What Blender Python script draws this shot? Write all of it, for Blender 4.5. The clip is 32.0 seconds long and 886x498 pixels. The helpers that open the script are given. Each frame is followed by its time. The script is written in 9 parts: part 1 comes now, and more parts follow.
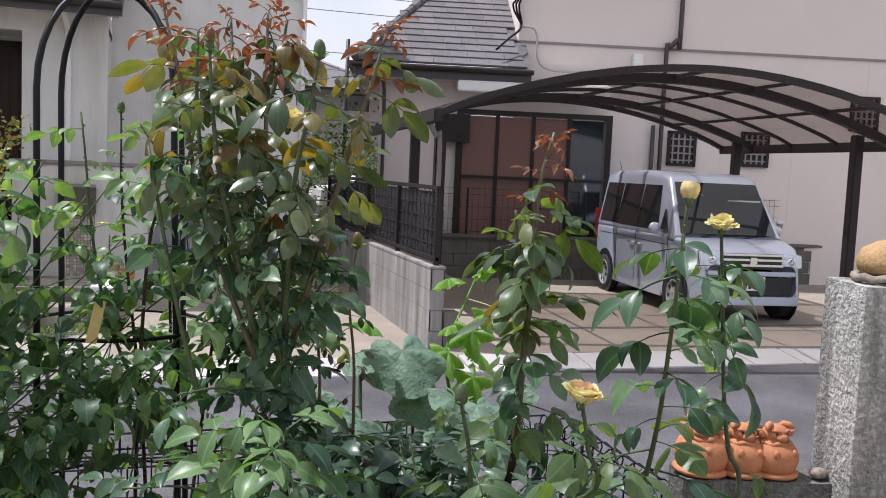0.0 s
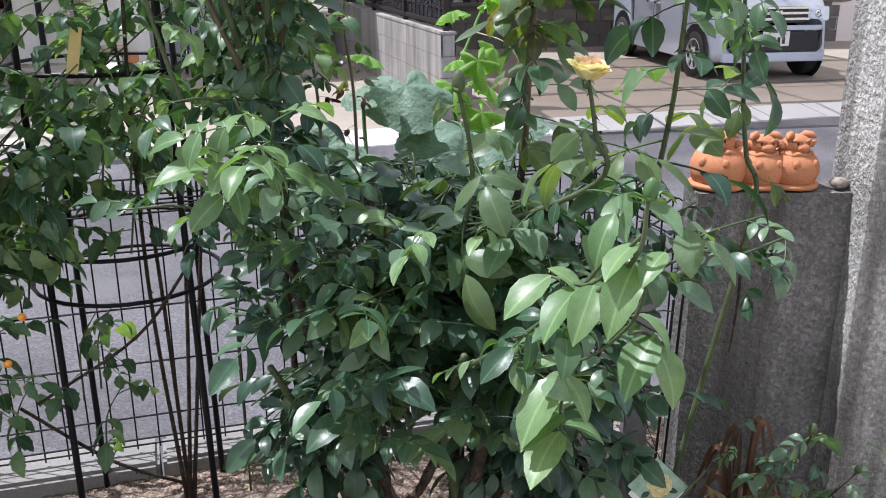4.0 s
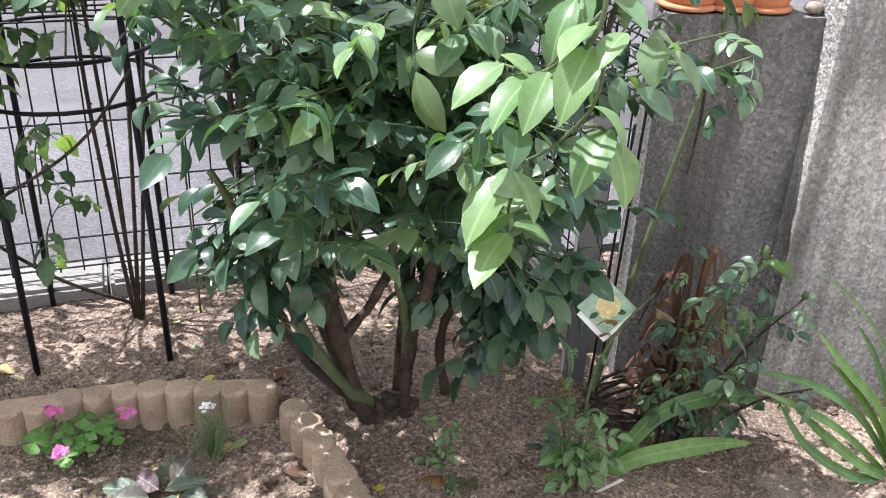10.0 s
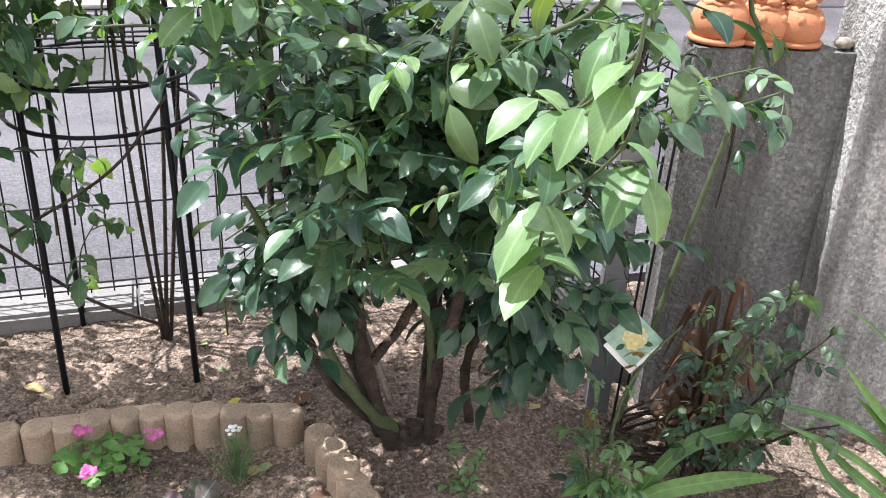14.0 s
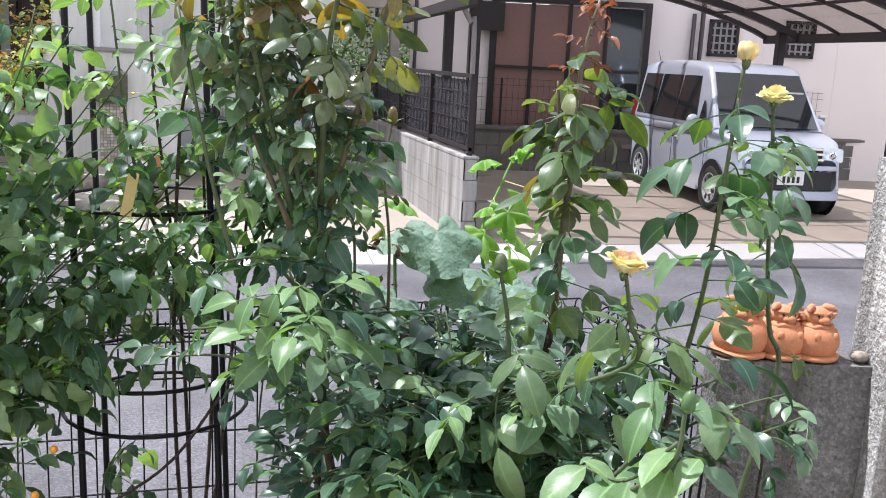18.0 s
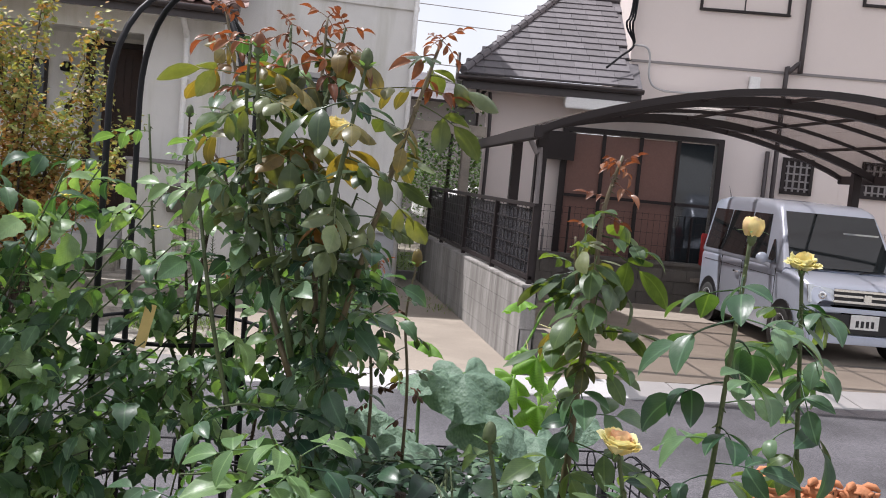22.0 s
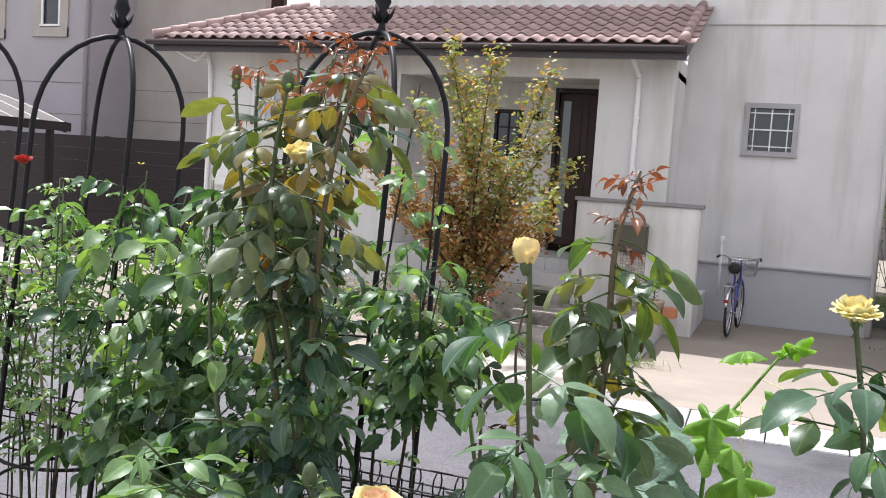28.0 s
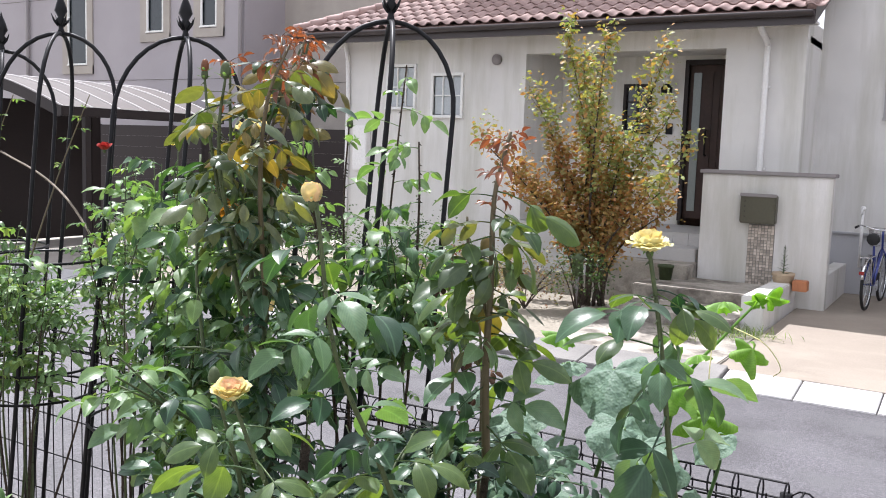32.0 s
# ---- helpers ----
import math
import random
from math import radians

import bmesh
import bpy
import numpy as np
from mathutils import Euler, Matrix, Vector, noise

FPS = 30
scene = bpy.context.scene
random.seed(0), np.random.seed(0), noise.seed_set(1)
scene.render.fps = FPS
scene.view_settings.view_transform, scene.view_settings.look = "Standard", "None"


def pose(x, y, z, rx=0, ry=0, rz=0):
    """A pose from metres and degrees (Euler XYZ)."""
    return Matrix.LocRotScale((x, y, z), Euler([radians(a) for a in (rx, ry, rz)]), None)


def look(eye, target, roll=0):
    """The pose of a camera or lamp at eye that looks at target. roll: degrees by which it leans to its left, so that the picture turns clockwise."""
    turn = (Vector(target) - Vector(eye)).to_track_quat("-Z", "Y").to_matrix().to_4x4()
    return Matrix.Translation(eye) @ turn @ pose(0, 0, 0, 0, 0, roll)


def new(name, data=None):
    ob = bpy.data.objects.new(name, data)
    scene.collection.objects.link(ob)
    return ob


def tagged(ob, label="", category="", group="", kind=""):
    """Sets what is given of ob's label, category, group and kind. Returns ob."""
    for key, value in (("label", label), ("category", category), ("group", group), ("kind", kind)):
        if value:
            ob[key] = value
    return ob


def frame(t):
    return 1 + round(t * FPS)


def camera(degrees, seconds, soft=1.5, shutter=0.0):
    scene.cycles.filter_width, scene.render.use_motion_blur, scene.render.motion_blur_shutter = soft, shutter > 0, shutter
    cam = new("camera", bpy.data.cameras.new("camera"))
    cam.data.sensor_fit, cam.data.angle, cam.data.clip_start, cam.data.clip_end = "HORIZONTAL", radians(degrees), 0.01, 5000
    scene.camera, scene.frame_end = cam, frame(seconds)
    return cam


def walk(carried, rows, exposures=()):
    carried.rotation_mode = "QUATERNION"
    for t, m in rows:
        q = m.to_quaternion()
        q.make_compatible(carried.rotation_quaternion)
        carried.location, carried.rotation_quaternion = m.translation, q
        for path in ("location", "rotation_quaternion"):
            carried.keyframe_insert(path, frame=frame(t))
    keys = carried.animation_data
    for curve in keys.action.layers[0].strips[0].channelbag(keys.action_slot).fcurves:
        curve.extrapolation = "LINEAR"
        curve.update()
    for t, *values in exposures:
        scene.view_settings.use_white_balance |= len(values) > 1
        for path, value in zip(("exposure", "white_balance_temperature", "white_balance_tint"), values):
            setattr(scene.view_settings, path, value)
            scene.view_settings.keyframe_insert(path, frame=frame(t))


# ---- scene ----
EXPOSURES = [(0.0, 0.18, 6200, 14), (1.2, 0.22, 6200, 14), (2.0, 0.40, 6100, 15), (2.6, 0.57, 6000, 14), (4.0, 0.57, 6000, 14), (5.0, 0.95, 6100, 14), (6.5, 1.3, 6200, 13), (13.5, 1.26, 6200, 13), (15.5, 1.3, 6150, 13), (16.2, 1.22, 6100, 13), (17.0, 0.95, 6050, 13), (18.2, 0.93, 6050, 14), (19.2, 0.78, 6100, 13), (20.0, 0.52, 6200, 14), (21.0, 0.31, 6350, 14), (23.0, 0.28, 6350, 14), (25.5, 0.24, 6350, 14), (27.5, 0.64, 6250, 14), (32.0, 0.76, 6200, 14)]
cam = camera(51.9, 32.0, soft=1.0)
PATH = [
    (0, (0.0, 0.0, 1.68), (0.617, 1.895, 1.506), 2.6),
    (0.5, (-0.001, 0.0, 1.672), (0.609, 1.895, 1.474), 2.7),
    (1, (-0.001, 0.011, 1.651), (0.593, 1.905, 1.405), 2.5),
    (1.5, (-0.002, 0.012, 1.626), (0.583, 1.902, 1.338), 2.2),
    (2, (0.01, 0.022, 1.602), (0.601, 1.901, 1.255), 2.0),
    (2.5, (0.024, 0.031, 1.583), (0.624, 1.896, 1.177), 1.6),
    (3, (0.037, 0.04, 1.566), (0.624, 1.897, 1.113), 0.7),
    (3.5, (0.053, 0.051, 1.54), (0.625, 1.894, 1.016), 0.2),
    (4, (0.058, 0.057, 1.513), (0.618, 1.869, 0.879), -0.1),
    (4.5, (0.049, 0.079, 1.488), (0.596, 1.842, 0.719), -0.2),
    (6.5, (0.072, 0.076, 1.405), (0.644, 1.75, 0.473), 0.1),
    (7, (0.078, 0.069, 1.402), (0.659, 1.746, 0.479), 0.9),
    (7.5, (0.091, 0.071, 1.41), (0.686, 1.743, 0.487), 1.7),
    (8, (0.094, 0.08, 1.41), (0.686, 1.744, 0.471), 1.9),
    (8.5, (0.092, 0.079, 1.413), (0.688, 1.743, 0.478), 2.1),
    (9, (0.09, 0.079, 1.41), (0.691, 1.742, 0.475), 2.5),
    (9.5, (0.09, 0.081, 1.413), (0.689, 1.745, 0.478), 2.6),
    (10, (0.093, 0.082, 1.416), (0.694, 1.748, 0.487), 2.5),
    (10.5, (0.094, 0.08, 1.423), (0.691, 1.753, 0.504), 2.3),
    (11, (0.092, 0.084, 1.421), (0.667, 1.764, 0.501), 2.1),
    (11.5, (0.083, 0.09, 1.419), (0.634, 1.776, 0.496), 2.4),
    (12, (0.079, 0.091, 1.421), (0.633, 1.778, 0.501), 2.8),
    (12.5, (0.079, 0.089, 1.425), (0.636, 1.784, 0.521), 2.8),
    (13, (0.079, 0.083, 1.429), (0.638, 1.785, 0.541), 2.7),
    (13.5, (0.08, 0.08, 1.429), (0.642, 1.783, 0.544), 2.7),
    (15.5, (0.049, 0.072, 1.452), (0.595, 1.8, 0.605), 3.2),
    (16, (0.038, 0.065, 1.47), (0.596, 1.813, 0.674), 3.5),
    (16.5, (0.033, 0.048, 1.506), (0.617, 1.822, 0.79), 3.4),
    (17, (0.032, 0.037, 1.552), (0.618, 1.85, 0.945), 2.6),
    (17.5, (0.015, 0.025, 1.599), (0.577, 1.883, 1.116), 2.7),
    (18, (0.001, 0.041, 1.629), (0.553, 1.92, 1.224), 2.9),
    (18.5, (-0.007, 0.027, 1.66), (0.539, 1.921, 1.32), 2.7),
    (19, (-0.023, 0.006, 1.686), (0.515, 1.916, 1.439), 2.6),
    (19.5, (-0.036, 0.01, 1.702), (0.497, 1.931, 1.542), 2.7),
    (20, (-0.046, 0.005, 1.724), (0.48, 1.932, 1.609), 2.8),
    (20.5, (-0.027, -0.005, 1.724), (0.501, 1.92, 1.615), 2.6),
    (21, (0.003, -0.015, 1.714), (0.531, 1.909, 1.575), 2.0),
    (21.5, (0.047, 0.004, 1.704), (0.553, 1.93, 1.523), 2.4),
    (22, (0.128, 0.067, 1.696), (0.522, 2.021, 1.537), 5.3),
    (22.5, (0.238, 0.088, 1.718), (0.487, 2.069, 1.596), 5.7),
    (23, (0.378, 0.056, 1.72), (0.445, 2.051, 1.602), 5.8),
    (23.5, (0.514, 0.008, 1.708), (0.462, 2.002, 1.563), 5.7),
    (24, (0.573, -0.022, 1.704), (0.474, 1.969, 1.548), 4.6),
    (24.5, (0.587, -0.038, 1.701), (0.502, 1.955, 1.551), 3.3),
    (25, (0.593, -0.038, 1.695), (0.56, 1.955, 1.531), 1.9),
    (25.5, (0.621, -0.035, 1.683), (0.611, 1.954, 1.471), 1.0),
    (27.5, (0.943, 0.267, 1.675), (0.391, 2.173, 1.425), 3.8),
    (28, (1.081, 0.286, 1.742), (0.361, 2.145, 1.579), 3.9),
    (28.5, (1.138, 0.285, 1.753), (0.329, 2.11, 1.63), 2.4),
    (29, (1.237, 0.244, 1.748), (0.348, 2.028, 1.587), 2.0),
    (29.5, (1.337, 0.173, 1.737), (0.399, 1.923, 1.497), 2.7),
    (30, (1.376, 0.133, 1.731), (0.41, 1.867, 1.486), 3.3),
    (30.5, (1.487, 0.166, 1.734), (0.475, 1.876, 1.505), 2.9),
    (31, (1.599, 0.194, 1.746), (0.54, 1.878, 1.534), 2.6),
    (31.5, (1.642, 0.218, 1.735), (0.584, 1.902, 1.518), 2.2),
    (32, (1.652, 0.227, 1.734), (0.616, 1.923, 1.514), 1.9),
]
walk(cam, [(t, look(eye, target, roll)) for t, eye, target, roll in PATH], EXPOSURES)

# ---- world and sun ----
SUN_TO = Vector((-0.42, 0.26, 1.0)).normalized()
world = bpy.data.worlds.new("sky")
scene.world = world
world.use_nodes = True
wn, wl = world.node_tree.nodes, world.node_tree.links
sky = wn.new("ShaderNodeTexSky")
sky.sky_type = "NISHITA"
sky.sun_disc = False
sky.sun_elevation = math.asin(SUN_TO.z)
sky.sun_rotation = math.atan2(SUN_TO.x, SUN_TO.y)
sky.dust_density = 3.0
sky.air_density = 1.0
# thin cloud veils the blue
cloud_mix = wn.new("ShaderNodeMix")
cloud_mix.data_type = "RGBA"
cloud_tex = wn.new("ShaderNodeTexNoise")
cloud_tex.inputs["Scale"].default_value = 2.2
cloud_tex.inputs["Detail"].default_value = 5
cloud_ramp = wn.new("ShaderNodeMapRange")
cloud_ramp.inputs["From Min"].default_value = 0.30
cloud_ramp.inputs["From Max"].default_value = 0.62
cloud_ramp.inputs["To Min"].default_value = 0.55
cloud_ramp.inputs["To Max"].default_value = 0.92
wl.new(cloud_tex.outputs["Fac"], cloud_ramp.inputs["Value"])
wl.new(cloud_ramp.outputs["Result"], cloud_mix.inputs["Factor"])
wl.new(sky.outputs["Color"], cloud_mix.inputs["A"])
cloud_mix.inputs["B"].default_value = (10.5, 10.6, 10.9, 1)
wl.new(cloud_mix.outputs["Result"], wn["Background"].inputs["Color"])
wn["Background"].inputs["Strength"].default_value = 0.092

sun = new("sun", bpy.data.lights.new("sun", "SUN"))
sun.data.energy = 5.0
sun.data.angle = radians(0.55)
sun.data.color = (1.0, 0.98, 0.955)
sun.matrix_world = look(SUN_TO * 40, (0, 0, 0))

# ---- materials ----


def material(name, rough=0.6, metal=0.0, spec=0.5):
    m = bpy.data.materials.new(name)
    m.use_nodes = True
    b = m.node_tree.nodes["Principled BSDF"]
    b.inputs["Roughness"].default_value = rough
    b.inputs["Metallic"].default_value = metal
    b.inputs["Specular IOR Level"].default_value = spec
    return m, m.node_tree.nodes, m.node_tree.links, b


def noise_node(n, l, scale, detail=4.0, rough=0.6, stretch=None):
    tc = n.new("ShaderNodeTexCoord")
    t = n.new("ShaderNodeTexNoise")
    t.inputs["Scale"].default_value = scale
    t.inputs["Detail"].default_value = detail
    t.inputs["Roughness"].default_value = rough
    if stretch:
        mp = n.new("ShaderNodeMapping")
        mp.inputs["Scale"].default_value = stretch
        l.new(tc.outputs["Object"], mp.inputs["Vector"])
        l.new(mp.outputs["Vector"], t.inputs["Vector"])
    else:
        l.new(tc.outputs["Object"], t.inputs["Vector"])
    return t.outputs["Fac"]


def ramp_node(n, l, fac, stops):
    r = n.new("ShaderNodeValToRGB")
    e = r.color_ramp.elements
    while len(e) < len(stops):
        e.new(0.5)
    for k, (p, c) in enumerate(stops):
        e[k].position = p
        e[k].color = (*c, 1)
    l.new(fac, r.inputs["Fac"])
    return r.outputs["Color"]


def mix_node(n, l, kind, fac, a, b):
    m = n.new("ShaderNodeMix")
    m.data_type = "RGBA"
    m.blend_type = kind
    for key, v in (("Factor", fac), ("A", a), ("B", b)):
        if isinstance(v, (int, float)):
            m.inputs[key].default_value = v
        elif isinstance(v, tuple):
            m.inputs[key].default_value = (*v, 1)
        else:
            l.new(v, m.inputs[key])
    return m.outputs["Result"]


def bump_node(n, l, b, fac, strength=0.3, dist=0.01):
    u = n.new("ShaderNodeBump")
    u.inputs["Strength"].default_value = strength
    u.inputs["Distance"].default_value = dist
    l.new(fac, u.inputs["Height"])
    l.new(u.outputs["Normal"], b.inputs["Normal"])
    return u


def shade(c, k):
    return tuple(min(1.0, v * k) for v in c)


def rough_surface(name, col, big=1.5, fine=60.0, amount=0.25, rough=0.85, bump=0.3, dist=0.004, stain=None, stain_scale=(1, 1, 0.15),
                  stain_at=(0.5, 0.75), metal=0.0, spec=0.3, vary=0.0, grain=0.0, contrast=0.5):
    """A worn surface: two scales of tone, fine relief and, where given, streaky stains."""
    m, n, l, b = material(name, rough, metal, spec)
    f1, f2 = noise_node(n, l, big, 5), noise_node(n, l, fine, 3)
    c = ramp_node(n, l, f1, ((0.3, shade(col, 1 - amount)), (0.7, shade(col, 1 + amount * 0.5))))
    g = ramp_node(n, l, f2, ((0.3, (1 - amount,) * 3), (0.65, (1, 1, 1))))
    c = mix_node(n, l, "MULTIPLY", 0.8, c, g)
    if grain:
        # single grains, each with its own tone
        tc = n.new("ShaderNodeTexCoord")
        v = n.new("ShaderNodeTexVoronoi")
        v.inputs["Scale"].default_value = grain
        l.new(tc.outputs["Object"], v.inputs["Vector"])
        sp = n.new("ShaderNodeSeparateColor")
        l.new(v.outputs["Color"], sp.inputs["Color"])
        c = mix_node(n, l, "MULTIPLY", 1.0, c, ramp_node(n, l, sp.outputs["Red"], ((0.0, (1 - contrast,) * 3), (0.70, (1.0,) * 3), (1.0, (1 + contrast,) * 3))))
    if stain:
        s = noise_node(n, l, 2.4, 6, 0.65, stain_scale)
        k = n.new("ShaderNodeMapRange")
        k.inputs["From Min"].default_value, k.inputs["From Max"].default_value = stain_at
        l.new(s, k.inputs["Value"])
        c = mix_node(n, l, "MIX", k.outputs["Result"], c, stain)
    if vary:
        oi = n.new("ShaderNodeObjectInfo")
        h = n.new("ShaderNodeHueSaturation")
        v = n.new("ShaderNodeMapRange")
        v.inputs["To Min"].default_value, v.inputs["To Max"].default_value = 1 - vary, 1 + vary
        l.new(oi.outputs["Random"], v.inputs["Value"])
        l.new(v.outputs["Result"], h.inputs["Value"])
        l.new(c, h.inputs["Color"])
        c = h.outputs["Color"]
    l.new(c, b.inputs["Base Color"])
    if bump:
        bump_node(n, l, b, f2, bump, dist)
    return m


def plain(name, col, rough=0.5, metal=0.0, spec=0.5, coat=0.0, fine=40.0, amount=0.08):
    m, n, l, b = material(name, rough, metal, spec)
    f = noise_node(n, l, fine, 3)
    l.new(ramp_node(n, l, f, ((0.3, shade(col, 1 - amount)), (0.7, shade(col, 1 + amount)))), b.inputs["Base Color"])
    b.inputs["Coat Weight"].default_value = coat
    return m


def leafy(name, dark, light, rough=0.42, glow=0.35, back=None, vein=0.5, island=False, tint=None, crinkle=0.22):
    """A leaf: glossy top, light through the blade, midrib along x = 0 of the blade's own map."""
    m, n, l, b = material(name, rough, 0.0, 0.38)
    if island:
        r = n.new("ShaderNodeNewGeometry").outputs["Random Per Island"]
    else:
        r = n.new("ShaderNodeObjectInfo").outputs["Random"]
    stops = ((0.0, dark), (1.0, light)) if tint is None else ((0.0, dark), (0.55, light), (1.0, tint))
    c = ramp_node(n, l, r, stops)
    f = noise_node(n, l, 45.0, 3)
    c = mix_node(n, l, "MULTIPLY", 0.8, c, ramp_node(n, l, f, ((0.3, (0.62, 0.68, 0.62)), (0.7, (1.12, 1.10, 1.02)))))
    uv = n.new("ShaderNodeUVMap")
    w = n.new("ShaderNodeTexWave")
    w.inputs["Scale"].default_value = 3.4
    w.inputs["Distortion"].default_value = 1.2
    sp = n.new("ShaderNodeSeparateXYZ")
    l.new(uv.outputs["UV"], sp.inputs["Vector"])
    ab = n.new("ShaderNodeMath")
    ab.operation = "ABSOLUTE"
    l.new(sp.outputs["X"], ab.inputs[0])
    slant = n.new("ShaderNodeMath")
    slant.operation = "SUBTRACT"
    l.new(sp.outputs["Y"], slant.inputs[0])
    l.new(ab.outputs["Value"], slant.inputs[1])
    cb = n.new("ShaderNodeCombineXYZ")
    l.new(slant.outputs["Value"], cb.inputs["X"])
    l.new(cb.outputs["Vector"], w.inputs["Vector"])
    c = mix_node(n, l, "MULTIPLY", min(0.30, vein * 0.6), c, ramp_node(n, l, w.outputs["Fac"], ((0.0, (0.66, 0.70, 0.66)), (0.6, (1.0, 1.0, 1.0)), (1.0, (1.18, 1.16, 1.05)))))
    rib = n.new("ShaderNodeMapRange")
    rib.inputs["From Min"].default_value, rib.inputs["From Max"].default_value = 0.0, 0.05
    rib.inputs["To Min"].default_value, rib.inputs["To Max"].default_value = vein, 0.0
    l.new(ab.outputs["Value"], rib.inputs["Value"])
    c = mix_node(n, l, "MIX", rib.outputs["Result"], c, shade(light, 1.9))
    l.new(c, b.inputs["Base Color"])
    bump_node(n, l, b, noise_node(n, l, 75.0 if crinkle < 0.5 else 38.0, 2), crinkle, 0.0025 if crinkle < 0.5 else 0.010)
    tr = n.new("ShaderNodeBsdfTranslucent")
    l.new(mix_node(n, l, "MULTIPLY", 1.0, c, back or (1.5, 1.7, 0.55)), tr.inputs["Color"])
    mx = n.new("ShaderNodeMixShader")
    mx.inputs["Fac"].default_value = glow
    l.new(b.outputs["BSDF"], mx.inputs[1])
    l.new(tr.outputs["BSDF"], mx.inputs[2])
    l.new(mx.outputs["Shader"], n["Material Output"].inputs["Surface"])
    return m


def glassy(name, tint=(0.9, 0.95, 0.95), rough=0.02):
    m, n, l, b = material(name, rough, 0.0, 0.5)
    b.inputs["Base Color"].default_value = (*tint, 1)
    b.inputs["Transmission Weight"].default_value = 1.0
    b.inputs["IOR"].default_value = 1.45
    return m


SOIL = rough_surface("soil", (0.285, 0.212, 0.165), 3.0, 70.0, 0.62, 0.95, 0.9, 0.012, stain=(0.27, 0.235, 0.20), stain_scale=(1, 1, 1), stain_at=(0.60, 0.78), grain=170.0, contrast=0.55)
ASPHALT = rough_surface("asphalt", (0.122, 0.116, 0.128), 0.9, 120.0, 0.55, 0.60, 0.8, 0.005, spec=0.5, stain=(0.10, 0.098, 0.103), stain_scale=(0.4, 0.6, 1), stain_at=(0.52, 0.70), grain=110.0, contrast=0.40)
CONCRETE = rough_surface("concrete_paving", (0.290, 0.248, 0.207), 0.7, 70.0, 0.16, 0.9, 0.2, 0.003, stain=(0.32, 0.28, 0.23), stain_scale=(0.5, 0.8, 1), stain_at=(0.52, 0.75))
GUTTER = rough_surface("gutter_concrete", (0.43, 0.42, 0.42), 1.3, 80.0, 0.14, 0.9, 0.25, 0.003, stain=(0.44, 0.41, 0.38), stain_scale=(0.8, 0.8, 1), stain_at=(0.56, 0.8))
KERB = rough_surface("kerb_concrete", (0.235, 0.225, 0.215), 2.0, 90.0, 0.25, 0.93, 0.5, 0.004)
GROUND = rough_surface("ground_dry", (0.30, 0.27, 0.22), 0.3, 30.0, 0.3, 0.95, 0.5, 0.01)
BLOCK = rough_surface("block_wall", (0.34, 0.325, 0.31), 1.6, 75.0, 0.22, 0.93, 0.4, 0.004, stain=(0.15, 0.14, 0.13), stain_scale=(2.2, 2.2, 0.2), stain_at=(0.42, 0.66))
BLOCK_DARK = rough_surface("block_wall_dark", (0.175, 0.160, 0.145), 1.6, 75.0, 0.28, 0.93, 0.4, 0.004, stain=(0.09, 0.08, 0.075), stain_scale=(1, 1, 0.3), stain_at=(0.50, 0.74))
STUCCO = rough_surface("house_stucco", (0.70, 0.685, 0.665), 0.8, 90.0, 0.13, 0.9, 0.35, 0.004, stain=(0.43, 0.42, 0.36), stain_scale=(0.9, 0.9, 0.10), stain_at=(0.48, 0.76))
PLINTH = rough_surface("house_plinth", (0.48, 0.48, 0.50), 0.8, 90.0, 0.10, 0.9, 0.2, 0.003)
SIDING = rough_surface("cream_siding", (0.70, 0.62, 0.59), 0.5, 60.0, 0.05, 0.8, 0.15, 0.003)
GREY_SIDING = rough_surface("grey_siding", (0.25, 0.23, 0.23), 0.5, 60.0, 0.08, 0.8, 0.15, 0.003)
LILAC_SIDING = rough_surface("lilac_grey_siding", (0.37, 0.345, 0.365), 0.5, 60.0, 0.10, 0.85, 0.2, 0.003)
STONE_TRIM = rough_surface("beige_stone_trim", (0.40, 0.365, 0.33), 1.5, 60.0, 0.15, 0.9, 0.3, 0.003)
# Rain stains over a base darkened for the shade on the low shoulder.
SPATTER_DARK = rough_surface("stained_shaded_render", (0.25, 0.243, 0.235), 2.4, 75.0, 0.40, 0.95, 1.0, 0.012, stain=(0.080, 0.076, 0.070), stain_scale=(2.4, 2.4, 0.2), stain_at=(0.36, 0.58), grain=120.0, contrast=0.28)
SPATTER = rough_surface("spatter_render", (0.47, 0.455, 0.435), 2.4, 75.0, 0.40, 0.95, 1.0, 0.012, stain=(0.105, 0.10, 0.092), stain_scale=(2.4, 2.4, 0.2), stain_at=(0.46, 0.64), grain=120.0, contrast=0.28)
TILE_RED = rough_surface("roof_tile_red", (0.38, 0.27, 0.25), 6.0, 60.0, 0.22, 0.75, 0.2, 0.003, vary=0.16)
TILE_GREY = rough_surface("roof_tile_grey", (0.135, 0.125, 0.135), 6.0, 60.0, 0.2, 0.7, 0.2, 0.003, vary=0.16)
BROWN_METAL = plain("bronze_aluminium", (0.022, 0.016, 0.016), 0.5, 0.0, 0.3)
BLACK_METAL = plain("black_coated_steel", (0.010, 0.010, 0.012), 0.45, 0.0, 0.16)
DARK_GUTTER = plain("dark_gutter", (0.045, 0.035, 0.036), 0.4)
WHITE_PIPE = plain("white_pipe", (0.74, 0.73, 0.72), 0.4)
WHITE_PAINT = plain("white_frame", (0.72, 0.72, 0.70), 0.45)
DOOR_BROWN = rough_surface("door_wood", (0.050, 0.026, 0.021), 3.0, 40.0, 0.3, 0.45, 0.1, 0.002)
PORCH_TILE = rough_surface("porch_tile", (0.50, 0.49, 0.48), 2.0, 60.0, 0.1, 0.6, 0.1, 0.002)
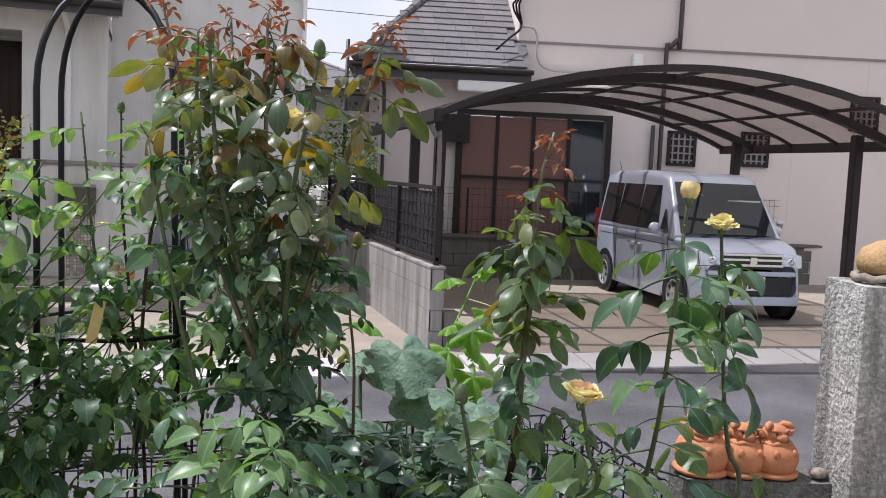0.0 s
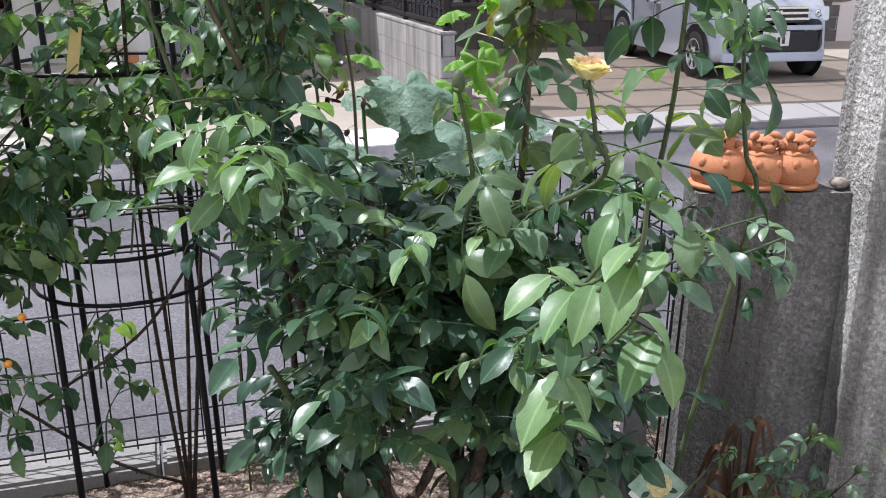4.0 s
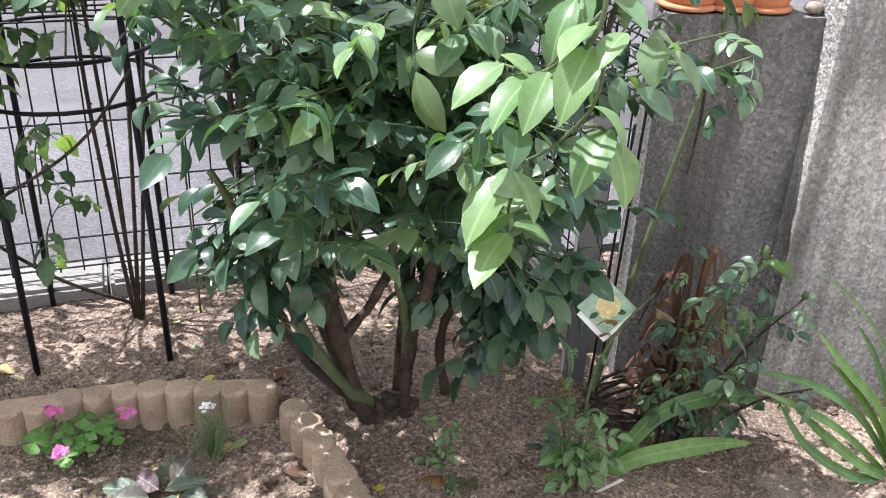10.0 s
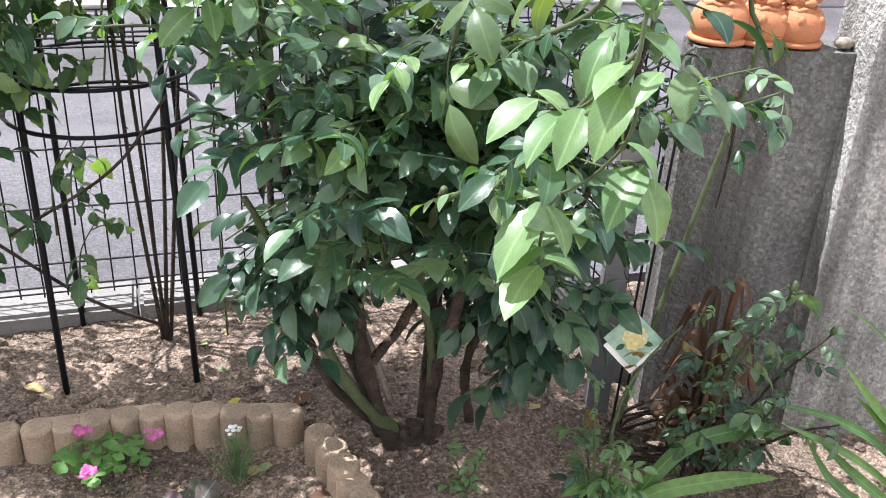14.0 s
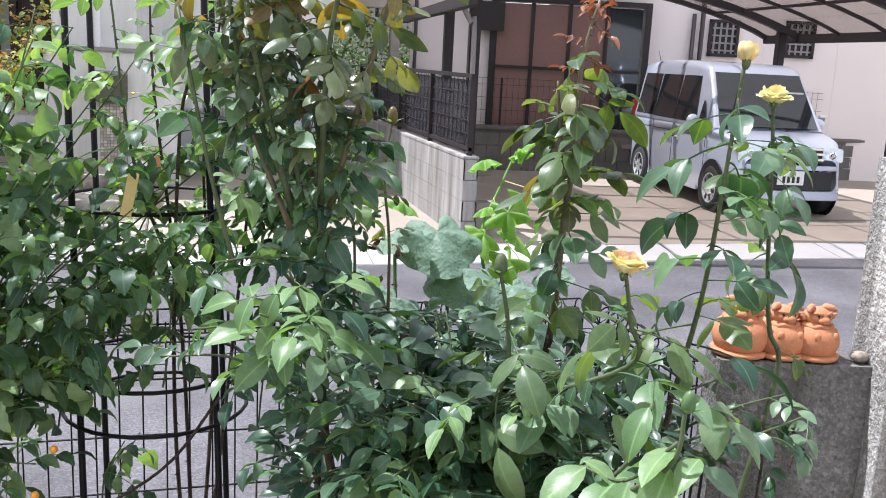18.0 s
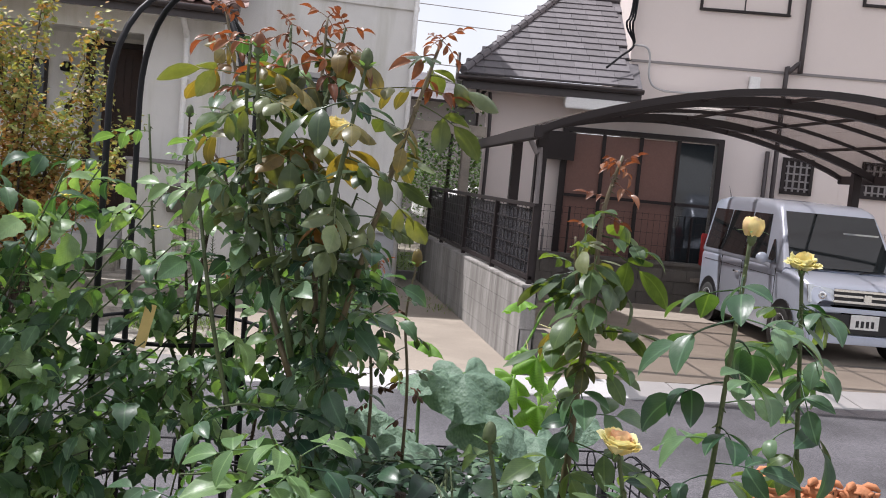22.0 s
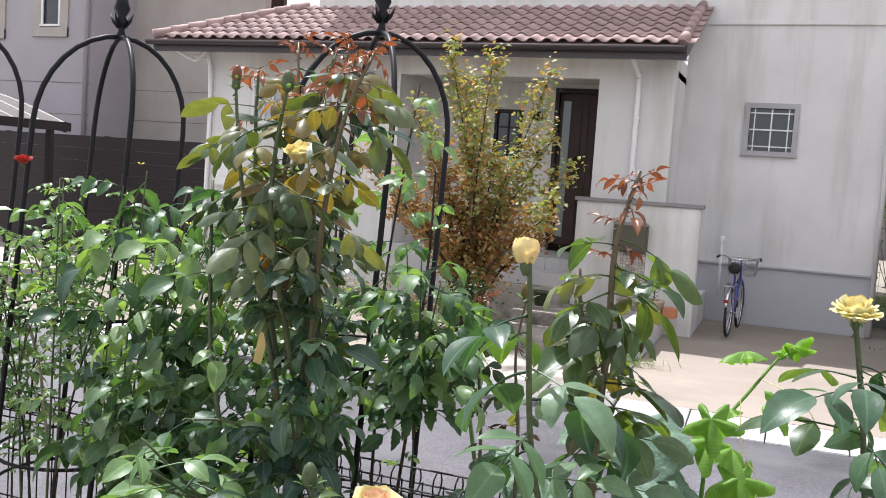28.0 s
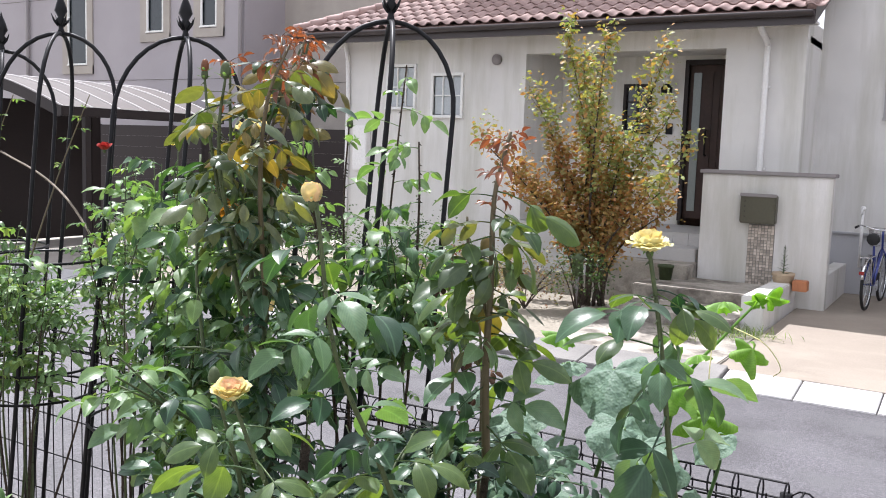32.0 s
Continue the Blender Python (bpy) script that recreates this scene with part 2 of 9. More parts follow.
CAR_PAINT = plain("silver_car_paint", (0.50, 0.55, 0.66), 0.28, 0.25, coat=0.8, amount=0.03)
CAR_BLACK = plain("car_black_trim", (0.015, 0.015, 0.017), 0.4)
RUBBER = plain("tyre_rubber", (0.02, 0.02, 0.02), 0.85)
CHROME = plain("chrome", (0.75, 0.76, 0.78), 0.14, 1.0)
CAR_GLASS = plain("tinted_car_glass", (0.016, 0.020, 0.022), 0.05, 0.0, 0.8, coat=1.0)
WINDOW_DARK = plain("dark_window_pane", (0.022, 0.028, 0.032), 0.06, 0.0, 0.7)
SASH_GLASS = plain("brown_shutter_panel", (0.175, 0.085, 0.068), 0.4)
LENS = plain("headlamp_lens", (0.55, 0.58, 0.60), 0.08, 0.4, coat=1.0)
TERRACOTTA = rough_surface("terracotta", (0.52, 0.215, 0.105), 9.0, 160.0, 0.22, 0.7, 0.3, 0.002)
EDGE_STONE = rough_surface("sandy_edging", (0.43, 0.325, 0.235), 9.0, 190.0, 0.40, 0.95, 0.8, 0.006, vary=0.16, stain=(0.20, 0.195, 0.115), stain_scale=(1, 1, 1), stain_at=(0.50, 0.68))
POLY, pn, pl, pb = material("smoked_polycarbonate", 0.35, 0.0, 0.4)
pb.inputs["Base Color"].default_value = (0.16, 0.13, 0.12, 1)
ptr = pn.new("ShaderNodeBsdfTransparent")
ptr.inputs["Color"].default_value = (0.82, 0.79, 0.77, 1)
pmx = pn.new("ShaderNodeMixShader")
pmx.inputs["Fac"].default_value = 0.86
pl.new(pb.outputs["BSDF"], pmx.inputs[1])
pl.new(ptr.outputs["BSDF"], pmx.inputs[2])
pl.new(pmx.outputs["Shader"], pn["Material Output"].inputs["Surface"])
MESHY, pn2, pl2, pb2 = material("dark_mesh_sheet", 0.5, 0.0, 0.3)
pb2.inputs["Base Color"].default_value = (0.03, 0.03, 0.035, 1)
ptr2 = pn2.new("ShaderNodeBsdfTransparent")
pmx2 = pn2.new("ShaderNodeMixShader")
pmx2.inputs["Fac"].default_value = 0.30
pl2.new(pb2.outputs["BSDF"], pmx2.inputs[1])
pl2.new(ptr2.outputs["BSDF"], pmx2.inputs[2])
pl2.new(pmx2.outputs["Shader"], pn2["Material Output"].inputs["Surface"])

CANE = rough_surface("green_cane", (0.075, 0.100, 0.045), 20.0, 120.0, 0.3, 0.6, 0.3, 0.002)
CANE_BROWN = rough_surface("woody_cane", (0.100, 0.074, 0.056), 24.0, 170.0, 0.65, 0.95, 1.0, 0.012, stain=(0.045, 0.034, 0.027), stain_scale=(3, 3, 0.5), stain_at=(0.5, 0.65))
CANE_RED = plain("young_red_cane", (0.095, 0.075, 0.040), 0.5)
ROSE_LEAF = leafy("rose_leaf", (0.017, 0.046, 0.032), (0.066, 0.122, 0.076), 0.35, 0.26, (1.9, 2.1, 0.55), vein=0.4, tint=(0.160, 0.240, 0.155))
# Darker copy of the rose leaf: shade inside the bush put into colour.
ROSE_LEAF_STUFF = leafy("rose_leaf_shaded", (0.014, 0.036, 0.026), (0.046, 0.092, 0.058), 0.34, 0.12, (1.5, 1.7, 0.6), vein=0.3, island=True, tint=(0.110, 0.175, 0.110))
MID_LEAF = leafy("fresh_lit_rose_leaf", (0.030, 0.072, 0.044), (0.088, 0.158, 0.088), 0.36, 0.30, (1.9, 2.1, 0.55), vein=0.4, tint=(0.200, 0.285, 0.170))
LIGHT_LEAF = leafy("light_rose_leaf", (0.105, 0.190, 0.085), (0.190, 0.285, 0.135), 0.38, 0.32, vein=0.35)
BRONZE_LEAF = leafy("bronze_rose_leaf", (0.070, 0.082, 0.042), (0.170, 0.150, 0.060), 0.38, 0.42, (2.3, 1.7, 0.35), 0.25, tint=(0.185, 0.092, 0.045))
RED_LEAF = leafy("young_red_leaf", (0.150, 0.062, 0.042), (0.250, 0.110, 0.055), 0.36, 0.36, (1.6, 0.9, 0.45), 0.2)
OLIVE_LEAF = leafy("olive_rose_leaf", (0.042, 0.085, 0.044), (0.115, 0.170, 0.072), 0.38, 0.42, (2.0, 1.9, 0.35), 0.3, tint=(0.095, 0.150, 0.085))
GREY_LEAF = leafy("drooping_grey_leaf", (0.030, 0.058, 0.036), (0.085, 0.118, 0.065), 0.34, 0.30, (2.2, 1.9, 0.35), 0.2, tint=(0.165, 0.185, 0.105))
DRY_LEAF = leafy("dry_brown_leaf", (0.045, 0.024, 0.016), (0.120, 0.060, 0.034), 0.8, 0.06, (1.2, 0.8, 0.5), 0.2)
TOMATO_LEAF = leafy("tomato_leaf", (0.026, 0.066, 0.042), (0.100, 0.178, 0.095), 0.44, 0.36, (1.9, 2.1, 0.55), vein=0.3, tint=(0.260, 0.355, 0.190))
# Tomato leaf again, darkened to carry the shade within the plant.
TOMATO_STUFF = leafy("tomato_leaf_shaded", (0.020, 0.052, 0.034), (0.075, 0.140, 0.075), 0.44, 0.32, (1.9, 2.1, 0.55), vein=0.3, island=True, tint=(0.210, 0.300, 0.150))
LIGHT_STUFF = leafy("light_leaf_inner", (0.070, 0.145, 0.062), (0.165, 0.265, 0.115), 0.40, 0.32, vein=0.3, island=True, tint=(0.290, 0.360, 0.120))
SQUASH_LEAF = leafy("squash_leaf", (0.130, 0.205, 0.160), (0.165, 0.245, 0.190), 0.60, 0.22, vein=0.7, crinkle=0.8)
VINE_LEAF = leafy("vine_leaf", (0.150, 0.290, 0.050), (0.210, 0.370, 0.070), 0.5, 0.42, vein=0.5)
LILY_LEAF = leafy("strap_leaf", (0.070, 0.150, 0.055), (0.165, 0.285, 0.085), 0.38, 0.25, vein=0.4)
TREE_LEAF = leafy("tree_leaf_mixed", (0.190, 0.270, 0.100), (0.370, 0.370, 0.140), 0.5, 0.36, (1.3, 1.2, 0.5), 0.2, island=True, tint=(0.44, 0.22, 0.090))
TREE_LEAF_WARM = leafy("tree_leaf_turning", (0.260, 0.250, 0.105), (0.430, 0.285, 0.112), 0.5, 0.40, (1.3, 1.0, 0.5), 0.2, island=True, tint=(0.36, 0.150, 0.070))
BUSH_LEAF = leafy("bush_leaf", (0.030, 0.062, 0.022), (0.075, 0.125, 0.038), 0.5, 0.3, vein=0.2, island=True)
GRASS_LEAF = leafy("grass_blade", (0.090, 0.150, 0.030), (0.20, 0.25, 0.07), 0.6, 0.3, vein=0.1, island=True)
HEUCHERA_LEAF = leafy("purple_green_leaf", (0.075, 0.100, 0.078), (0.125, 0.155, 0.120), 0.5, 0.15, vein=0.6, tint=(0.085, 0.040, 0.060), crinkle=0.8)
PETAL = leafy("yellow_petal", (0.82, 0.64, 0.27), (0.85, 0.74, 0.42), 0.55, 0.35, (1.0, 0.95, 0.7), 0.0)
PETAL_PALE = leafy("pale_yellow_petal", (0.82, 0.74, 0.38), (0.86, 0.81, 0.52), 0.55, 0.35, (1.0, 0.95, 0.7), 0.0)
PETAL_PEACH = leafy("peach_petal", (0.86, 0.62, 0.34), (0.88, 0.70, 0.44), 0.55, 0.35, (1.0, 0.9, 0.7), 0.0)
PETAL_BLUSH = leafy("blush_petal", (0.85, 0.50, 0.36), (0.88, 0.64, 0.46), 0.55, 0.35, (1.0, 0.9, 0.7), 0.0)
PETAL_PINK = leafy("pink_petal", (0.62, 0.13, 0.40), (0.72, 0.22, 0.52), 0.55, 0.3, (1.1, 0.8, 1.0), 0.0)
PETAL_RED = leafy("faded_red_petal", (0.36, 0.030, 0.030), (0.46, 0.055, 0.045), 0.55, 0.3, (1.0, 0.7, 0.7), 0.0)

# ---- building tools ----


def world_of(ob):
    """Where a part's parent stands; parents are only ever moved, not turned."""
    p = Vector((0, 0, 0))
    while ob is not None:
        p = p + ob.matrix_basis.translation
        ob = ob.parent
    return p


def mesh_of(name, verts, faces, mat=None, smooth=False, uv=None):
    me = bpy.data.meshes.new(name)
    me.from_pydata([tuple(v) for v in verts], [], faces)
    if uv is not None:
        layer = me.uv_layers.new(name="UVMap")
        for k, lp in enumerate(me.loops):
            layer.data[k].uv = uv[lp.vertex_index]
    if smooth:
        me.shade_smooth()
    if mat:
        me.materials.append(mat)
    me.update()
    return me


def thing(name, at, label, category, group="", kind=""):
    ob = new(name)
    ob.empty_display_size = 0.05
    ob.location = at
    return tagged(ob, label, category, group, kind)


def place(name, me, parent=None, label="", m=None):
    """Links a mesh in world coordinates, or at the pose m, under its parent."""
    ob = new(name, me)
    m = m or Matrix.Identity(4)
    if parent is not None:
        ob.parent = parent
        m = Matrix.Translation(-world_of(parent)) @ m
    ob.matrix_basis = m
    if label:
        ob["label"] = label
    return ob


def shift(me, by):
    me.transform(Matrix.Translation(by))
    return me


def solo(name, me, label, category, group="", kind="", base=None):
    """A thing of one mesh, with its origin at its base."""
    if base is None:
        co = np.array([v.co for v in me.vertices])
        base = Vector(((co[:, 0].min() + co[:, 0].max()) / 2, (co[:, 1].min() + co[:, 1].max()) / 2, co[:, 2].min()))
    shift(me, -Vector(base))
    ob = new(name, me)
    ob.location = base
    return tagged(ob, label, category, group, kind)


BOX_F = [(0, 3, 2, 1), (4, 5, 6, 7), (0, 1, 5, 4), (1, 2, 6, 5), (2, 3, 7, 6), (3, 0, 4, 7)]


class Build:
    """Gathers boxes, tubes and sheets into one mesh."""

    def __init__(self):
        self.v, self.f, self.uv = [], [], []

    def add(self, verts, faces, uv=None):
        k = len(self.v)
        self.v += [tuple(v) for v in verts]
        self.f += [tuple(i + k for i in f) for f in faces]
        self.uv += uv if uv is not None else [(0.5, 0.5)] * len(verts)
        return self

    def box(self, x0, x1, y0, y1, z0, z1, m=None):
        vs = [(x0, y0, z0), (x1, y0, z0), (x1, y1, z0), (x0, y1, z0), (x0, y0, z1), (x1, y0, z1), (x1, y1, z1), (x0, y1, z1)]
        if m is not None:
            vs = [m @ Vector(v) for v in vs]
        return self.add(vs, BOX_F)

    def tube(self, pts, radius, sides=6, cap=True):
        pts = [Vector(p) for p in pts]
        rad = radius if isinstance(radius, (list, tuple)) else [radius] * len(pts)
        vs, fs = [], []
        up = Vector((0.123, 0.32, 0.94))
        for k, p in enumerate(pts):
            d = (pts[min(k + 1, len(pts) - 1)] - pts[max(k - 1, 0)]).normalized()
            if abs(d.dot(up)) > 0.95:
                up = Vector((0.9, 0.1, 0.2))
            a = d.cross(up).normalized()
            c = d.cross(a)
            up = -c if k else up
            for s in range(sides):
                w = 2 * math.pi * s / sides
                vs.append(p + (a * math.cos(w) + c * math.sin(w)) * rad[k])
            if k:
                for s in range(sides):
                    i, j = (k - 1) * sides + s, (k - 1) * sides + (s + 1) % sides
                    fs.append((i, j, j + sides, i + sides))
        if cap:
            fs.append(tuple(range(sides - 1, -1, -1)))
            fs.append(tuple(range(len(vs) - sides, len(vs))))
        return self.add(vs, fs)

    def lathe(self, prof, at=(0, 0, 0), seg=16, m=None):
        """prof: rows of radius, height."""
        vs, fs = [], []
        at = Vector(at)
        for r, h in prof:
            for s in range(seg):
                w = 2 * math.pi * s / seg
                q = Vector((r * math.cos(w), r * math.sin(w), h))
                vs.append((m @ q if m is not None else q) + at)
        for k in range(len(prof) - 1):
            for s in range(seg):
                i, j = k * seg + s, k * seg + (s + 1) % seg
                fs.append((i, j, j + seg, i + seg))
        fs.append(tuple(range(seg - 1, -1, -1)))
        fs.append(tuple(range(len(vs) - seg, len(vs))))
        return self.add(vs, fs)

    def ball(self, at, r, seg=10, rings=6, squash=(1, 1, 1)):
        prof = [(max(1e-4, math.sin(math.pi * k / rings)) * r, -math.cos(math.pi * k / rings) * r) for k in range(rings + 1)]
        return self.lathe(prof, at, seg, Matrix.Diagonal(squash).to_3x3())

    def put(self, me, m):
        """Adds a mesh at a pose."""
        uvl = me.uv_layers.active
        uv = [(0.5, 0.5)] * len(me.vertices)
        if uvl:
            for lp in me.loops:
                uv[lp.vertex_index] = tuple(uvl.data[lp.index].uv)
        return self.add([m @ v.co for v in me.vertices], [tuple(p.vertices) for p in me.polygons], uv)

    def mesh(self, name, mat, smooth=False, bevel=0.0):
        me = mesh_of(name, self.v, self.f, mat, smooth, self.uv)
        if bevel:
            bm = bmesh.new()
            bm.from_mesh(me)
            bmesh.ops.recalc_face_normals(bm, faces=bm.faces)
            bmesh.ops.bevel(bm, geom=bm.edges[:], offset=bevel, segments=2, affect="EDGES", clamp_overlap=True)
            bm.to_mesh(me)
            bm.free()
        return me


def boxm(name, x0, x1, y0, y1, z0, z1, mat, bevel=0.0):
    return Build().box(x0, x1, y0, y1, z0, z1).mesh(name, mat, bevel=bevel)


def holed_wall(b, x0, x1, z0, z1, y0, y1, holes):
    """A wall along x with openings (hx0, hx1, hz0, hz1) that go through it, as one connected shell."""
    xs = sorted({x0, x1, *(h[0] for h in holes), *(h[1] for h in holes)})
    zs = sorted({z0, z1, *(h[2] for h in holes), *(h[3] for h in holes)})

    def full(i, j):
        if not (0 <= i < len(xs) - 1 and 0 <= j < len(zs) - 1):
            return False
        cx, cz = (xs[i] + xs[i + 1]) / 2, (zs[j] + zs[j + 1]) / 2
        return not any(h[0] < cx < h[1] and h[2] < cz < h[3] for h in holes)

    vs = [(x, y, z) for y in (y0, y1) for z in zs for x in xs]
    nx, ny = len(xs), len(xs) * len(zs)
    fs = []
    for i in range(len(xs) - 1):
        for j in range(len(zs) - 1):
            if not full(i, j):
                continue
            a, c, d, e = j * nx + i, j * nx + i + 1, (j + 1) * nx + i + 1, (j + 1) * nx + i
            fs += [(a, c, d, e), (e + ny, d + ny, c + ny, a + ny)]
            if not full(i - 1, j):
                fs.append((a, e, e + ny, a + ny))
            if not full(i + 1, j):
                fs.append((d, c, c + ny, d + ny))
            if not full(i, j - 1):
                fs.append((c, a, a + ny, c + ny))
            if not full(i, j + 1):
                fs.append((e, d, d + ny, e + ny))
    used = sorted({k for f in fs for k in f})
    at = {k: n for n, k in enumerate(used)}
    return b.add([vs[k] for k in used], [tuple(at[k] for k in f) for f in fs])


def bend(pts, n=6):
    """A smooth line of n steps a stretch through the points."""
    pts = [Vector(p) for p in pts]
    if len(pts) < 3:
        return [pts[0].lerp(pts[-1], k / n) for k in range(n + 1)]
    out = []
    ext = [pts[0] * 2 - pts[1], *pts, pts[-1] * 2 - pts[-2]]
    for k in range(1, len(ext) - 2):
        a, b, c, d = ext[k - 1 : k + 3]
        for s in range(n):
            t = s / n
            out.append(0.5 * ((2 * b) + (c - a) * t + (2 * a - 5 * b + 4 * c - d) * t * t + (3 * b - a - 3 * c + d) * t**3))
    out.append(pts[-1])
    return out

# ---- ground, road, kerbs ----
def sheet(name, x0, x1, y0, y1, nx, ny, zf, mat, label, category):
    vs, fs = [], []
    for j in range(ny + 1):
        for i in range(nx + 1):
            x, y = x0 + (x1 - x0) * i / nx, y0 + (y1 - y0) * j / ny
            vs.append((x, y, zf(x, y)))
    for j in range(ny):
        for i in range(nx):
            k = j * (nx + 1) + i
            fs.append((k, k + 1, k + nx + 2, k + nx + 1))
    ob = new(name, mesh_of(name, vs, fs, mat, True))
    return tagged(ob, label, category, "", "structure")


def solid(name, x0, x1, y0, y1, z0, z1, mat, label, category, bevel=0.0):
    ob = new(name, boxm(name, x0, x1, y0, y1, z0, z1, mat, bevel))
    return tagged(ob, label, category, "", "structure")


ROAD_Z = -0.13
sheet("ground", -1500, 1500, -600, 2400, 24, 24, lambda x, y: -0.30, GROUND, "dry bare ground between the houses", "ground")
solid("road", -160, 160, 2.74, 7.55, -0.29, ROAD_Z, ASPHALT, "grey asphalt lane with fine speckled grain", "road")


def soil_height(x, y):
    h = 0.018 * noise.noise((x * 2.1, y * 2.1, 0.3)) + 0.011 * noise.noise((x * 9, y * 9, 2.0)) + 0.006 * noise.noise((x * 26, y * 26, 5.0))
    h += 0.006 * noise.noise((x * 55, y * 55, 1.0))
    return h - 0.004 - 0.07 * min(1, max(0, (x - 0.95) / 0.35)) + 0.05 * math.exp(-((x - 0.66) ** 2 + (y - 1.8) ** 2) / 0.06)


sheet("soil_bed", -4.2, 2.6, 0.6, 2.585, 420, 160, soil_height, SOIL, "dark crumbly garden soil with pale grit", "soil")
solid("garden_floor", -6, 6, -2.6, 0.6, -0.28, -0.012, CONCRETE, "plain garden paving behind the rose bed", "paving")
# Added wall behind the viewpoint, out of view; its height sets the skylight.
solid("garden_wall", -7, 7, -2.75, -2.6, -0.28, 1.9, STUCCO, "unseen rendered wall added to hold skylight off the rose bed", "wall")

# pebbles and crumbs in the soil
random.seed(11)
crumb = Build()
for k in range(7500):
    x, y = random.uniform(-1.0, 2.1), random.uniform(1.1, 2.57)
    r = random.choice((0.0016, 0.002, 0.002, 0.003, 0.003, 0.004, 0.006))
    z = soil_height(x, y) + r * 0.3
    a = random.uniform(0, 6.28)
    c = [(math.cos(a + q * 2.094) * r * random.uniform(0.7, 1.3), math.sin(a + q * 2.094) * r * random.uniform(0.7, 1.3)) for q in range(3)]
    crumb.add([(x + p[0], y + p[1], z - r * 0.5) for p in c] + [(x - p[0] * 0.7, y - p[1] * 0.7, z + r * 0.55) for p in c],
              [(3, 4, 5), (0, 1, 5), (1, 5, 3), (1, 2, 3), (2, 3, 4), (2, 0, 4), (0, 4, 5)])
GRIT = rough_surface("pale_grit", (0.34, 0.29, 0.24), 14.0, 120.0, 0.5, 0.95, 0.3, 0.002)
new("soil_grit", crumb.mesh("soil_grit", GRIT))
tagged(bpy.data.objects["soil_grit"], "pale grit and small crumbs strewn over the soil", "grit", "", "stuff")

# kerb under the fence
kerb = thing("kerb", (-1, 2.66, 0), "weathered concrete kerb under the mesh fence", "kerb", kind="structure")
for k in range(10):
    x0 = -5.0 + k * 0.62
    place("kerb_block", boxm("kerb_block", x0, x0 + 0.61, 2.575, 2.74, -0.28, 0.045 + 0.004 * (k % 3), KERB, 0.012), kerb)
place("kerb_block", boxm("kerb_block", 1.23, 1.37, 2.03, 2.572, -0.28, 0.04, KERB, 0.012), kerb)

# gutter along the far side of the lane
gutter = thing("gutter", (0, 7.8, ROAD_Z), "pale concrete gutter slabs along the lane", "gutter", kind="structure")
random.seed(4)
for k in range(34):
    x0 = -11.0 + k * 0.6
    if 2.25 < x0 < 2.75:
        continue
    vs = [(x0, 7.55, -0.28), (x0 + 0.588, 7.55, -0.28), (x0 + 0.588, 8.0, -0.28), (x0, 8.0, -0.28)]
    dz = random.uniform(-0.003, 0.003)
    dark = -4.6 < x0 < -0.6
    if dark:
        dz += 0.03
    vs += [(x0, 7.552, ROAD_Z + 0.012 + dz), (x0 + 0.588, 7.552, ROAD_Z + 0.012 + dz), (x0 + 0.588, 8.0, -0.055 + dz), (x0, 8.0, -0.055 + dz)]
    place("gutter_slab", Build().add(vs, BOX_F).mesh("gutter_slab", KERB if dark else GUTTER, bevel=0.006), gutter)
place("drain_block", boxm("drain_block", 2.42, 2.98, 7.553, 8.0, -0.28, ROAD_Z - 0.005, BLOCK_DARK, 0.006), gutter, "dark recessed drain block")


def slope(z0, z1, y0, y1):
    return lambda x, y: z0 + (z1 - z0) * (y - y0) / (y1 - y0)


def slab(name, x0, x1, y0, y1, z0, z1, mat, label):
    b = Build()
    b.add([(x0, y0, -0.29), (x1, y0, -0.29), (x1, y1, -0.29), (x0, y1, -0.29), (x0, y0, z0), (x1, y0, z0), (x1, y1, z1), (x0, y1, z1)], BOX_F)
    return tagged(new(name, b.mesh(name, mat)), label, "driveway", "", "structure")


slab("driveway_a", -0.30, 2.58, 8.002, 13.0, -0.055, 0.03, CONCRETE, "pale concrete driveway with a washed brown tone")
slab("driveway_b", 2.74, 12.5, 8.002, 14.0, -0.055, -0.045, CONCRETE, "pale concrete carport floor with a washed brown tone")
slab("back_yard", 2.05, 4.5, 13.0, 30.0, 0.03, 0.10, GROUND, "bare yard behind the boundary wall")
slab("left_forecourt", -16, -8.2, 8.002, 13.4, -0.055, 0.0, STONE_TRIM, "pale concrete forecourt of the neighbouring house")
slab("front_bed", -8.2, -1.95, 8.002, 12.0, -0.05, 0.05, GROUND, "dry planting bed before the white house")
solid("driveway_joint", 2.76, 12.4, 9.25, 9.33, -0.06, -0.047, BLOCK_DARK, "dark expansion joint across the carport floor", "joint")
solid("lawn_strip", 2.3, 4.2, 14.4, 18.5, 0.04, 0.075, plain("turf_base", (0.10, 0.15, 0.04), 0.9, amount=0.3, fine=12), "strip of green lawn in the back yard", "lawn")

# ---- white house with the red tiled roof ----
house_a = thing("house", (-3, 12.5, 0), "white rendered two-storey house with a red tiled roof", "house")


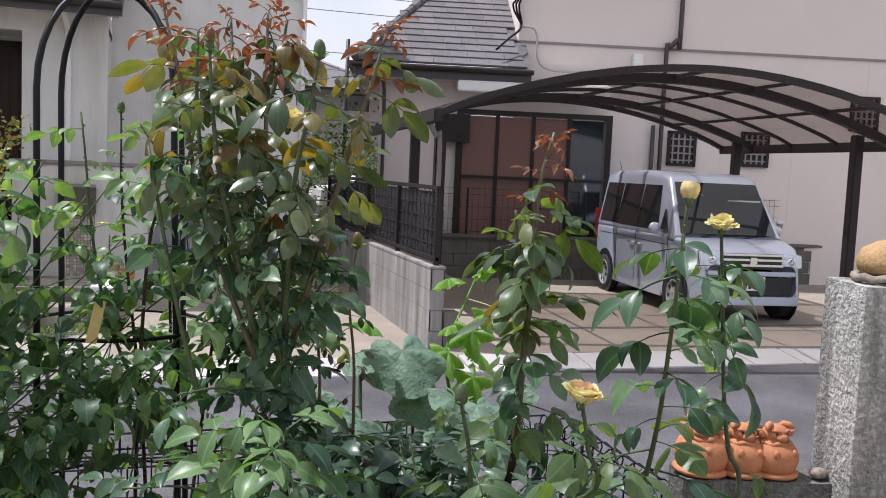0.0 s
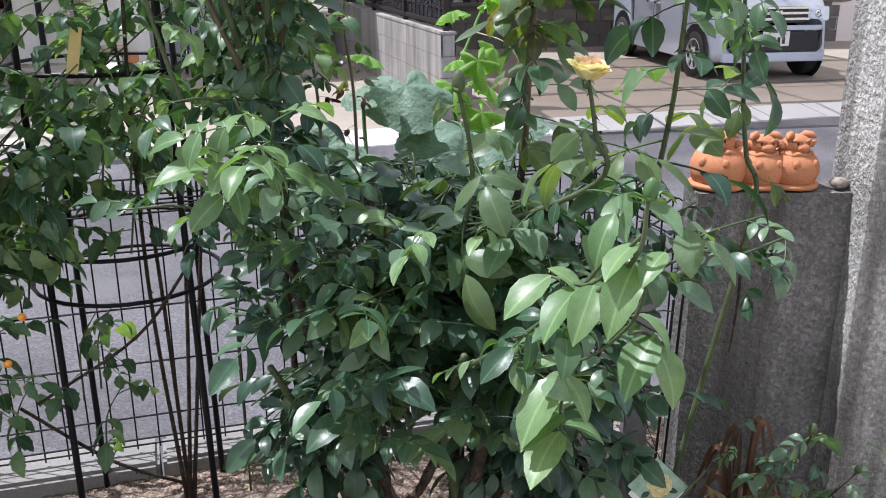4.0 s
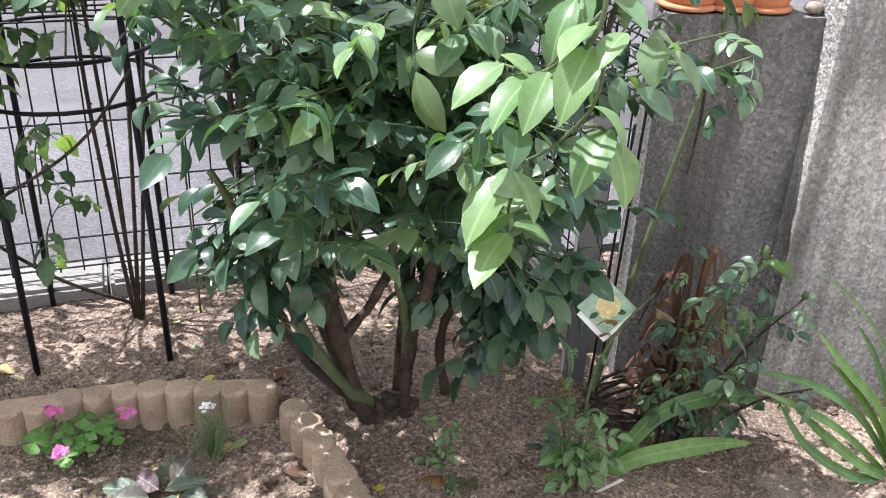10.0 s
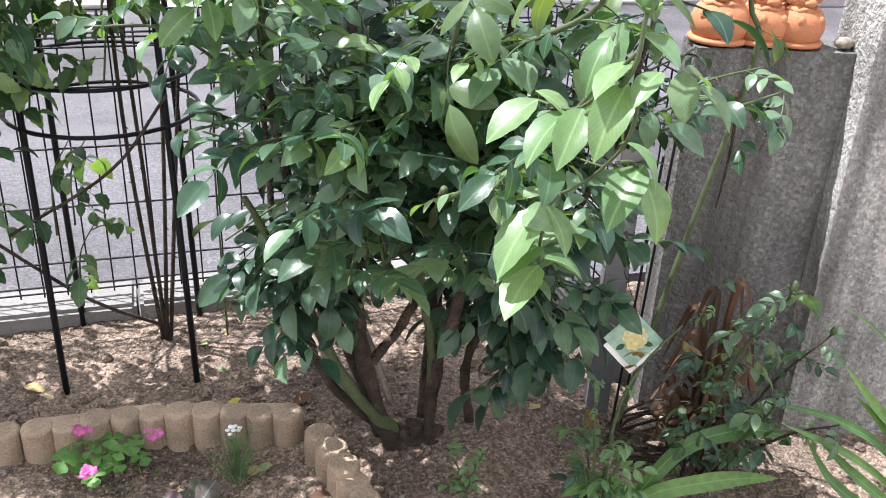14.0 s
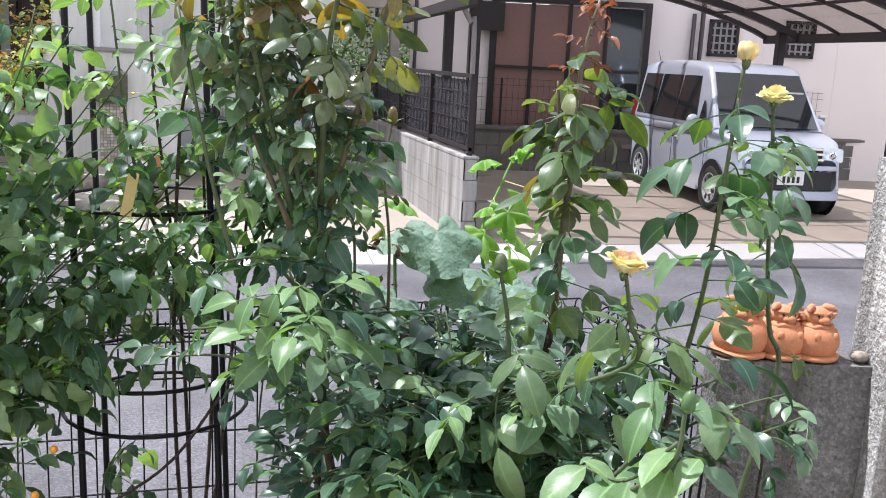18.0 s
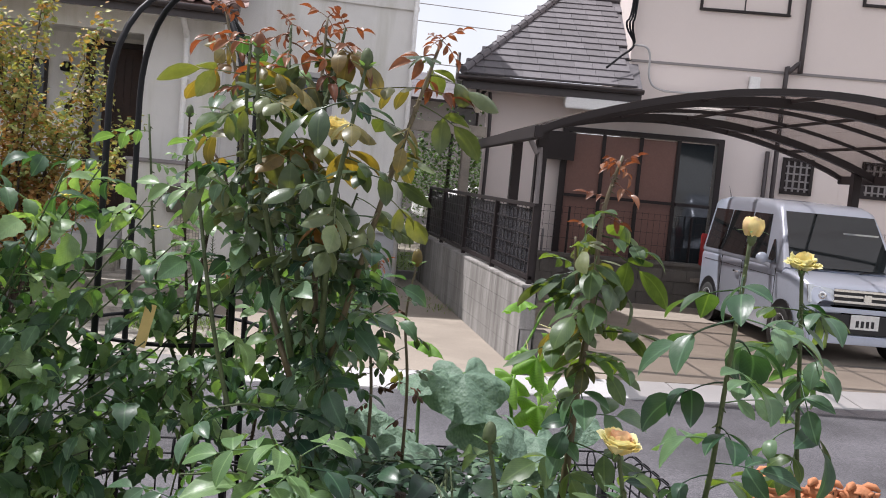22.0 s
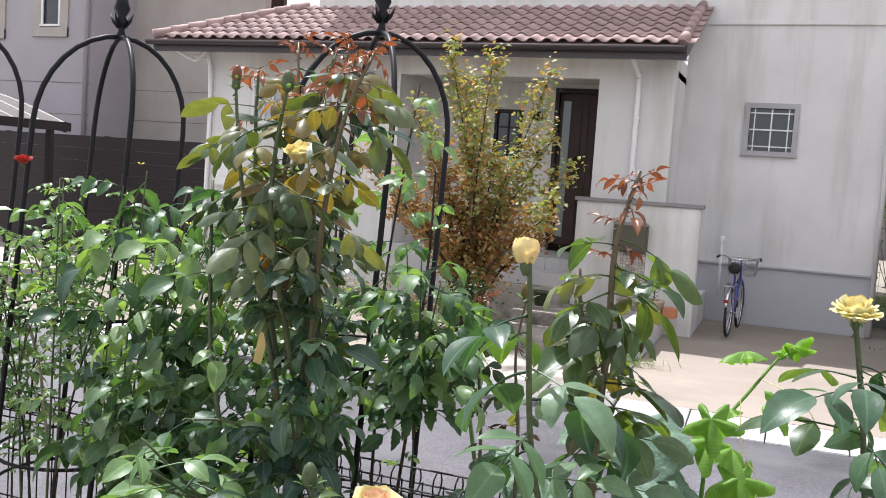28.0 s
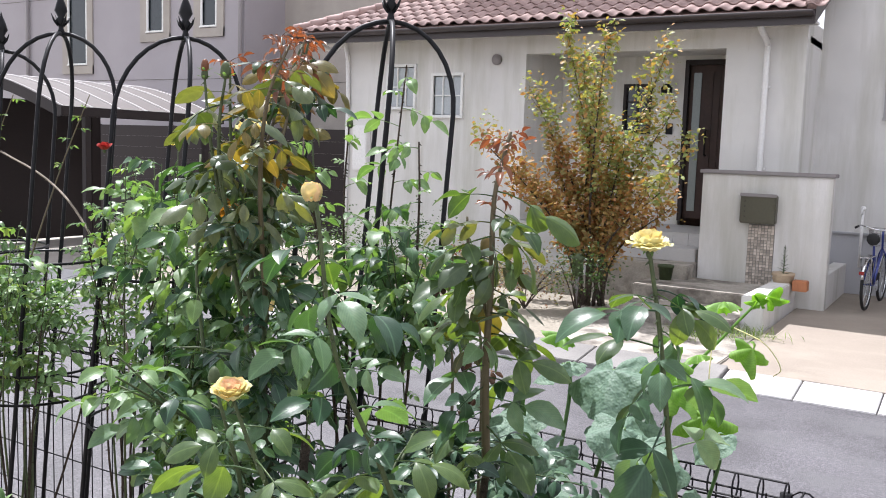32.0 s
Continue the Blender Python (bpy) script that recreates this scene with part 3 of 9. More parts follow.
def window_unit(parent, x0, x1, z0, z1, y, cols, rows, frame_mat, pane_mat, bar_mat, proud=0.035, label="small window with a white lattice", wide=0.045):
    w = place("window", Build().box(x0 - wide, x0, y - proud, y + 0.06, z0 - wide, z1 + wide).box(x1, x1 + wide, y - proud, y + 0.06, z0 - wide, z1 + wide)
              .box(x0, x1, y - proud, y + 0.06, z1, z1 + wide).box(x0 - wide - 0.012, x1 + wide + 0.012, y - proud - 0.022, y - proud, z0 - wide, z0 - wide + 0.03).box(x0, x1, y - proud, y + 0.06, z0 - wide, z0).mesh("window_frame", frame_mat, bevel=0.004), parent, label)
    dx, dz = (x1 - x0) / cols, (z1 - z0) / rows
    for i in range(cols):
        for j in range(rows):
            place("pane", boxm("pane", x0 + i * dx + 0.008, x0 + (i + 1) * dx - 0.008, y + 0.018, y + 0.03, z0 + j * dz + 0.008, z0 + (j + 1) * dz - 0.008, pane_mat), w)
    for i in range(1, cols):
        place("glazing_bar", boxm("glazing_bar", x0 + i * dx - 0.009, x0 + i * dx + 0.009, y - 0.012, y + 0.016, z0, z1, bar_mat), w)
    for j in range(1, rows):
        place("glazing_bar", boxm("glazing_bar", x0, x1, y - 0.010, y + 0.014, z0 + j * dz - 0.009, z0 + j * dz + 0.009, bar_mat), w)
    return w


HOLES = [(-6.61, -6.15, 2.35, 2.95), (-5.79, -5.31, 2.23, 2.81)]
wall_a = Build()
holed_wall(wall_a, -7.45, -0.50, -0.1, 3.42, 12.0, 12.18, HOLES + [(-4.26, -1.46, -0.2, 3.10)])
place("front_wall", wall_a.mesh("front_wall", STUCCO), house_a)
place("side_wall", boxm("side_wall", -7.45, -7.27, 12.18, 16.0, -0.1, 3.42, STUCCO), house_a)
place("porch_wall", boxm("porch_wall", -4.44, -4.26, 12.18, 13.3, -0.1, 3.42, STUCCO), house_a)
place("porch_wall", holed_wall(Build(), -4.26, -0.50, -0.1, 3.42, 13.3, 13.45, [(-3.25, -2.85, 2.05, 2.75), (-2.36, -1.40, -0.2, 3.10)]).mesh("porch_wall", STUCCO), house_a)
place("porch_ceiling", boxm("porch_ceiling", -4.26, -0.50, 12.18, 13.3, 3.16, 3.24, STUCCO), house_a)
place("porch_return", boxm("porch_return", -0.68, -0.50, 12.18, 13.3, -0.1, 3.42, STUCCO), house_a)
place("tall_wall", holed_wall(Build(), -0.50, 2.06, 0.83, 3.96, 13.0, 13.18, [(0.36, 0.90, 2.33, 2.885)]).mesh("tall_wall", STUCCO), house_a)
place("upper_wall", boxm("upper_wall", -6.2, 2.06, 13.02, 13.18, 4.03, 6.6, STUCCO), house_a)
place("upper_wall_return", boxm("upper_wall_return", -0.50, -0.44, 13.18, 13.9, 3.42, 6.5, STUCCO), house_a)
place("side_wall", boxm("side_wall", 1.88, 2.06, 13.18, 20.0, -0.1, 6.6, STUCCO), house_a)
place("string_course", boxm("string_course", -0.50, 2.08, 12.97, 13.18, 3.96, 4.03, STUCCO, 0.008), house_a)
place("plinth", boxm("plinth", -0.50, 2.05, 13.012, 13.18, -0.1, 0.80, PLINTH), house_a, "blue-grey painted plinth")
place("plinth_drip", boxm("plinth_drip", -0.50, 2.08, 12.97, 13.18, 0.80, 0.83, PLINTH, 0.005), house_a)
place("high_roof", Build().add([(-6.6, 12.4, 6.55), (2.6, 12.4, 6.55), (2.6, 20.5, 6.55), (-6.6, 20.5, 6.55), (-4, 15, 8.2), (0, 15, 8.2), (0, 18, 8.2), (-4, 18, 8.2)], BOX_F).mesh("high_roof", TILE_RED), house_a)
win_r = window_unit(house_a, 0.36, 0.90, 2.33, 2.885, 13.0, 2, 2, GUTTER, WINDOW_DARK, WHITE_PAINT, wide=0.07)
for x in (0.42, 0.84):
    place("glazing_bar", boxm("glazing_bar", x - 0.007, x + 0.007, 12.988, 13.016, 2.33, 2.885, WHITE_PAINT), win_r)
for z in (2.39, 2.825):
    place("glazing_bar", boxm("glazing_bar", 0.36, 0.90, 12.990, 13.014, z - 0.007, z + 0.007, WHITE_PAINT), win_r)
for h in HOLES:
    window_unit(house_a, *h, 12.0, 3, 2, WHITE_PAINT, plain("frosted_pane", (0.40, 0.43, 0.45), 0.15), WHITE_PAINT)
window_unit(house_a, -3.22, -2.88, 2.08, 2.72, 13.3, 2, 3, BROWN_METAL, WINDOW_DARK, BROWN_METAL, label="dark lattice window in the porch")
# Door-brown sheet standing in for the darkness of the rooms.
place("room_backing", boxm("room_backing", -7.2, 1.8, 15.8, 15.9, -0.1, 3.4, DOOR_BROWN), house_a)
# door
door_1 = place("door", boxm("door", -2.30, -1.46, 13.34, 13.40, 0.84, 3.03, DOOR_BROWN, 0.006), house_a, "dark brown front door with a slim glazed slot")
place("door_frame", Build().box(-2.36, -2.30, 13.27, 13.42, 0.8, 3.10).box(-1.46, -1.40, 13.27, 13.42, 0.8, 3.10).box(-2.30, -1.46, 13.27, 13.42, 3.03, 3.10).mesh("door_frame", BROWN_METAL, bevel=0.004), house_a)
place("door_glass", boxm("door_glass", -2.24, -2.13, 13.325, 13.342, 0.95, 2.92, plain("door_slot_glass", (0.22, 0.25, 0.25), 0.1)), door_1, "slim frosted glass slot")
place("door_handle", Build().tube([(-2.02, 13.33, 1.75), (-2.02, 13.27, 1.76), (-2.02, 13.27, 2.10), (-2.02, 13.33, 2.11)], 0.014).mesh("door_handle", BLACK_METAL, True), door_1)
for q in range(5):
    place("door_rib", boxm("door_rib", -1.98 + q * 0.1, -1.965 + q * 0.1, 13.328, 13.342, 0.95, 2.92, DOOR_BROWN), door_1)
lamp = place("porch_lamp", Build().box(-2.62, -2.54, 13.25, 13.30, 2.62, 2.72).tube([(-2.58, 13.26, 2.68), (-2.58, 13.18, 2.66), (-2.58, 13.16, 2.72)], 0.012).lathe([(0.01, 0), (0.075, 0.01), (0.085, 0.07), (0.04, 0.13), (0.012, 0.15)], (-2.58, 13.16, 2.62)).mesh("porch_lamp", BLACK_METAL, True), house_a, "black iron wall lamp")
place("lamp_globe", Build().ball((-2.58, 13.16, 2.80), 0.06).mesh("lamp_globe", WHITE_PIPE, True), lamp)
place("intercom", boxm("intercom", -2.60, -2.50, 13.27, 13.30, 2.04, 2.20, BLACK_METAL, 0.006), house_a)
place("wall_vent", Build().lathe([(0.02, 0), (0.075, 0.0), (0.08, 0.04), (0.06, 0.075), (0.01, 0.08)], (-4.72, 12.0, 3.03), 14, Matrix.Rotation(radians(90), 3, "X")).mesh("wall_vent", GREY_SIDING, True), house_a)
place("porch_floor", boxm("porch_floor", -4.26, -0.82, 11.95, 13.3, -0.1, 0.74, PORCH_TILE), house_a)
for i in range(10):
    for j in range(3):
        place("tile", boxm("tile", -3.0 + i * 0.205, -2.80 + i * 0.205, 11.93, 11.948, 0.10 + j * 0.215, 0.31 + j * 0.215, PORCH_TILE), house_a)
# meter box and electric gear at the far corner
place("meter_box", boxm("meter_box", -7.22, -6.95, 11.88, 12.0, 1.35, 2.05, WHITE_PIPE, 0.01), house_a)
place("downpipe", Build().tube(bend([(-0.98, 11.50, 3.38), (-0.97, 11.62, 3.28), (-0.95, 11.93, 3.12), (-0.945, 11.93, 2.9), (-0.94, 11.93, 0.02)], 4), 0.036, 8).mesh("downpipe", WHITE_PIPE, True), house_a, "white plastic downpipe")
place("downpipe", Build().tube([(2.03, 12.94, 6.5), (2.03, 12.94, 0.05)], 0.034, 8).mesh("downpipe", WHITE_PIPE, True), house_a, "white plastic downpipe")
place("downpipe", Build().tube(bend([(-7.9, 11.5, 3.4), (-7.6, 11.8, 3.2), (-7.40, 11.95, 3.1), (-7.40, 11.95, 0.02)], 4), 0.034, 8).mesh("downpipe", WHITE_PIPE, True), house_a, "white plastic downpipe")
for z in (0.6, 1.6, 2.6):
    place("pipe_clip", boxm("pipe_clip", -0.99, -0.89, 11.92, 12.0, z, z + 0.025, WHITE_PIPE), house_a)
# roof of the front wing: a slope with a hip at the far end
EAVE_Y, EAVE_Z, PITCH = 11.38, 3.475, math.tan(radians(24))
ROOF_X0, ROOF_X1 = -8.02, -0.36


def roof_z(y):
    return EAVE_Z + (y - EAVE_Y) * PITCH


RUN = 13.0 - EAVE_Y
deck = Build().add([(ROOF_X0, EAVE_Y, EAVE_Z - 0.03), (ROOF_X1, EAVE_Y, EAVE_Z - 0.03), (ROOF_X1, 13.0, roof_z(13.0) - 0.03), (ROOF_X0 + RUN, 13.0, roof_z(13.0) - 0.03),
                    (ROOF_X0, EAVE_Y, EAVE_Z - 0.10), (ROOF_X1, EAVE_Y, EAVE_Z - 0.10), (ROOF_X1, 13.0, roof_z(13.0) - 0.12), (ROOF_X0 + RUN, 13.0, roof_z(13.0) - 0.12)],
                   [(0, 1, 2, 3), (7, 6, 5, 4), (0, 4, 5, 1), (1, 5, 6, 2), (2, 6, 7, 3), (3, 7, 4, 0)])
place("roof_deck", deck.mesh("roof_deck", TILE_RED), house_a)
hip = Build().add([(ROOF_X0, EAVE_Y, EAVE_Z - 0.03), (ROOF_X0, 16.5, EAVE_Z - 0.03), (ROOF_X0 + RUN, 16.5, roof_z(13.0) - 0.03), (ROOF_X0 + RUN, 13.0, roof_z(13.0) - 0.03)], [(0, 3, 2, 1)])
place("roof_deck", hip.mesh("roof_deck", TILE_RED), house_a)
place("soffit", boxm("soffit", ROOF_X0 + 0.02, ROOF_X1 - 0.02, EAVE_Y + 0.06, 11.998, EAVE_Z - 0.135, EAVE_Z - 0.105, STUCCO), house_a)
place("soffit_end", boxm("soffit_end", ROOF_X0 + 0.02, -7.452, 11.998, 16.0, EAVE_Z - 0.135, EAVE_Z - 0.105, STUCCO), house_a)
place("fascia", boxm("fascia", ROOF_X0, ROOF_X1, EAVE_Y + 0.012, EAVE_Y + 0.05, EAVE_Z - 0.20, EAVE_Z - 0.035, DARK_GUTTER), house_a)
place("bargeboard", Build().add([(ROOF_X1, EAVE_Y + 0.02, EAVE_Z - 0.2), (ROOF_X1 + 0.035, EAVE_Y + 0.02, EAVE_Z - 0.2), (ROOF_X1 + 0.035, 12.99, roof_z(13) - 0.22), (ROOF_X1, 12.99, roof_z(13) - 0.22),
                                 (ROOF_X1, EAVE_Y + 0.02, EAVE_Z - 0.0), (ROOF_X1 + 0.035, EAVE_Y + 0.02, EAVE_Z - 0.0), (ROOF_X1 + 0.035, 12.99, roof_z(13)), (ROOF_X1, 12.99, roof_z(13))], BOX_F).mesh("bargeboard", DARK_GUTTER), house_a)


def half_gutter(x0, x1, y, z, r):
    vs, fs = [], []
    for x in (x0, x1):
        for k in range(9):
            w = math.pi * k / 8
            vs.append((x, y - r * math.cos(w), z - r * math.sin(w)))
        for k in range(8, -1, -1):
            w = math.pi * k / 8
            vs.append((x, y - (r - 0.008) * math.cos(w), z - (r - 0.008) * math.sin(w)))
    for k in range(18):
        j = (k + 1) % 18
        fs.append((k, j, j + 18, k + 18))
    return Build().add(vs, fs)


place("eaves_gutter", half_gutter(ROOF_X0 - 0.05, ROOF_X1 + 0.03, EAVE_Y - 0.065, EAVE_Z - 0.055, 0.065).mesh("eaves_gutter", DARK_GUTTER, True), house_a, "dark brown eaves gutter")

# ---- grey neighbouring house with a car shelter, beyond the white one ----
house_c = thing("house", (-14, 14, 0), "grey-beige two-storey house behind a low car shelter", "house")
C_HOLES = [(-17.1, -16.5, 3.40, 5.0), (-14.42, -13.98, 4.05, 5.2), (-12.78, -12.40, 4.10, 5.2)]
wall_c = Build()
holed_wall(wall_c, -22, -11.6, -0.2, 6.4, 14.0, 14.2, C_HOLES)
wall_c.box(-11.78, -11.6, 14.2, 15.2, -0.2, 6.4)
place("front_wall", wall_c.mesh("front_wall", LILAC_SIDING), house_c)
place("set_back_wall", boxm("set_back_wall", -11.6, -8.6, 15.2, 15.4, -0.2, 6.4, STONE_TRIM), house_c)
for h in C_HOLES:
    window_unit(house_c, *h, 14.0, 1, 1, WHITE_PAINT, WINDOW_DARK, WHITE_PAINT, label="dark window in a stone surround")
    place("surround", Build().box(h[0] - 0.24, h[0] - 0.046, 13.965, 14.0, h[2] - 0.24, h[3] + 0.1).box(h[1] + 0.046, h[1] + 0.24, 13.965, 14.0, h[2] - 0.24, h[3] + 0.1)
          .box(h[0] - 0.24, h[1] + 0.24, 13.955, 14.0, h[2] - 0.24, h[2] - 0.062).mesh("surround", STONE_TRIM), house_c)
for x in (-18.6, -11.66):
    place("downpipe", Build().tube([(x, 13.93, 6.4), (x, 13.93, 0)], 0.045, 8).mesh("downpipe", GREY_SIDING, True), house_c)
for z in (1.2, 2.4, 3.0, 4.9):
    place("siding_joint", Build().box(-22, -11.6, 13.994, 14.0, z, z + 0.010).box(-11.6, -8.6, 15.194, 15.2, z, z + 0.010).mesh("siding_joint", BLOCK_DARK), house_c)
# One dark sheet in place of the unlit interior.
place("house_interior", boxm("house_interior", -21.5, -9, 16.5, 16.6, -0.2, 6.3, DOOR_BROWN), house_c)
shelter = thing("car_shelter", (-10.6, 9.5, -0.05), "car shelter with a curved smoky roof on dark posts", "carport")
SH = plain("shelter_sheet", (0.105, 0.092, 0.088), 0.55, 0.0, 0.2, amount=0.1)
SH_RIB = plain("shelter_rib", (0.42, 0.40, 0.39), 0.4)


def shelter_z(x):
    """Height of the shelter's curved roof, from its low side towards the house."""
    t = min(1.0, max(0.0, (-9.2 - x) / 2.9))
    return 2.12 + 0.50 * math.sin(t * math.pi * 0.62)


SX = [-9.2 - 2.9 * k / 8 for k in range(9)]
for k in range(6):
    y0 = 8.08 + k * 0.47
    vs, fs = [], []
    for q, x in enumerate(SX):
        z = shelter_z(x)
        vs += [(x, y0 + 0.02, z), (x, y0 + 0.45, z), (x, y0 + 0.45, z + 0.006), (x, y0 + 0.02, z + 0.006)]
        if q:
            o = 4 * (q - 1)
            fs += [(o + i, o + (i + 1) % 4, o + 4 + (i + 1) % 4, o + 4 + i) for i in range(4)]
    place("roof_panel", Build().add(vs, fs).mesh("roof_panel", SH), shelter)
for k in range(7):
    y0 = 8.08 + k * 0.47
    place("roof_rib", Build().tube([(x, y0, shelter_z(x) + 0.008) for x in SX], 0.016, 6).mesh("roof_rib", SH_RIB), shelter)
for y0 in (8.02, 10.92):
    vs, fs = [], []
    for q, x in enumerate(SX):
        z = shelter_z(x)
        vs += [(x, y0, z - 0.14), (x, y0 + 0.05, z - 0.14), (x, y0 + 0.05, z + 0.02), (x, y0, z + 0.02)]
        if q:
            o = 4 * (q - 1)
            fs += [(o + i, o + (i + 1) % 4, o + 4 + (i + 1) % 4, o + 4 + i) for i in range(4)]
    place("end_beam", Build().add(vs, fs).mesh("end_beam", BROWN_METAL), shelter)
place("side_gutter", boxm("side_gutter", -9.22, -9.12, 8.0, 10.98, 2.00, 2.13, BROWN_METAL, 0.01), shelter)
for x, y in ((-9.25, 8.4), (-9.25, 10.6), (-12.0, 8.4), (-12.0, 10.6)):
    place("post", boxm("post", x, x + 0.09, y, y + 0.09, -0.06, shelter_z(x) - 0.05, BROWN_METAL, 0.006), shelter)
# This screen and the slats below give the shelter's deep shade as dark sheets.
place("back_screen", boxm("back_screen", -12.1, -12.06, 8.1, 10.9, 0.0, 2.3, BROWN_METAL), shelter, "dark screen added for the shade at the back of the shelter")
shade_slats = thing("shelter_shade", (-10.5, 12.6, 0), "dark brown slats standing in for the shade behind the car shelter", "fence")
for k in range(9):
    place("slat", boxm("slat", -14.6, -7.6, 12.6, 12.63, 0.10 + k * 0.21, 0.308 + k * 0.21, BROWN_METAL, 0.002), shade_slats)
for x in (-14.4, -12.2, -10.0, -7.8):
    place("post", boxm("post", x, x + 0.08, 12.635, 12.70, -0.06, 2.0, BROWN_METAL), shade_slats)

# ---- cream house beyond the carport ----
house_b = thing("house", (3.15, 14.55, 0.0), "cream sided house with a grey slate-tiled lean-to roof", "house")
place("low_wall", holed_wall(Build(), 3.55, 5.84, 0.5, 3.35, 15.2, 15.38, [(4.93, 5.84, 0.6, 2.78)]).mesh("low_wall", SIDING), house_b)
place("low_side_wall", boxm("low_side_wall", 3.55, 3.73, 15.38, 20, 0.0, 3.35, SIDING), house_b)
place("tall_wall", holed_wall(Build(), 5.84, 22.0, -0.1, 4.03, 15.4, 15.6, [(5.845, 7.36, 0.6, 2.78)]).mesh("tall_wall", SIDING), house_b)
place("upper_wall", boxm("upper_wall", 5.84, 22.0, 15.38, 15.58, 4.07, 8.5, SIDING), house_b)
place("upper_side_wall", boxm("upper_side_wall", 5.84, 6.02, 15.58, 20, 3.2, 8.5, SIDING), house_b)
place("siding_band", boxm("siding_band", 5.86, 22.0, 15.375, 15.58, 4.03, 4.07, GREY_SIDING), house_b)
for k in range(11):
    x = 8.2 + k * 1.25
    place("siding_joint", boxm("siding_joint", x, x + 0.012, 15.396, 15.4, 0, 4.03, SIDING), house_b)
# sliding shutters
sash = place("sliding_door", Build().box(4.85, 4.93, 15.06, 15.30, 0.55, 2.86).box(7.36, 7.46, 15.06, 15.30, 0.55, 2.86).box(4.93, 7.36, 15.06, 15.30, 2.78, 2.86).box(4.93, 7.36, 15.06, 15.30, 0.55, 0.62).mesh("sliding_door_frame", BROWN_METAL, bevel=0.006), house_b, "brown sliding garden doors behind a railing")
for k in range(4):
    x0 = 4.93 + k * 0.6075
    place("door_panel", boxm("door_panel", x0 + 0.03, x0 + 0.5775, 15.16, 15.19, 0.66, 2.76, SASH_GLASS if k < 3 else WINDOW_DARK), sash)
    place("stile", boxm("stile", x0 - 0.03, x0 + 0.03, 15.13, 15.20, 0.62, 2.78, BROWN_METAL), sash)
    place("rail", boxm("rail", x0 + 0.03, x0 + 0.5775, 15.08, 15.12, 1.72, 1.77, BROWN_METAL), sash)
place("step_ledge", boxm("step_ledge", 4.7, 7.6, 14.75, 15.12, 0.52, 0.60, CONCRETE, 0.01), house_b)
grille = place("window_grille", Build().box(4.58, 5.06, 14.98, 15.05, 2.30, 2.76).mesh("grille_box", BROWN_METAL), house_b, "small window behind a dark patterned grille")
for k, (x, z) in enumerate(((9.78, 2.12), (11.67, 2.82), (8.50, 2.08))):
    g = place("window_grille", Build().box(x, x + 0.50, 15.34, 15.40, z, z + 0.05).box(x, x + 0.50, 15.34, 15.40, z + 0.55, z + 0.60).box(x, x + 0.05, 15.34, 15.40, z, z + 0.6).box(x + 0.45, x + 0.5, 15.34, 15.40, z, z + 0.6).box(x + 0.04, x + 0.46, 15.385, 15.398, z + 0.04, z + 0.56).mesh("grille_frame", BROWN_METAL), house_b, "small window behind a dark patterned grille")
    for q in range(4):
        place("grille_bar", boxm("grille_bar", x + 0.08 + q * 0.1, x + 0.11 + q * 0.1, 15.36, 15.38, z + 0.05, z + 0.55, GREY_SIDING), g)
        place("grille_bar", boxm("grille_bar", x + 0.05, x + 0.45, 15.352, 15.372, z + 0.09 + q * 0.12, z + 0.115 + q * 0.12, GREY_SIDING), g)
window_unit(house_b, 6.92, 8.28, 4.99, 6.2, 15.38, 2, 1, BROWN_METAL, WINDOW_DARK, BROWN_METAL, label="dark framed upstairs window")
window_unit(house_b, 9.50, 10.12, 5.25, 6.0, 15.38, 1, 1, BROWN_METAL, WINDOW_DARK, BROWN_METAL, label="dark framed upstairs window")
window_unit(house_b, 10.64, 11.1, 5.30, 6.0, 15.38, 1, 1, BROWN_METAL, WINDOW_DARK, BROWN_METAL, label="dark framed upstairs window")
place("downpipe", Build().tube(bend([(8.58, 15.30, 8.4), (8.58, 15.30, 4.35), (8.55, 15.30, 4.22), (8.40, 15.30, 4.05), (8.36, 15.30, 3.90), (8.36, 15.30, 1.0)], 4), 0.04, 8).mesh("downpipe", DARK_GUTTER, True), house_b, "dark brown downpipe")
place("downpipe", Build().tube([(8.22, 15.32, 2.75), (8.22, 15.32, 0.4)], 0.035, 8).mesh("downpipe", DARK_GUTTER, True), house_b, "dark brown downpipe")
place("downpipe", Build().tube(bend([(3.4, 14.75, 3.4), (3.42, 14.9, 3.2), (3.62, 15.12, 3.1), (3.62, 15.12, 0.1)], 4), 0.03, 8).mesh("downpipe", DARK_GUTTER, True), house_b, "dark brown downpipe")
place("conduit", Build().tube(bend([(5.86, 15.25, 4.28), (6.06, 15.25, 4.26), (6.14, 15.27, 4.12), (6.16, 15.28, 3.80), (6.30, 15.30, 3.62), (6.7, 15.31, 3.58), (7.7, 15.31, 3.66)], 6), 0.018, 8).mesh("conduit", GUTTER, True), house_b, "bent grey cable conduit")
place("junction_box", boxm("junction_box", 7.80, 7.97, 15.31, 15.399, 3.72, 3.94, WHITE_PIPE, 0.01), house_b)
for k in range(3):
    place("cable", Build().tube(bend([(5.80 + 0.04 * k, 15.3, 8.3), (5.78 + 0.03 * k, 15.2, 5.1), (5.70 + 0.05 * k, 15.2, 4.6), (5.86, 15.25, 4.28), (5.62, 14.9, 4.02), (5.40, 14.65, 3.80)], 6), 0.018, 6).mesh("cable", BLACK_METAL, True), house_b)
# lean-to roof, hipped at its free end
BE_Y, BE_Z, BP = 14.55, 3.52, math.tan(radians(30))
BX0, BX1 = 3.15, 5.98
HIP_X, HIP_Y = 1.56, 3.45


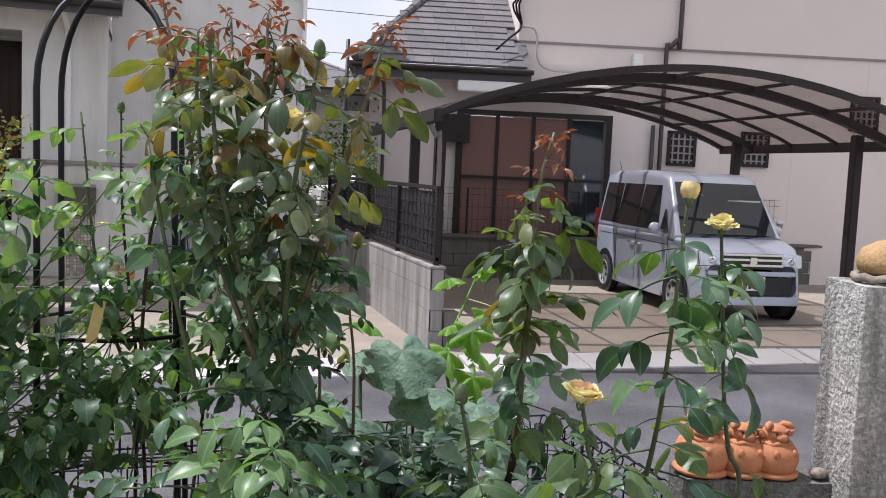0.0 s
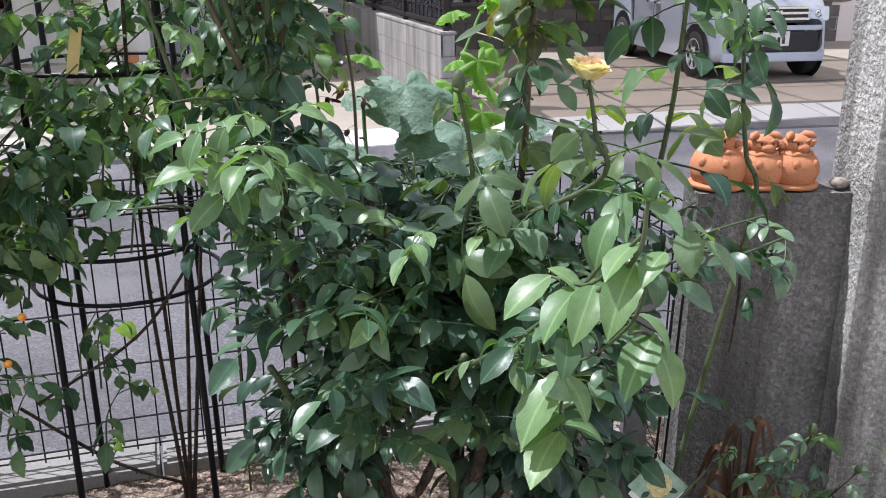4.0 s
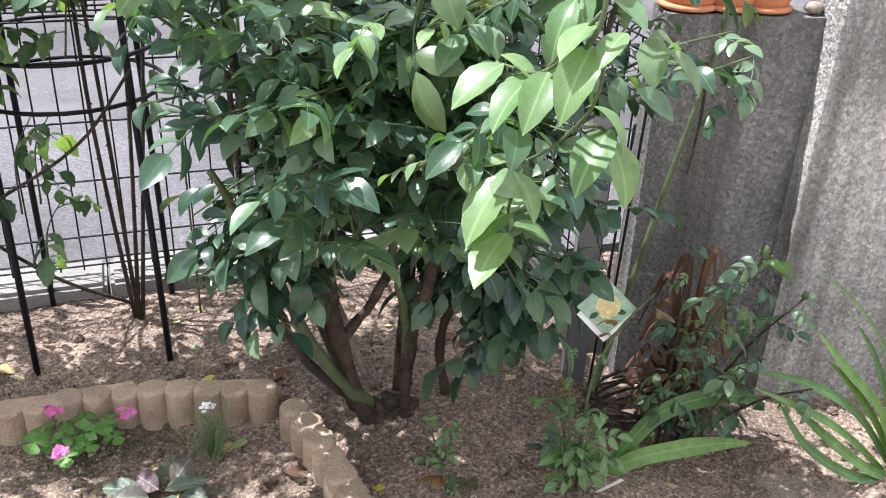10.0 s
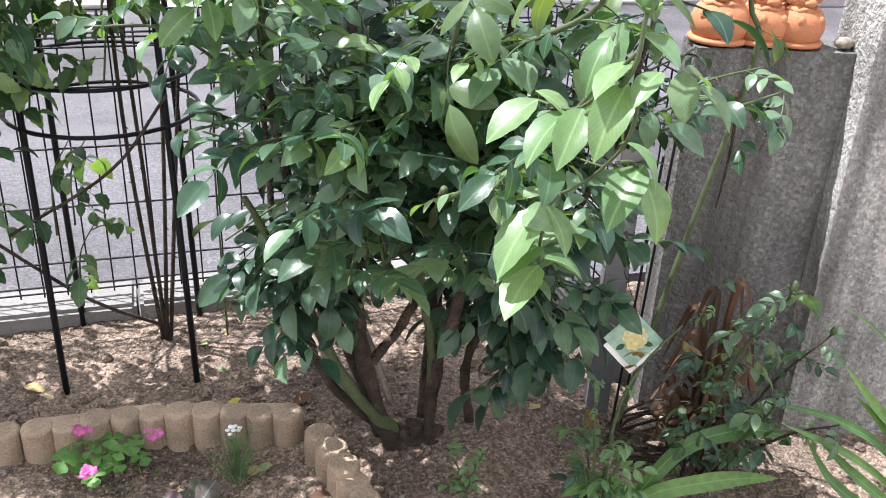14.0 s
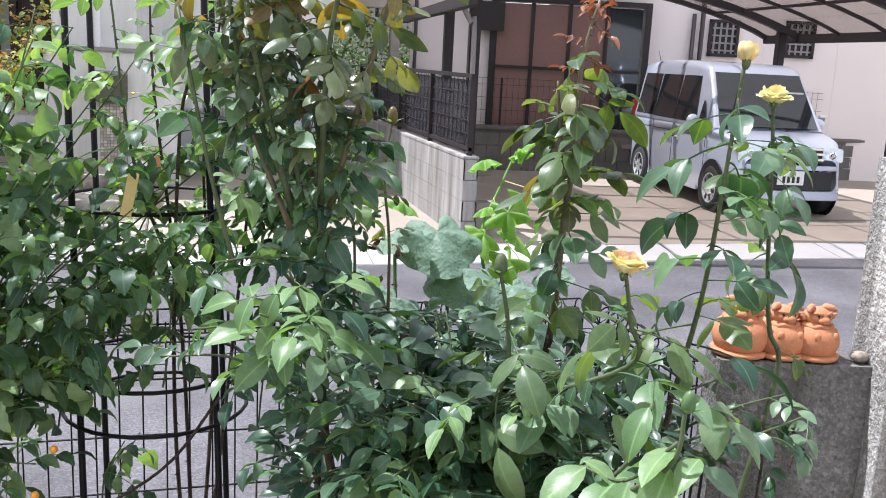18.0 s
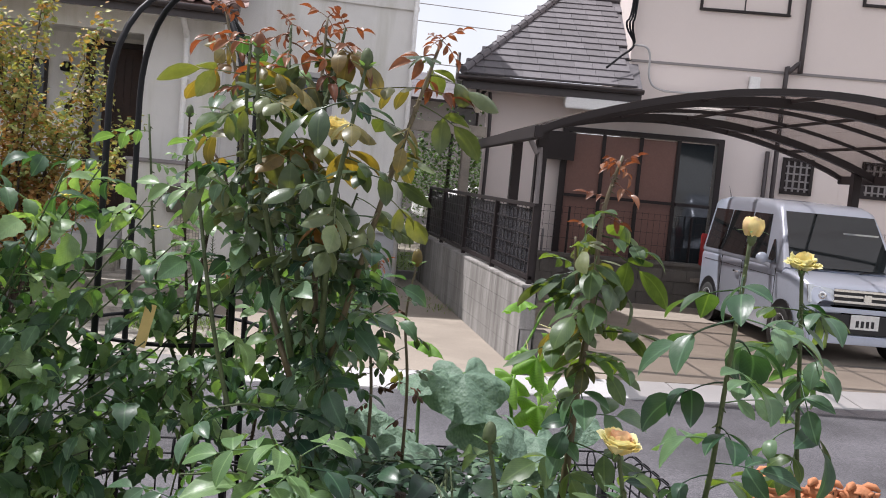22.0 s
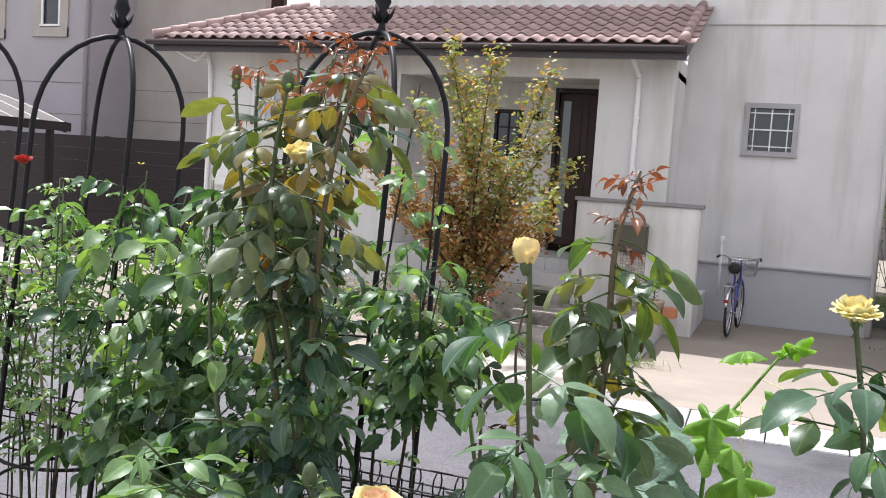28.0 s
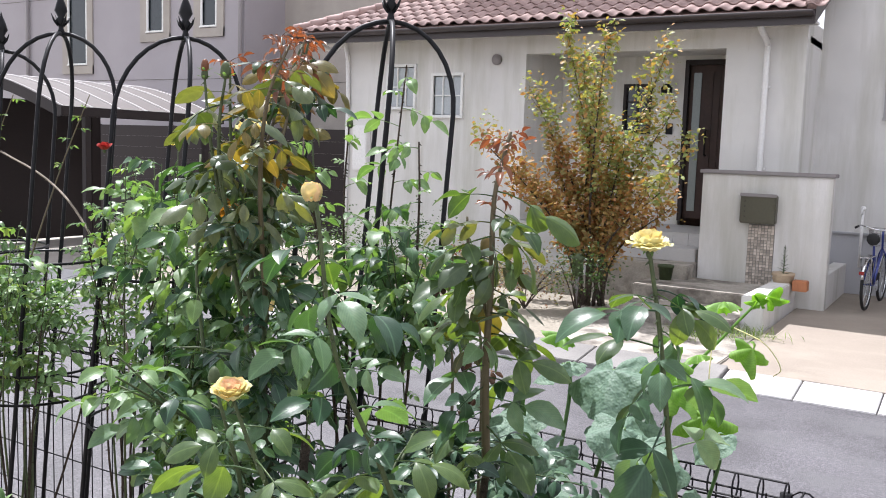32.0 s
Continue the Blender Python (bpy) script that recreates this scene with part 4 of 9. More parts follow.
def b_roof(y):
    return BE_Z + (y - BE_Y) * BP


place("roof_deck", Build().add([(BX0, BE_Y, BE_Z - 0.02), (BX1, BE_Y, BE_Z - 0.02), (BX1, BE_Y + HIP_Y, b_roof(BE_Y + HIP_Y) - 0.02), (BX0 + HIP_X, BE_Y + HIP_Y, b_roof(BE_Y + HIP_Y) - 0.02)], [(0, 1, 2, 3)]).mesh("roof_deck", TILE_GREY), house_b)
place("roof_deck", Build().add([(BX0, BE_Y, BE_Z - 0.02), (BX0 + HIP_X, BE_Y + HIP_Y, b_roof(BE_Y + HIP_Y) - 0.02), (BX0 + HIP_X, 20.3, b_roof(BE_Y + HIP_Y) - 0.02), (BX0, 24, BE_Z - 0.02)], [(0, 1, 2, 3)]).mesh("roof_deck", TILE_GREY), house_b)
place("fascia", boxm("fascia", BX0, BX1, BE_Y + 0.01, BE_Y + 0.05, BE_Z - 0.24, BE_Z - 0.025, DARK_GUTTER), house_b)
place("soffit", boxm("soffit", BX0 + 0.02, BX1, BE_Y + 0.05, 15.198, BE_Z - 0.22, BE_Z - 0.18, SIDING), house_b)
place("soffit", boxm("soffit", BX0 + 0.02, 3.55, 15.198, 20, BE_Z - 0.22, BE_Z - 0.18, SIDING), house_b)
place("eaves_gutter", half_gutter(BX0 - 0.06, BX1 + 0.02, BE_Y - 0.07, BE_Z - 0.05, 0.07).mesh("eaves_gutter", DARK_GUTTER, True), house_b, "dark brown eaves gutter")
place("end_gutter", Build().box(BX0 - 0.1, BX0, BE_Y - 0.1, 20, BE_Z - 0.13, BE_Z - 0.03).mesh("end_gutter", DARK_GUTTER), house_b)
place("awning", Build().add([(4.80, 14.5, 3.10), (7.3, 14.5, 3.10), (7.3, 15.2, 3.18), (4.80, 15.2, 3.18), (4.80, 14.5, 3.27), (7.3, 14.5, 3.27), (7.3, 15.2, 3.40), (4.80, 15.2, 3.40)], BOX_F).mesh("awning", WHITE_PIPE, bevel=0.02), house_b, "rolled pale metal awning box")
house_b.location, house_b.rotation_euler = (3.08, 14.40, -0.16), (0, 0, radians(-15))
# retaining wall before it, of blocks
ret = thing("retaining_wall", (2.9, 14.1, -0.05), "dark stained block wall under the garden doors", "wall", kind="structure")
place("wall_core", boxm("wall_core", 2.9, 16.0, 14.02, 14.16, -0.28, 0.60, BLOCK_DARK), ret)
random.seed(8)
for r in range(3):
    for k in range(33):
        x0 = 2.9 + k * 0.4 - (0.2 if r % 2 else 0)
        place("block", boxm("block", max(2.88, x0 + 0.005), x0 + 0.395, 14.0 - random.uniform(0, 0.004), 14.03, -0.05 + r * 0.2 + 0.005, 0.145 + r * 0.2, BLOCK_DARK), ret)
place("coping", boxm("coping", 2.86, 16.0, 13.97, 14.2, 0.60, 0.66, BLOCK_DARK, 0.01), ret)
ret.rotation_euler.z = radians(-6)
solid("house_terrace", 3.7, 12, 14.25, 15.3, -0.1, 0.50, CONCRETE, "raised strip of paving along the cream house", "paving")


def mesh_fence(name, pts, z0, z1, pitch, rows, mat, label, post_every=2.0, r=0.0025, along="x"):
    """A welded mesh fence: posts, flat wires and rolled top rail."""
    a, b = Vector(pts[0]), Vector(pts[1])
    f = thing(name, (a.x, a.y, z0), label, "fence")
    n = max(1, round((b - a).length / pitch))
    for k in range(n + 1):
        p = a.lerp(b, k / n)
        place("wire", Build().tube([(p.x, p.y, z0), (p.x, p.y, z1)], r, 5).mesh("wire", mat), f)
    for z in rows:
        place("cross_wire", Build().tube([(a.x, a.y, z), (b.x, b.y, z)], r * 1.15, 5).mesh("cross_wire", mat), f)
    m = max(1, round((b - a).length / post_every))
    for k in range(m + 1):
        p = a.lerp(b, k / m)
        place("post", Build().tube([(p.x, p.y + 0.02, z0 - 0.05), (p.x, p.y + 0.02, z1 - 0.02)], 0.02, 8).mesh("post", mat), f)
    return f


mesh_fence("mesh_fence", ((2.9, 14.1, 0), (15.0, 14.1, 0)), 0.64, 1.42, 0.10, (0.70, 0.9, 1.1, 1.3, 1.40), BROWN_METAL, "thin brown wire fence on the block wall").rotation_euler.z = radians(-6)

# ---- boundary wall between the driveways ----
bw = thing("boundary_wall", (2.66, 10.5, -0.05), "weathered grey block wall with dark streaks, stepping along the drive", "wall", kind="structure")
place("wall_core", boxm("wall_core", 2.595, 2.725, 8.30, 14.0, -0.28, 0.70, BLOCK), bw)
random.seed(5)
for r in range(4):
    for k in range(15):
        y0 = 8.3 + k * 0.4 - (0.2 if r % 2 else 0)
        for xs in ((2.585, 2.60), (2.72, 2.735)):
            place("block", boxm("block", xs[0], xs[1], max(8.285, y0 + 0.0015), y0 + 0.3985, -0.08 + r * 0.2 + 0.0015, 0.1185 + r * 0.2, BLOCK), bw)
    place("end_block", boxm("end_block", 2.588, 2.732, 8.285, 8.31, -0.08 + r * 0.2 + 0.004, 0.116 + r * 0.2, BLOCK), bw)
place("coping", boxm("coping", 2.58, 2.74, 8.28, 14.0, 0.72, 0.75, BLOCK, 0.006), bw)
place("end_pier", boxm("end_pier", 2.745, 2.90, 8.30, 8.48, -0.1, 0.30, BLOCK_DARK), bw)
wf = thing("mesh_fence", (2.66, 10.5, 0.75), "dark bronze mesh fence panel on the boundary wall", "fence")
for y in (8.34, 9.8, 11.3, 12.8, 13.95):
    place("post", boxm("post", 2.635, 2.685, y, y + 0.05, 0.74, 1.50, BROWN_METAL, 0.005), wf)
for z in (0.79, 1.48):
    place("rail", boxm("rail", 2.64, 2.68, 8.34, 14.0, z, z + 0.04, BROWN_METAL, 0.005), wf)
for z in (0.95, 1.08, 1.21, 1.34):
    place("cross_wire", Build().tube([(2.66, 8.36, z), (2.66, 13.98, z)], 0.004, 5).mesh("cross_wire", BROWN_METAL), wf)
for k in range(38):
    y = 8.40 + k * 0.148
    place("wire", Build().tube([(2.662, y, 0.80), (2.662, y, 1.49)], 0.0035, 5).mesh("wire", BROWN_METAL), wf)
place("screen", boxm("screen", 2.669, 2.672, 8.40, 13.95, 0.84, 1.46, MESHY), wf, "dark see-through screen cloth")

# ---- carport ----
cp = thing("carport", (2.82, 9.05, -0.05), "bronze aluminium carport with a vaulted smoked roof", "carport")
CX0, CX1 = 2.82, 8.02
CY0, CY1 = 9.05, 12.05
ROOF_Y = (8.15, 9.05, 10.05, 11.05, 12.05, 12.95)


def vault(x):
    t = (x - (CX0 - 0.2)) / (CX1 + 0.2 - (CX0 - 0.2))
    return 2.22 + 0.60 * math.sin(math.pi * min(1, max(0, t))) ** 0.85


for x, y in ((CX0, CY0), (CX0, CY1 - 1.5), (CX1 - 0.12, CY0 + 0.25), (CX1 - 0.12, CY1)):
    place("post", boxm("post", x, x + 0.11, y, y + 0.12, -0.06, 2.30, BROWN_METAL, 0.008), cp)
for q, y in enumerate(ROOF_Y):
    pts = [(CX0 - 0.2 + (CX1 - CX0 + 0.4) * k / 24, y, 0) for k in range(25)]
    hgt = (0.065, 0.10, 0.045, 0.045, 0.10, 0.065)[q]
    wid = 0.045 if q in (0, 1, 4, 5) else 0.016
    vs, fs = [], []
    for k, p in enumerate(pts):
        z = vault(p[0])
        vs += [(p[0], y - wid, z - hgt), (p[0], y + wid, z - hgt), (p[0], y + wid, z), (p[0], y - wid, z)]
        if k:
            o = 4 * (k - 1)
            fs += [(o + i, o + (i + 1) % 4, o + 4 + (i + 1) % 4, o + 4 + i) for i in range(4)]
    fs += [(0, 1, 2, 3), (99, 98, 97, 96)]
    place("roof_rib", Build().add(vs, fs).mesh("roof_rib", BROWN_METAL), cp)
for k in range(7):
    x = CX0 - 0.2 + (CX1 - CX0 + 0.4) * k / 6
    place("purlin", boxm("purlin", x - 0.012, x + 0.012, ROOF_Y[0], ROOF_Y[-1], vault(x) - 0.05, vault(x) - 0.012, BROWN_METAL), cp)
for x in (CX0 - 0.22, CX1 + 0.14):
    place("side_gutter", boxm("side_gutter", x, x + 0.09, ROOF_Y[0] - 0.05, ROOF_Y[-1] + 0.05, 2.12, 2.24, BROWN_METAL, 0.01), cp)
for q in range(5):
    for k in range(12):
        x0 = CX0 - 0.2 + (CX1 - CX0 + 0.4) * k / 12
        x1 = CX0 - 0.2 + (CX1 - CX0 + 0.4) * (k + 1) / 12
        y0, y1 = ROOF_Y[q] + 0.01, ROOF_Y[q + 1] - 0.01
        vs = [(x0, y0, vault(x0) + 0.004), (x1, y0, vault(x1) + 0.004), (x1, y1, vault(x1) + 0.004), (x0, y1, vault(x0) + 0.004)]
        vs += [(v[0], v[1], v[2] + 0.003) for v in vs]
        place("roof_panel", Build().add(vs, BOX_F).mesh("roof_panel", POLY), cp)
place("downpipe", Build().tube(bend([(CX0 - 0.10, 8.95, 2.15), (CX0 - 0.02, 8.98, 2.02), (CX0 + 0.03, 9.0, 1.9), (CX0 + 0.03, 9.0, -0.04)], 3), 0.027, 8).mesh("downpipe", plain("grey_pipe", (0.20, 0.18, 0.18), 0.4), True), cp)
cp.rotation_euler.z = radians(-6)

# ---- entrance steps and letterbox wall of the white house ----
entry = thing("entrance_steps", (-1.1, 10, -0.05), "weathered concrete entrance steps with stained treads", "steps", kind="structure")
STEP = rough_surface("stained_step", (0.42, 0.385, 0.335), 2.2, 70, 0.30, 0.9, 0.4, 0.004, stain=(0.12, 0.105, 0.09), stain_scale=(1, 1, 1), stain_at=(0.46, 0.64))
place("landing", boxm("landing", -1.95, -0.31, 8.003, 9.5, -0.28, -0.03, STEP, 0.01), entry)
place("step", boxm("step", -1.93, -0.55, 9.5, 10.35, -0.28, 0.10, STEP, 0.012), entry)
place("step", boxm("step", -1.93, -0.55, 10.35, 11.35, -0.28, 0.25, STEP, 0.012), entry)
place("step", boxm("step", -2.6, -1.50, 11.05, 11.93, -0.28, 0.42, STEP, 0.012), entry)
place("step", boxm("step", -2.5, -1.55, 11.5, 11.925, -0.28, 0.58, PORCH_TILE, 0.008), entry)
place("low_side_wall", boxm("low_side_wall", -0.55, -0.32, 9.75, 11.4, -0.28, 0.33, STUCCO, 0.012), entry, "low white rendered side wall")
mw = thing("letterbox_wall", (-0.75, 11.5, 0.0), "white rendered garden wall with a grey cap", "wall", kind="structure")
place("wall_body", boxm("wall_body", -1.49, 0.0, 11.42, 11.58, -0.1, 1.54, STUCCO, 0.006), mw)
place("wall_cap", boxm("wall_cap", -1.52, 0.03, 11.39, 11.61, 1.54, 1.585, GREY_SIDING, 0.006), mw)
place("wall_return", boxm("wall_return", -0.16, 0.0, 11.58, 13.0, -0.1, 0.42, STUCCO, 0.006), mw)
random.seed(31)
MOSAIC = rough_surface("mosaic_stone", (0.50, 0.44, 0.38), 5, 60, 0.2, 0.8, 0.2, 0.002, vary=0.35)
place("mosaic_bed", boxm("mosaic_bed", -0.905, -0.60, 11.412, 11.42, 0.12, 0.96, KERB), mw)
msq = boxm("mosaic_tile", -0.0155, 0.0155, -0.004, 0.004, -0.0155, 0.0155, MOSAIC)
for i in range(8):
    for j in range(23):
        place("mosaic_tile", msq, mw, m=Matrix.Translation((-0.885 + i * 0.0375, 11.409 - random.uniform(0, 0.002), 0.14 + j * 0.036)))
lb = thing("letterbox", (-0.79, 11.36, 1.14), "dark olive metal letterbox with a hinged flap on the white wall", "letterbox")
OLIVE = plain("olive_metal", (0.085, 0.080, 0.055), 0.45, 0.3)
place("box", boxm("box", -0.995, -0.585, 11.30, 11.42, 0.97, 1.31, OLIVE, 0.012), lb)
place("flap", boxm("flap", -1.0, -0.58, 11.285, 11.302, 1.285, 1.325, GREY_SIDING, 0.006), lb)
for k in range(4):
    place("rivet", Build().ball((-0.94, 11.298, 1.05 + k * 0.06), 0.008, 8, 5).mesh("rivet", BROWN_METAL), lb)
fp = thing("flower_pot", (-0.42, 11.15, 0.25), "ribbed tan flower pot with a small spiky plant", "flower pot")
TAN = rough_surface("tan_clay", (0.46, 0.36, 0.25), 8, 90, 0.25, 0.85, 0.3, 0.003)
place("pot", Build().lathe([(0.075, 0), (0.10, 0.02), (0.097, 0.05), (0.112, 0.06), (0.108, 0.10), (0.122, 0.11), (0.118, 0.15), (0.13, 0.16), (0.128, 0.19), (0.105, 0.19), (0.10, 0.15)], (-0.42, 11.15, 0.25), 18).mesh("pot", TAN, True), fp)
spike = Build()
for k in range(26):
    w, z = k * 2.4, 0.42 + 0.012 * k
    spike.tube([(-0.42, 11.15, z), (-0.42 + 0.08 * math.cos(w) * (1 - k / 32), 11.15 + 0.08 * math.sin(w) * (1 - k / 32), z + 0.03)], [0.006, 0.001], 4)
place("plant", spike.tube([(-0.42, 11.15, 0.4), (-0.42, 11.15, 0.76)], [0.008, 0.003], 5).mesh("plant", CANE), fp)
solo("flower_pot", Build().box(-0.30, -0.14, 11.05, 11.2, 0.25, 0.37).mesh("small_trough", TERRACOTTA, bevel=0.008), "small terracotta trough beside the ribbed pot", "flower pot")
solo("flower_pot", Build().lathe([(0.07, 0), (0.09, 0.15), (0.10, 0.15), (0.10, 0.18), (0.085, 0.18), (0.08, 0.14)], (-1.72, 10.9, 0.25), 14).mesh("green_pot", CANE, True), "small green plastic pot on the steps", "flower pot")
lt = thing("garden_light", (-1.85, 9.6, 0.1), "small metal garden lantern among the shrubs", "lantern")
place("pole", Build().tube([(-2.2, 9.35, 0.0), (-2.2, 9.35, 0.45)], 0.02, 8).mesh("pole", GREY_SIDING, True), lt)
place("head", Build().lathe([(0.03, 0.40), (0.06, 0.42), (0.06, 0.58), (0.075, 0.60), (0.01, 0.65)], (-2.2, 9.35, 0), 10).mesh("head", CANE, True), lt)
tap = thing("garden_tap", (0.17, 12.75, 0.42), "thin white standpipe with a round tap", "tap")
place("pipe", Build().tube([(0.17, 12.8, 0.40), (0.17, 12.8, 1.12)], 0.018, 8).mesh("pipe", WHITE_PIPE, True), tap)
place("tap_head", Build().ball((0.17, 12.8, 1.15), 0.035, 10, 6).tube([(0.17, 12.8, 1.14), (0.17, 12.72, 1.14), (0.17, 12.70, 1.08)], 0.012, 6).mesh("tap_head", WHITE_PIPE, True), tap)

# ---- bicycle ----
bike = thing("bicycle", (0.43, 12.2, 0.015), "blue city bicycle with a wire front basket on its stand", "bicycle")
BLUE = plain("blue_frame_paint", (0.02, 0.035, 0.20), 0.3, 0.2, coat=0.5)
BM = pose(0.43, 12.2, 0.018, 0, 0, 86) @ Matrix.Scale(0.90, 4)


def wheel(x, name):
    w = place(name, Build().tube([(x + 0.315 * math.cos(q * math.pi / 16), 0, 0.335 + 0.315 * math.sin(q * math.pi / 16)) for q in range(33)], 0.020, 7, False).mesh("tyre", RUBBER, True), bike, "", BM)
    rim = new("rim", Build().tube([(x + 0.292 * math.cos(q * math.pi / 16), 0, 0.335 + 0.292 * math.sin(q * math.pi / 16)) for q in range(33)], 0.009, 6, False).mesh("rim", CHROME, True))
    rim.parent = w
    for q in range(14):
        a = 2 * math.pi * q / 14
        sp = new("spoke", Build().tube([(x, 0.02 * (-1) ** q, 0.335), (x + 0.29 * math.cos(a), 0, 0.335 + 0.29 * math.sin(a))], 0.0022, 4).mesh("spoke", CHROME))
        sp.parent = w
    mud = new("mudguard", Build().tube([(x + 0.35 * math.cos(radians(20 + q * 12)), 0, 0.335 + 0.35 * math.sin(radians(20 + q * 12))) for q in range(13)], 0.022, 6).mesh("mudguard", CHROME, True))
    mud.parent = w


wheel(-0.52, "rear_wheel")
wheel(0.52, "front_wheel")
for nm, pts, r in (("seat_tube", [(-0.12, 0, 0.28), (-0.24, 0, 0.82)], 0.016), ("down_tube", [(-0.10, 0, 0.30), (0.36, 0, 0.72)], 0.02), ("chain_stay", [(-0.10, 0.03, 0.29), (-0.52, 0.05, 0.335)], 0.010),
                   ("chain_stay", [(-0.10, -0.03, 0.29), (-0.52, -0.05, 0.335)], 0.010), ("seat_stay", [(-0.21, 0.03, 0.68), (-0.52, 0.05, 0.335)], 0.009), ("seat_stay", [(-0.21, -0.03, 0.68), (-0.52, -0.05, 0.335)], 0.009),
                   ("fork", [(0.36, 0.0, 0.75), (0.40, 0.05, 0.62), (0.52, 0.06, 0.335)], 0.011), ("fork", [(0.36, 0.0, 0.75), (0.40, -0.05, 0.62), (0.52, -0.06, 0.335)], 0.011), ("stem", [(0.37, 0, 0.70), (0.31, 0, 0.98)], 0.014)):
    place(nm, Build().tube(bend(pts, 3), r, 8).mesh(nm, BLUE, True), bike, "", BM)
place("handlebar", Build().tube(bend([(0.05, -0.29, 1.03), (0.22, -0.26, 1.05), (0.32, -0.10, 1.0), (0.32, 0.10, 1.0), (0.22, 0.26, 1.05), (0.05, 0.29, 1.03)], 5), 0.011, 8).mesh("handlebar", CHROME, True), bike, "", BM)
for sy in (-1, 1):
    place("grip", Build().tube([(0.12, sy * 0.278, 1.042), (0.02, sy * 0.292, 1.028)], 0.016, 8).mesh("grip", RUBBER, True), bike, "", BM)
place("saddle", Build().tube([(-0.40, 0, 0.90), (-0.33, 0, 0.915), (-0.22, 0, 0.905), (-0.12, 0, 0.90)], [0.06, 0.085, 0.045, 0.02], 10).mesh("saddle", RUBBER, True), bike, "", BM)
place("carrier", Build().box(-0.78, -0.35, -0.06, 0.06, 0.70, 0.715).tube([(-0.70, 0.06, 0.70), (-0.52, 0.06, 0.34)], 0.006, 5).tube([(-0.70, -0.06, 0.70), (-0.52, -0.06, 0.34)], 0.006, 5).mesh("carrier", CHROME), bike, "", BM)
bk = Build()
for q in range(9):
    y = -0.17 + q * 0.0425
    bk.tube([(0.42, y, 0.76), (0.40, y * 1.15, 1.0)], 0.0026, 4).tube([(0.66, y, 0.76), (0.70, y * 1.15, 1.0)], 0.0026, 4)
for q in range(7):
    x = 0.42 + q * 0.04
    bk.tube([(x, -0.17, 0.76), (x * 1.02, -0.196, 1.0)], 0.0026, 4).tube([(x, 0.17, 0.76), (x * 1.02, 0.196, 1.0)], 0.0026, 4)
for z, e in ((0.76, 0.0), (0.84, 0.01), (0.92, 0.018), (1.0, 0.028)):
    bk.tube([(0.42 - e * 0.7, -0.17 - e, z), (0.66 + e * 1.3, -0.17 - e, z), (0.66 + e * 1.3, 0.17 + e, z), (0.42 - e * 0.7, 0.17 + e, z), (0.42 - e * 0.7, -0.17 - e, z)], 0.0035, 4)
place("basket", bk.mesh("basket", GREY_SIDING), bike, "grey wire basket", BM)["kind"] = "stuff"
place("crank", Build().lathe([(0.075, -0.004), (0.075, 0.004)], (0, 0, 0), 16, Matrix.Rotation(radians(90), 3, "X")).mesh("crank", CHROME), bike, "", BM @ Matrix.Translation((-0.10, -0.05, 0.29)))
place("reflector", boxm("reflector", -0.905, -0.89, -0.03, 0.03, 0.50, 0.54, PETAL_RED), bike, "", BM)

# ---- silver van under the carport ----
VM = Matrix.Translation((6.74, 12.98, -0.045)) @ Matrix.Rotation(radians(-7), 4, "Z") @ Matrix.Scale(1.03, 4)
van = thing("van", VM @ Vector((0.74, -1.7, 0)), "silver boxy compact van parked under the carport", "car")


def section(profile, x0, x1, inset):
    """A side profile of (back to front, height, how far its flanks lean in) rows, drawn out between two flanks."""
    n = len(profile)
    vs = [(x0 + i, -y, z) for y, z, i in profile] + [(x1 - i, -y, z) for y, z, i in profile]
    fs = [tuple(range(n)), tuple(range(2 * n - 1, n - 1, -1))] + [(k, k + n, (k + 1) % n + n, (k + 1) % n) for k in range(n)]
    return vs, fs


def van_part(name, b, mat, label="", bevel=0.0, smooth=False, parent=None):
    return place(name, b.mesh(name, mat, smooth, bevel), parent or van, label, VM)


def loft(stations, seg=5):
    """A smooth hull along -y: rows of length, lower and upper height, half width below and above, corner radius."""
    vs, fs = [], []
    n = 4 * (seg + 1)
    for y, z0, z1, w0, w1, r in stations:
        for cx, cz, sx, a0 in ((w0, z0, 1, -90), (w1, z1, 1, 0), (w1, z1, -1, 90), (w0, z0, -1, 180)):
            for q in range(seg + 1):
                a = radians(a0 + 90 * q / seg)
                oz = cz + (r if cz == z0 else -r)
                vs.append((0.7375 + sx * (cx - r) + r * math.cos(a), -y, oz + r * math.sin(a)))
    for k in range(len(stations) - 1):
        for q in range(n):
            i, j = k * n + q, k * n + (q + 1) % n
            fs.append((i, j, j + n, i + n))
    fs += [tuple(range(n)), tuple(range(len(vs) - 1, len(vs) - n - 1, -1))]
    return Build().add(vs, fs)


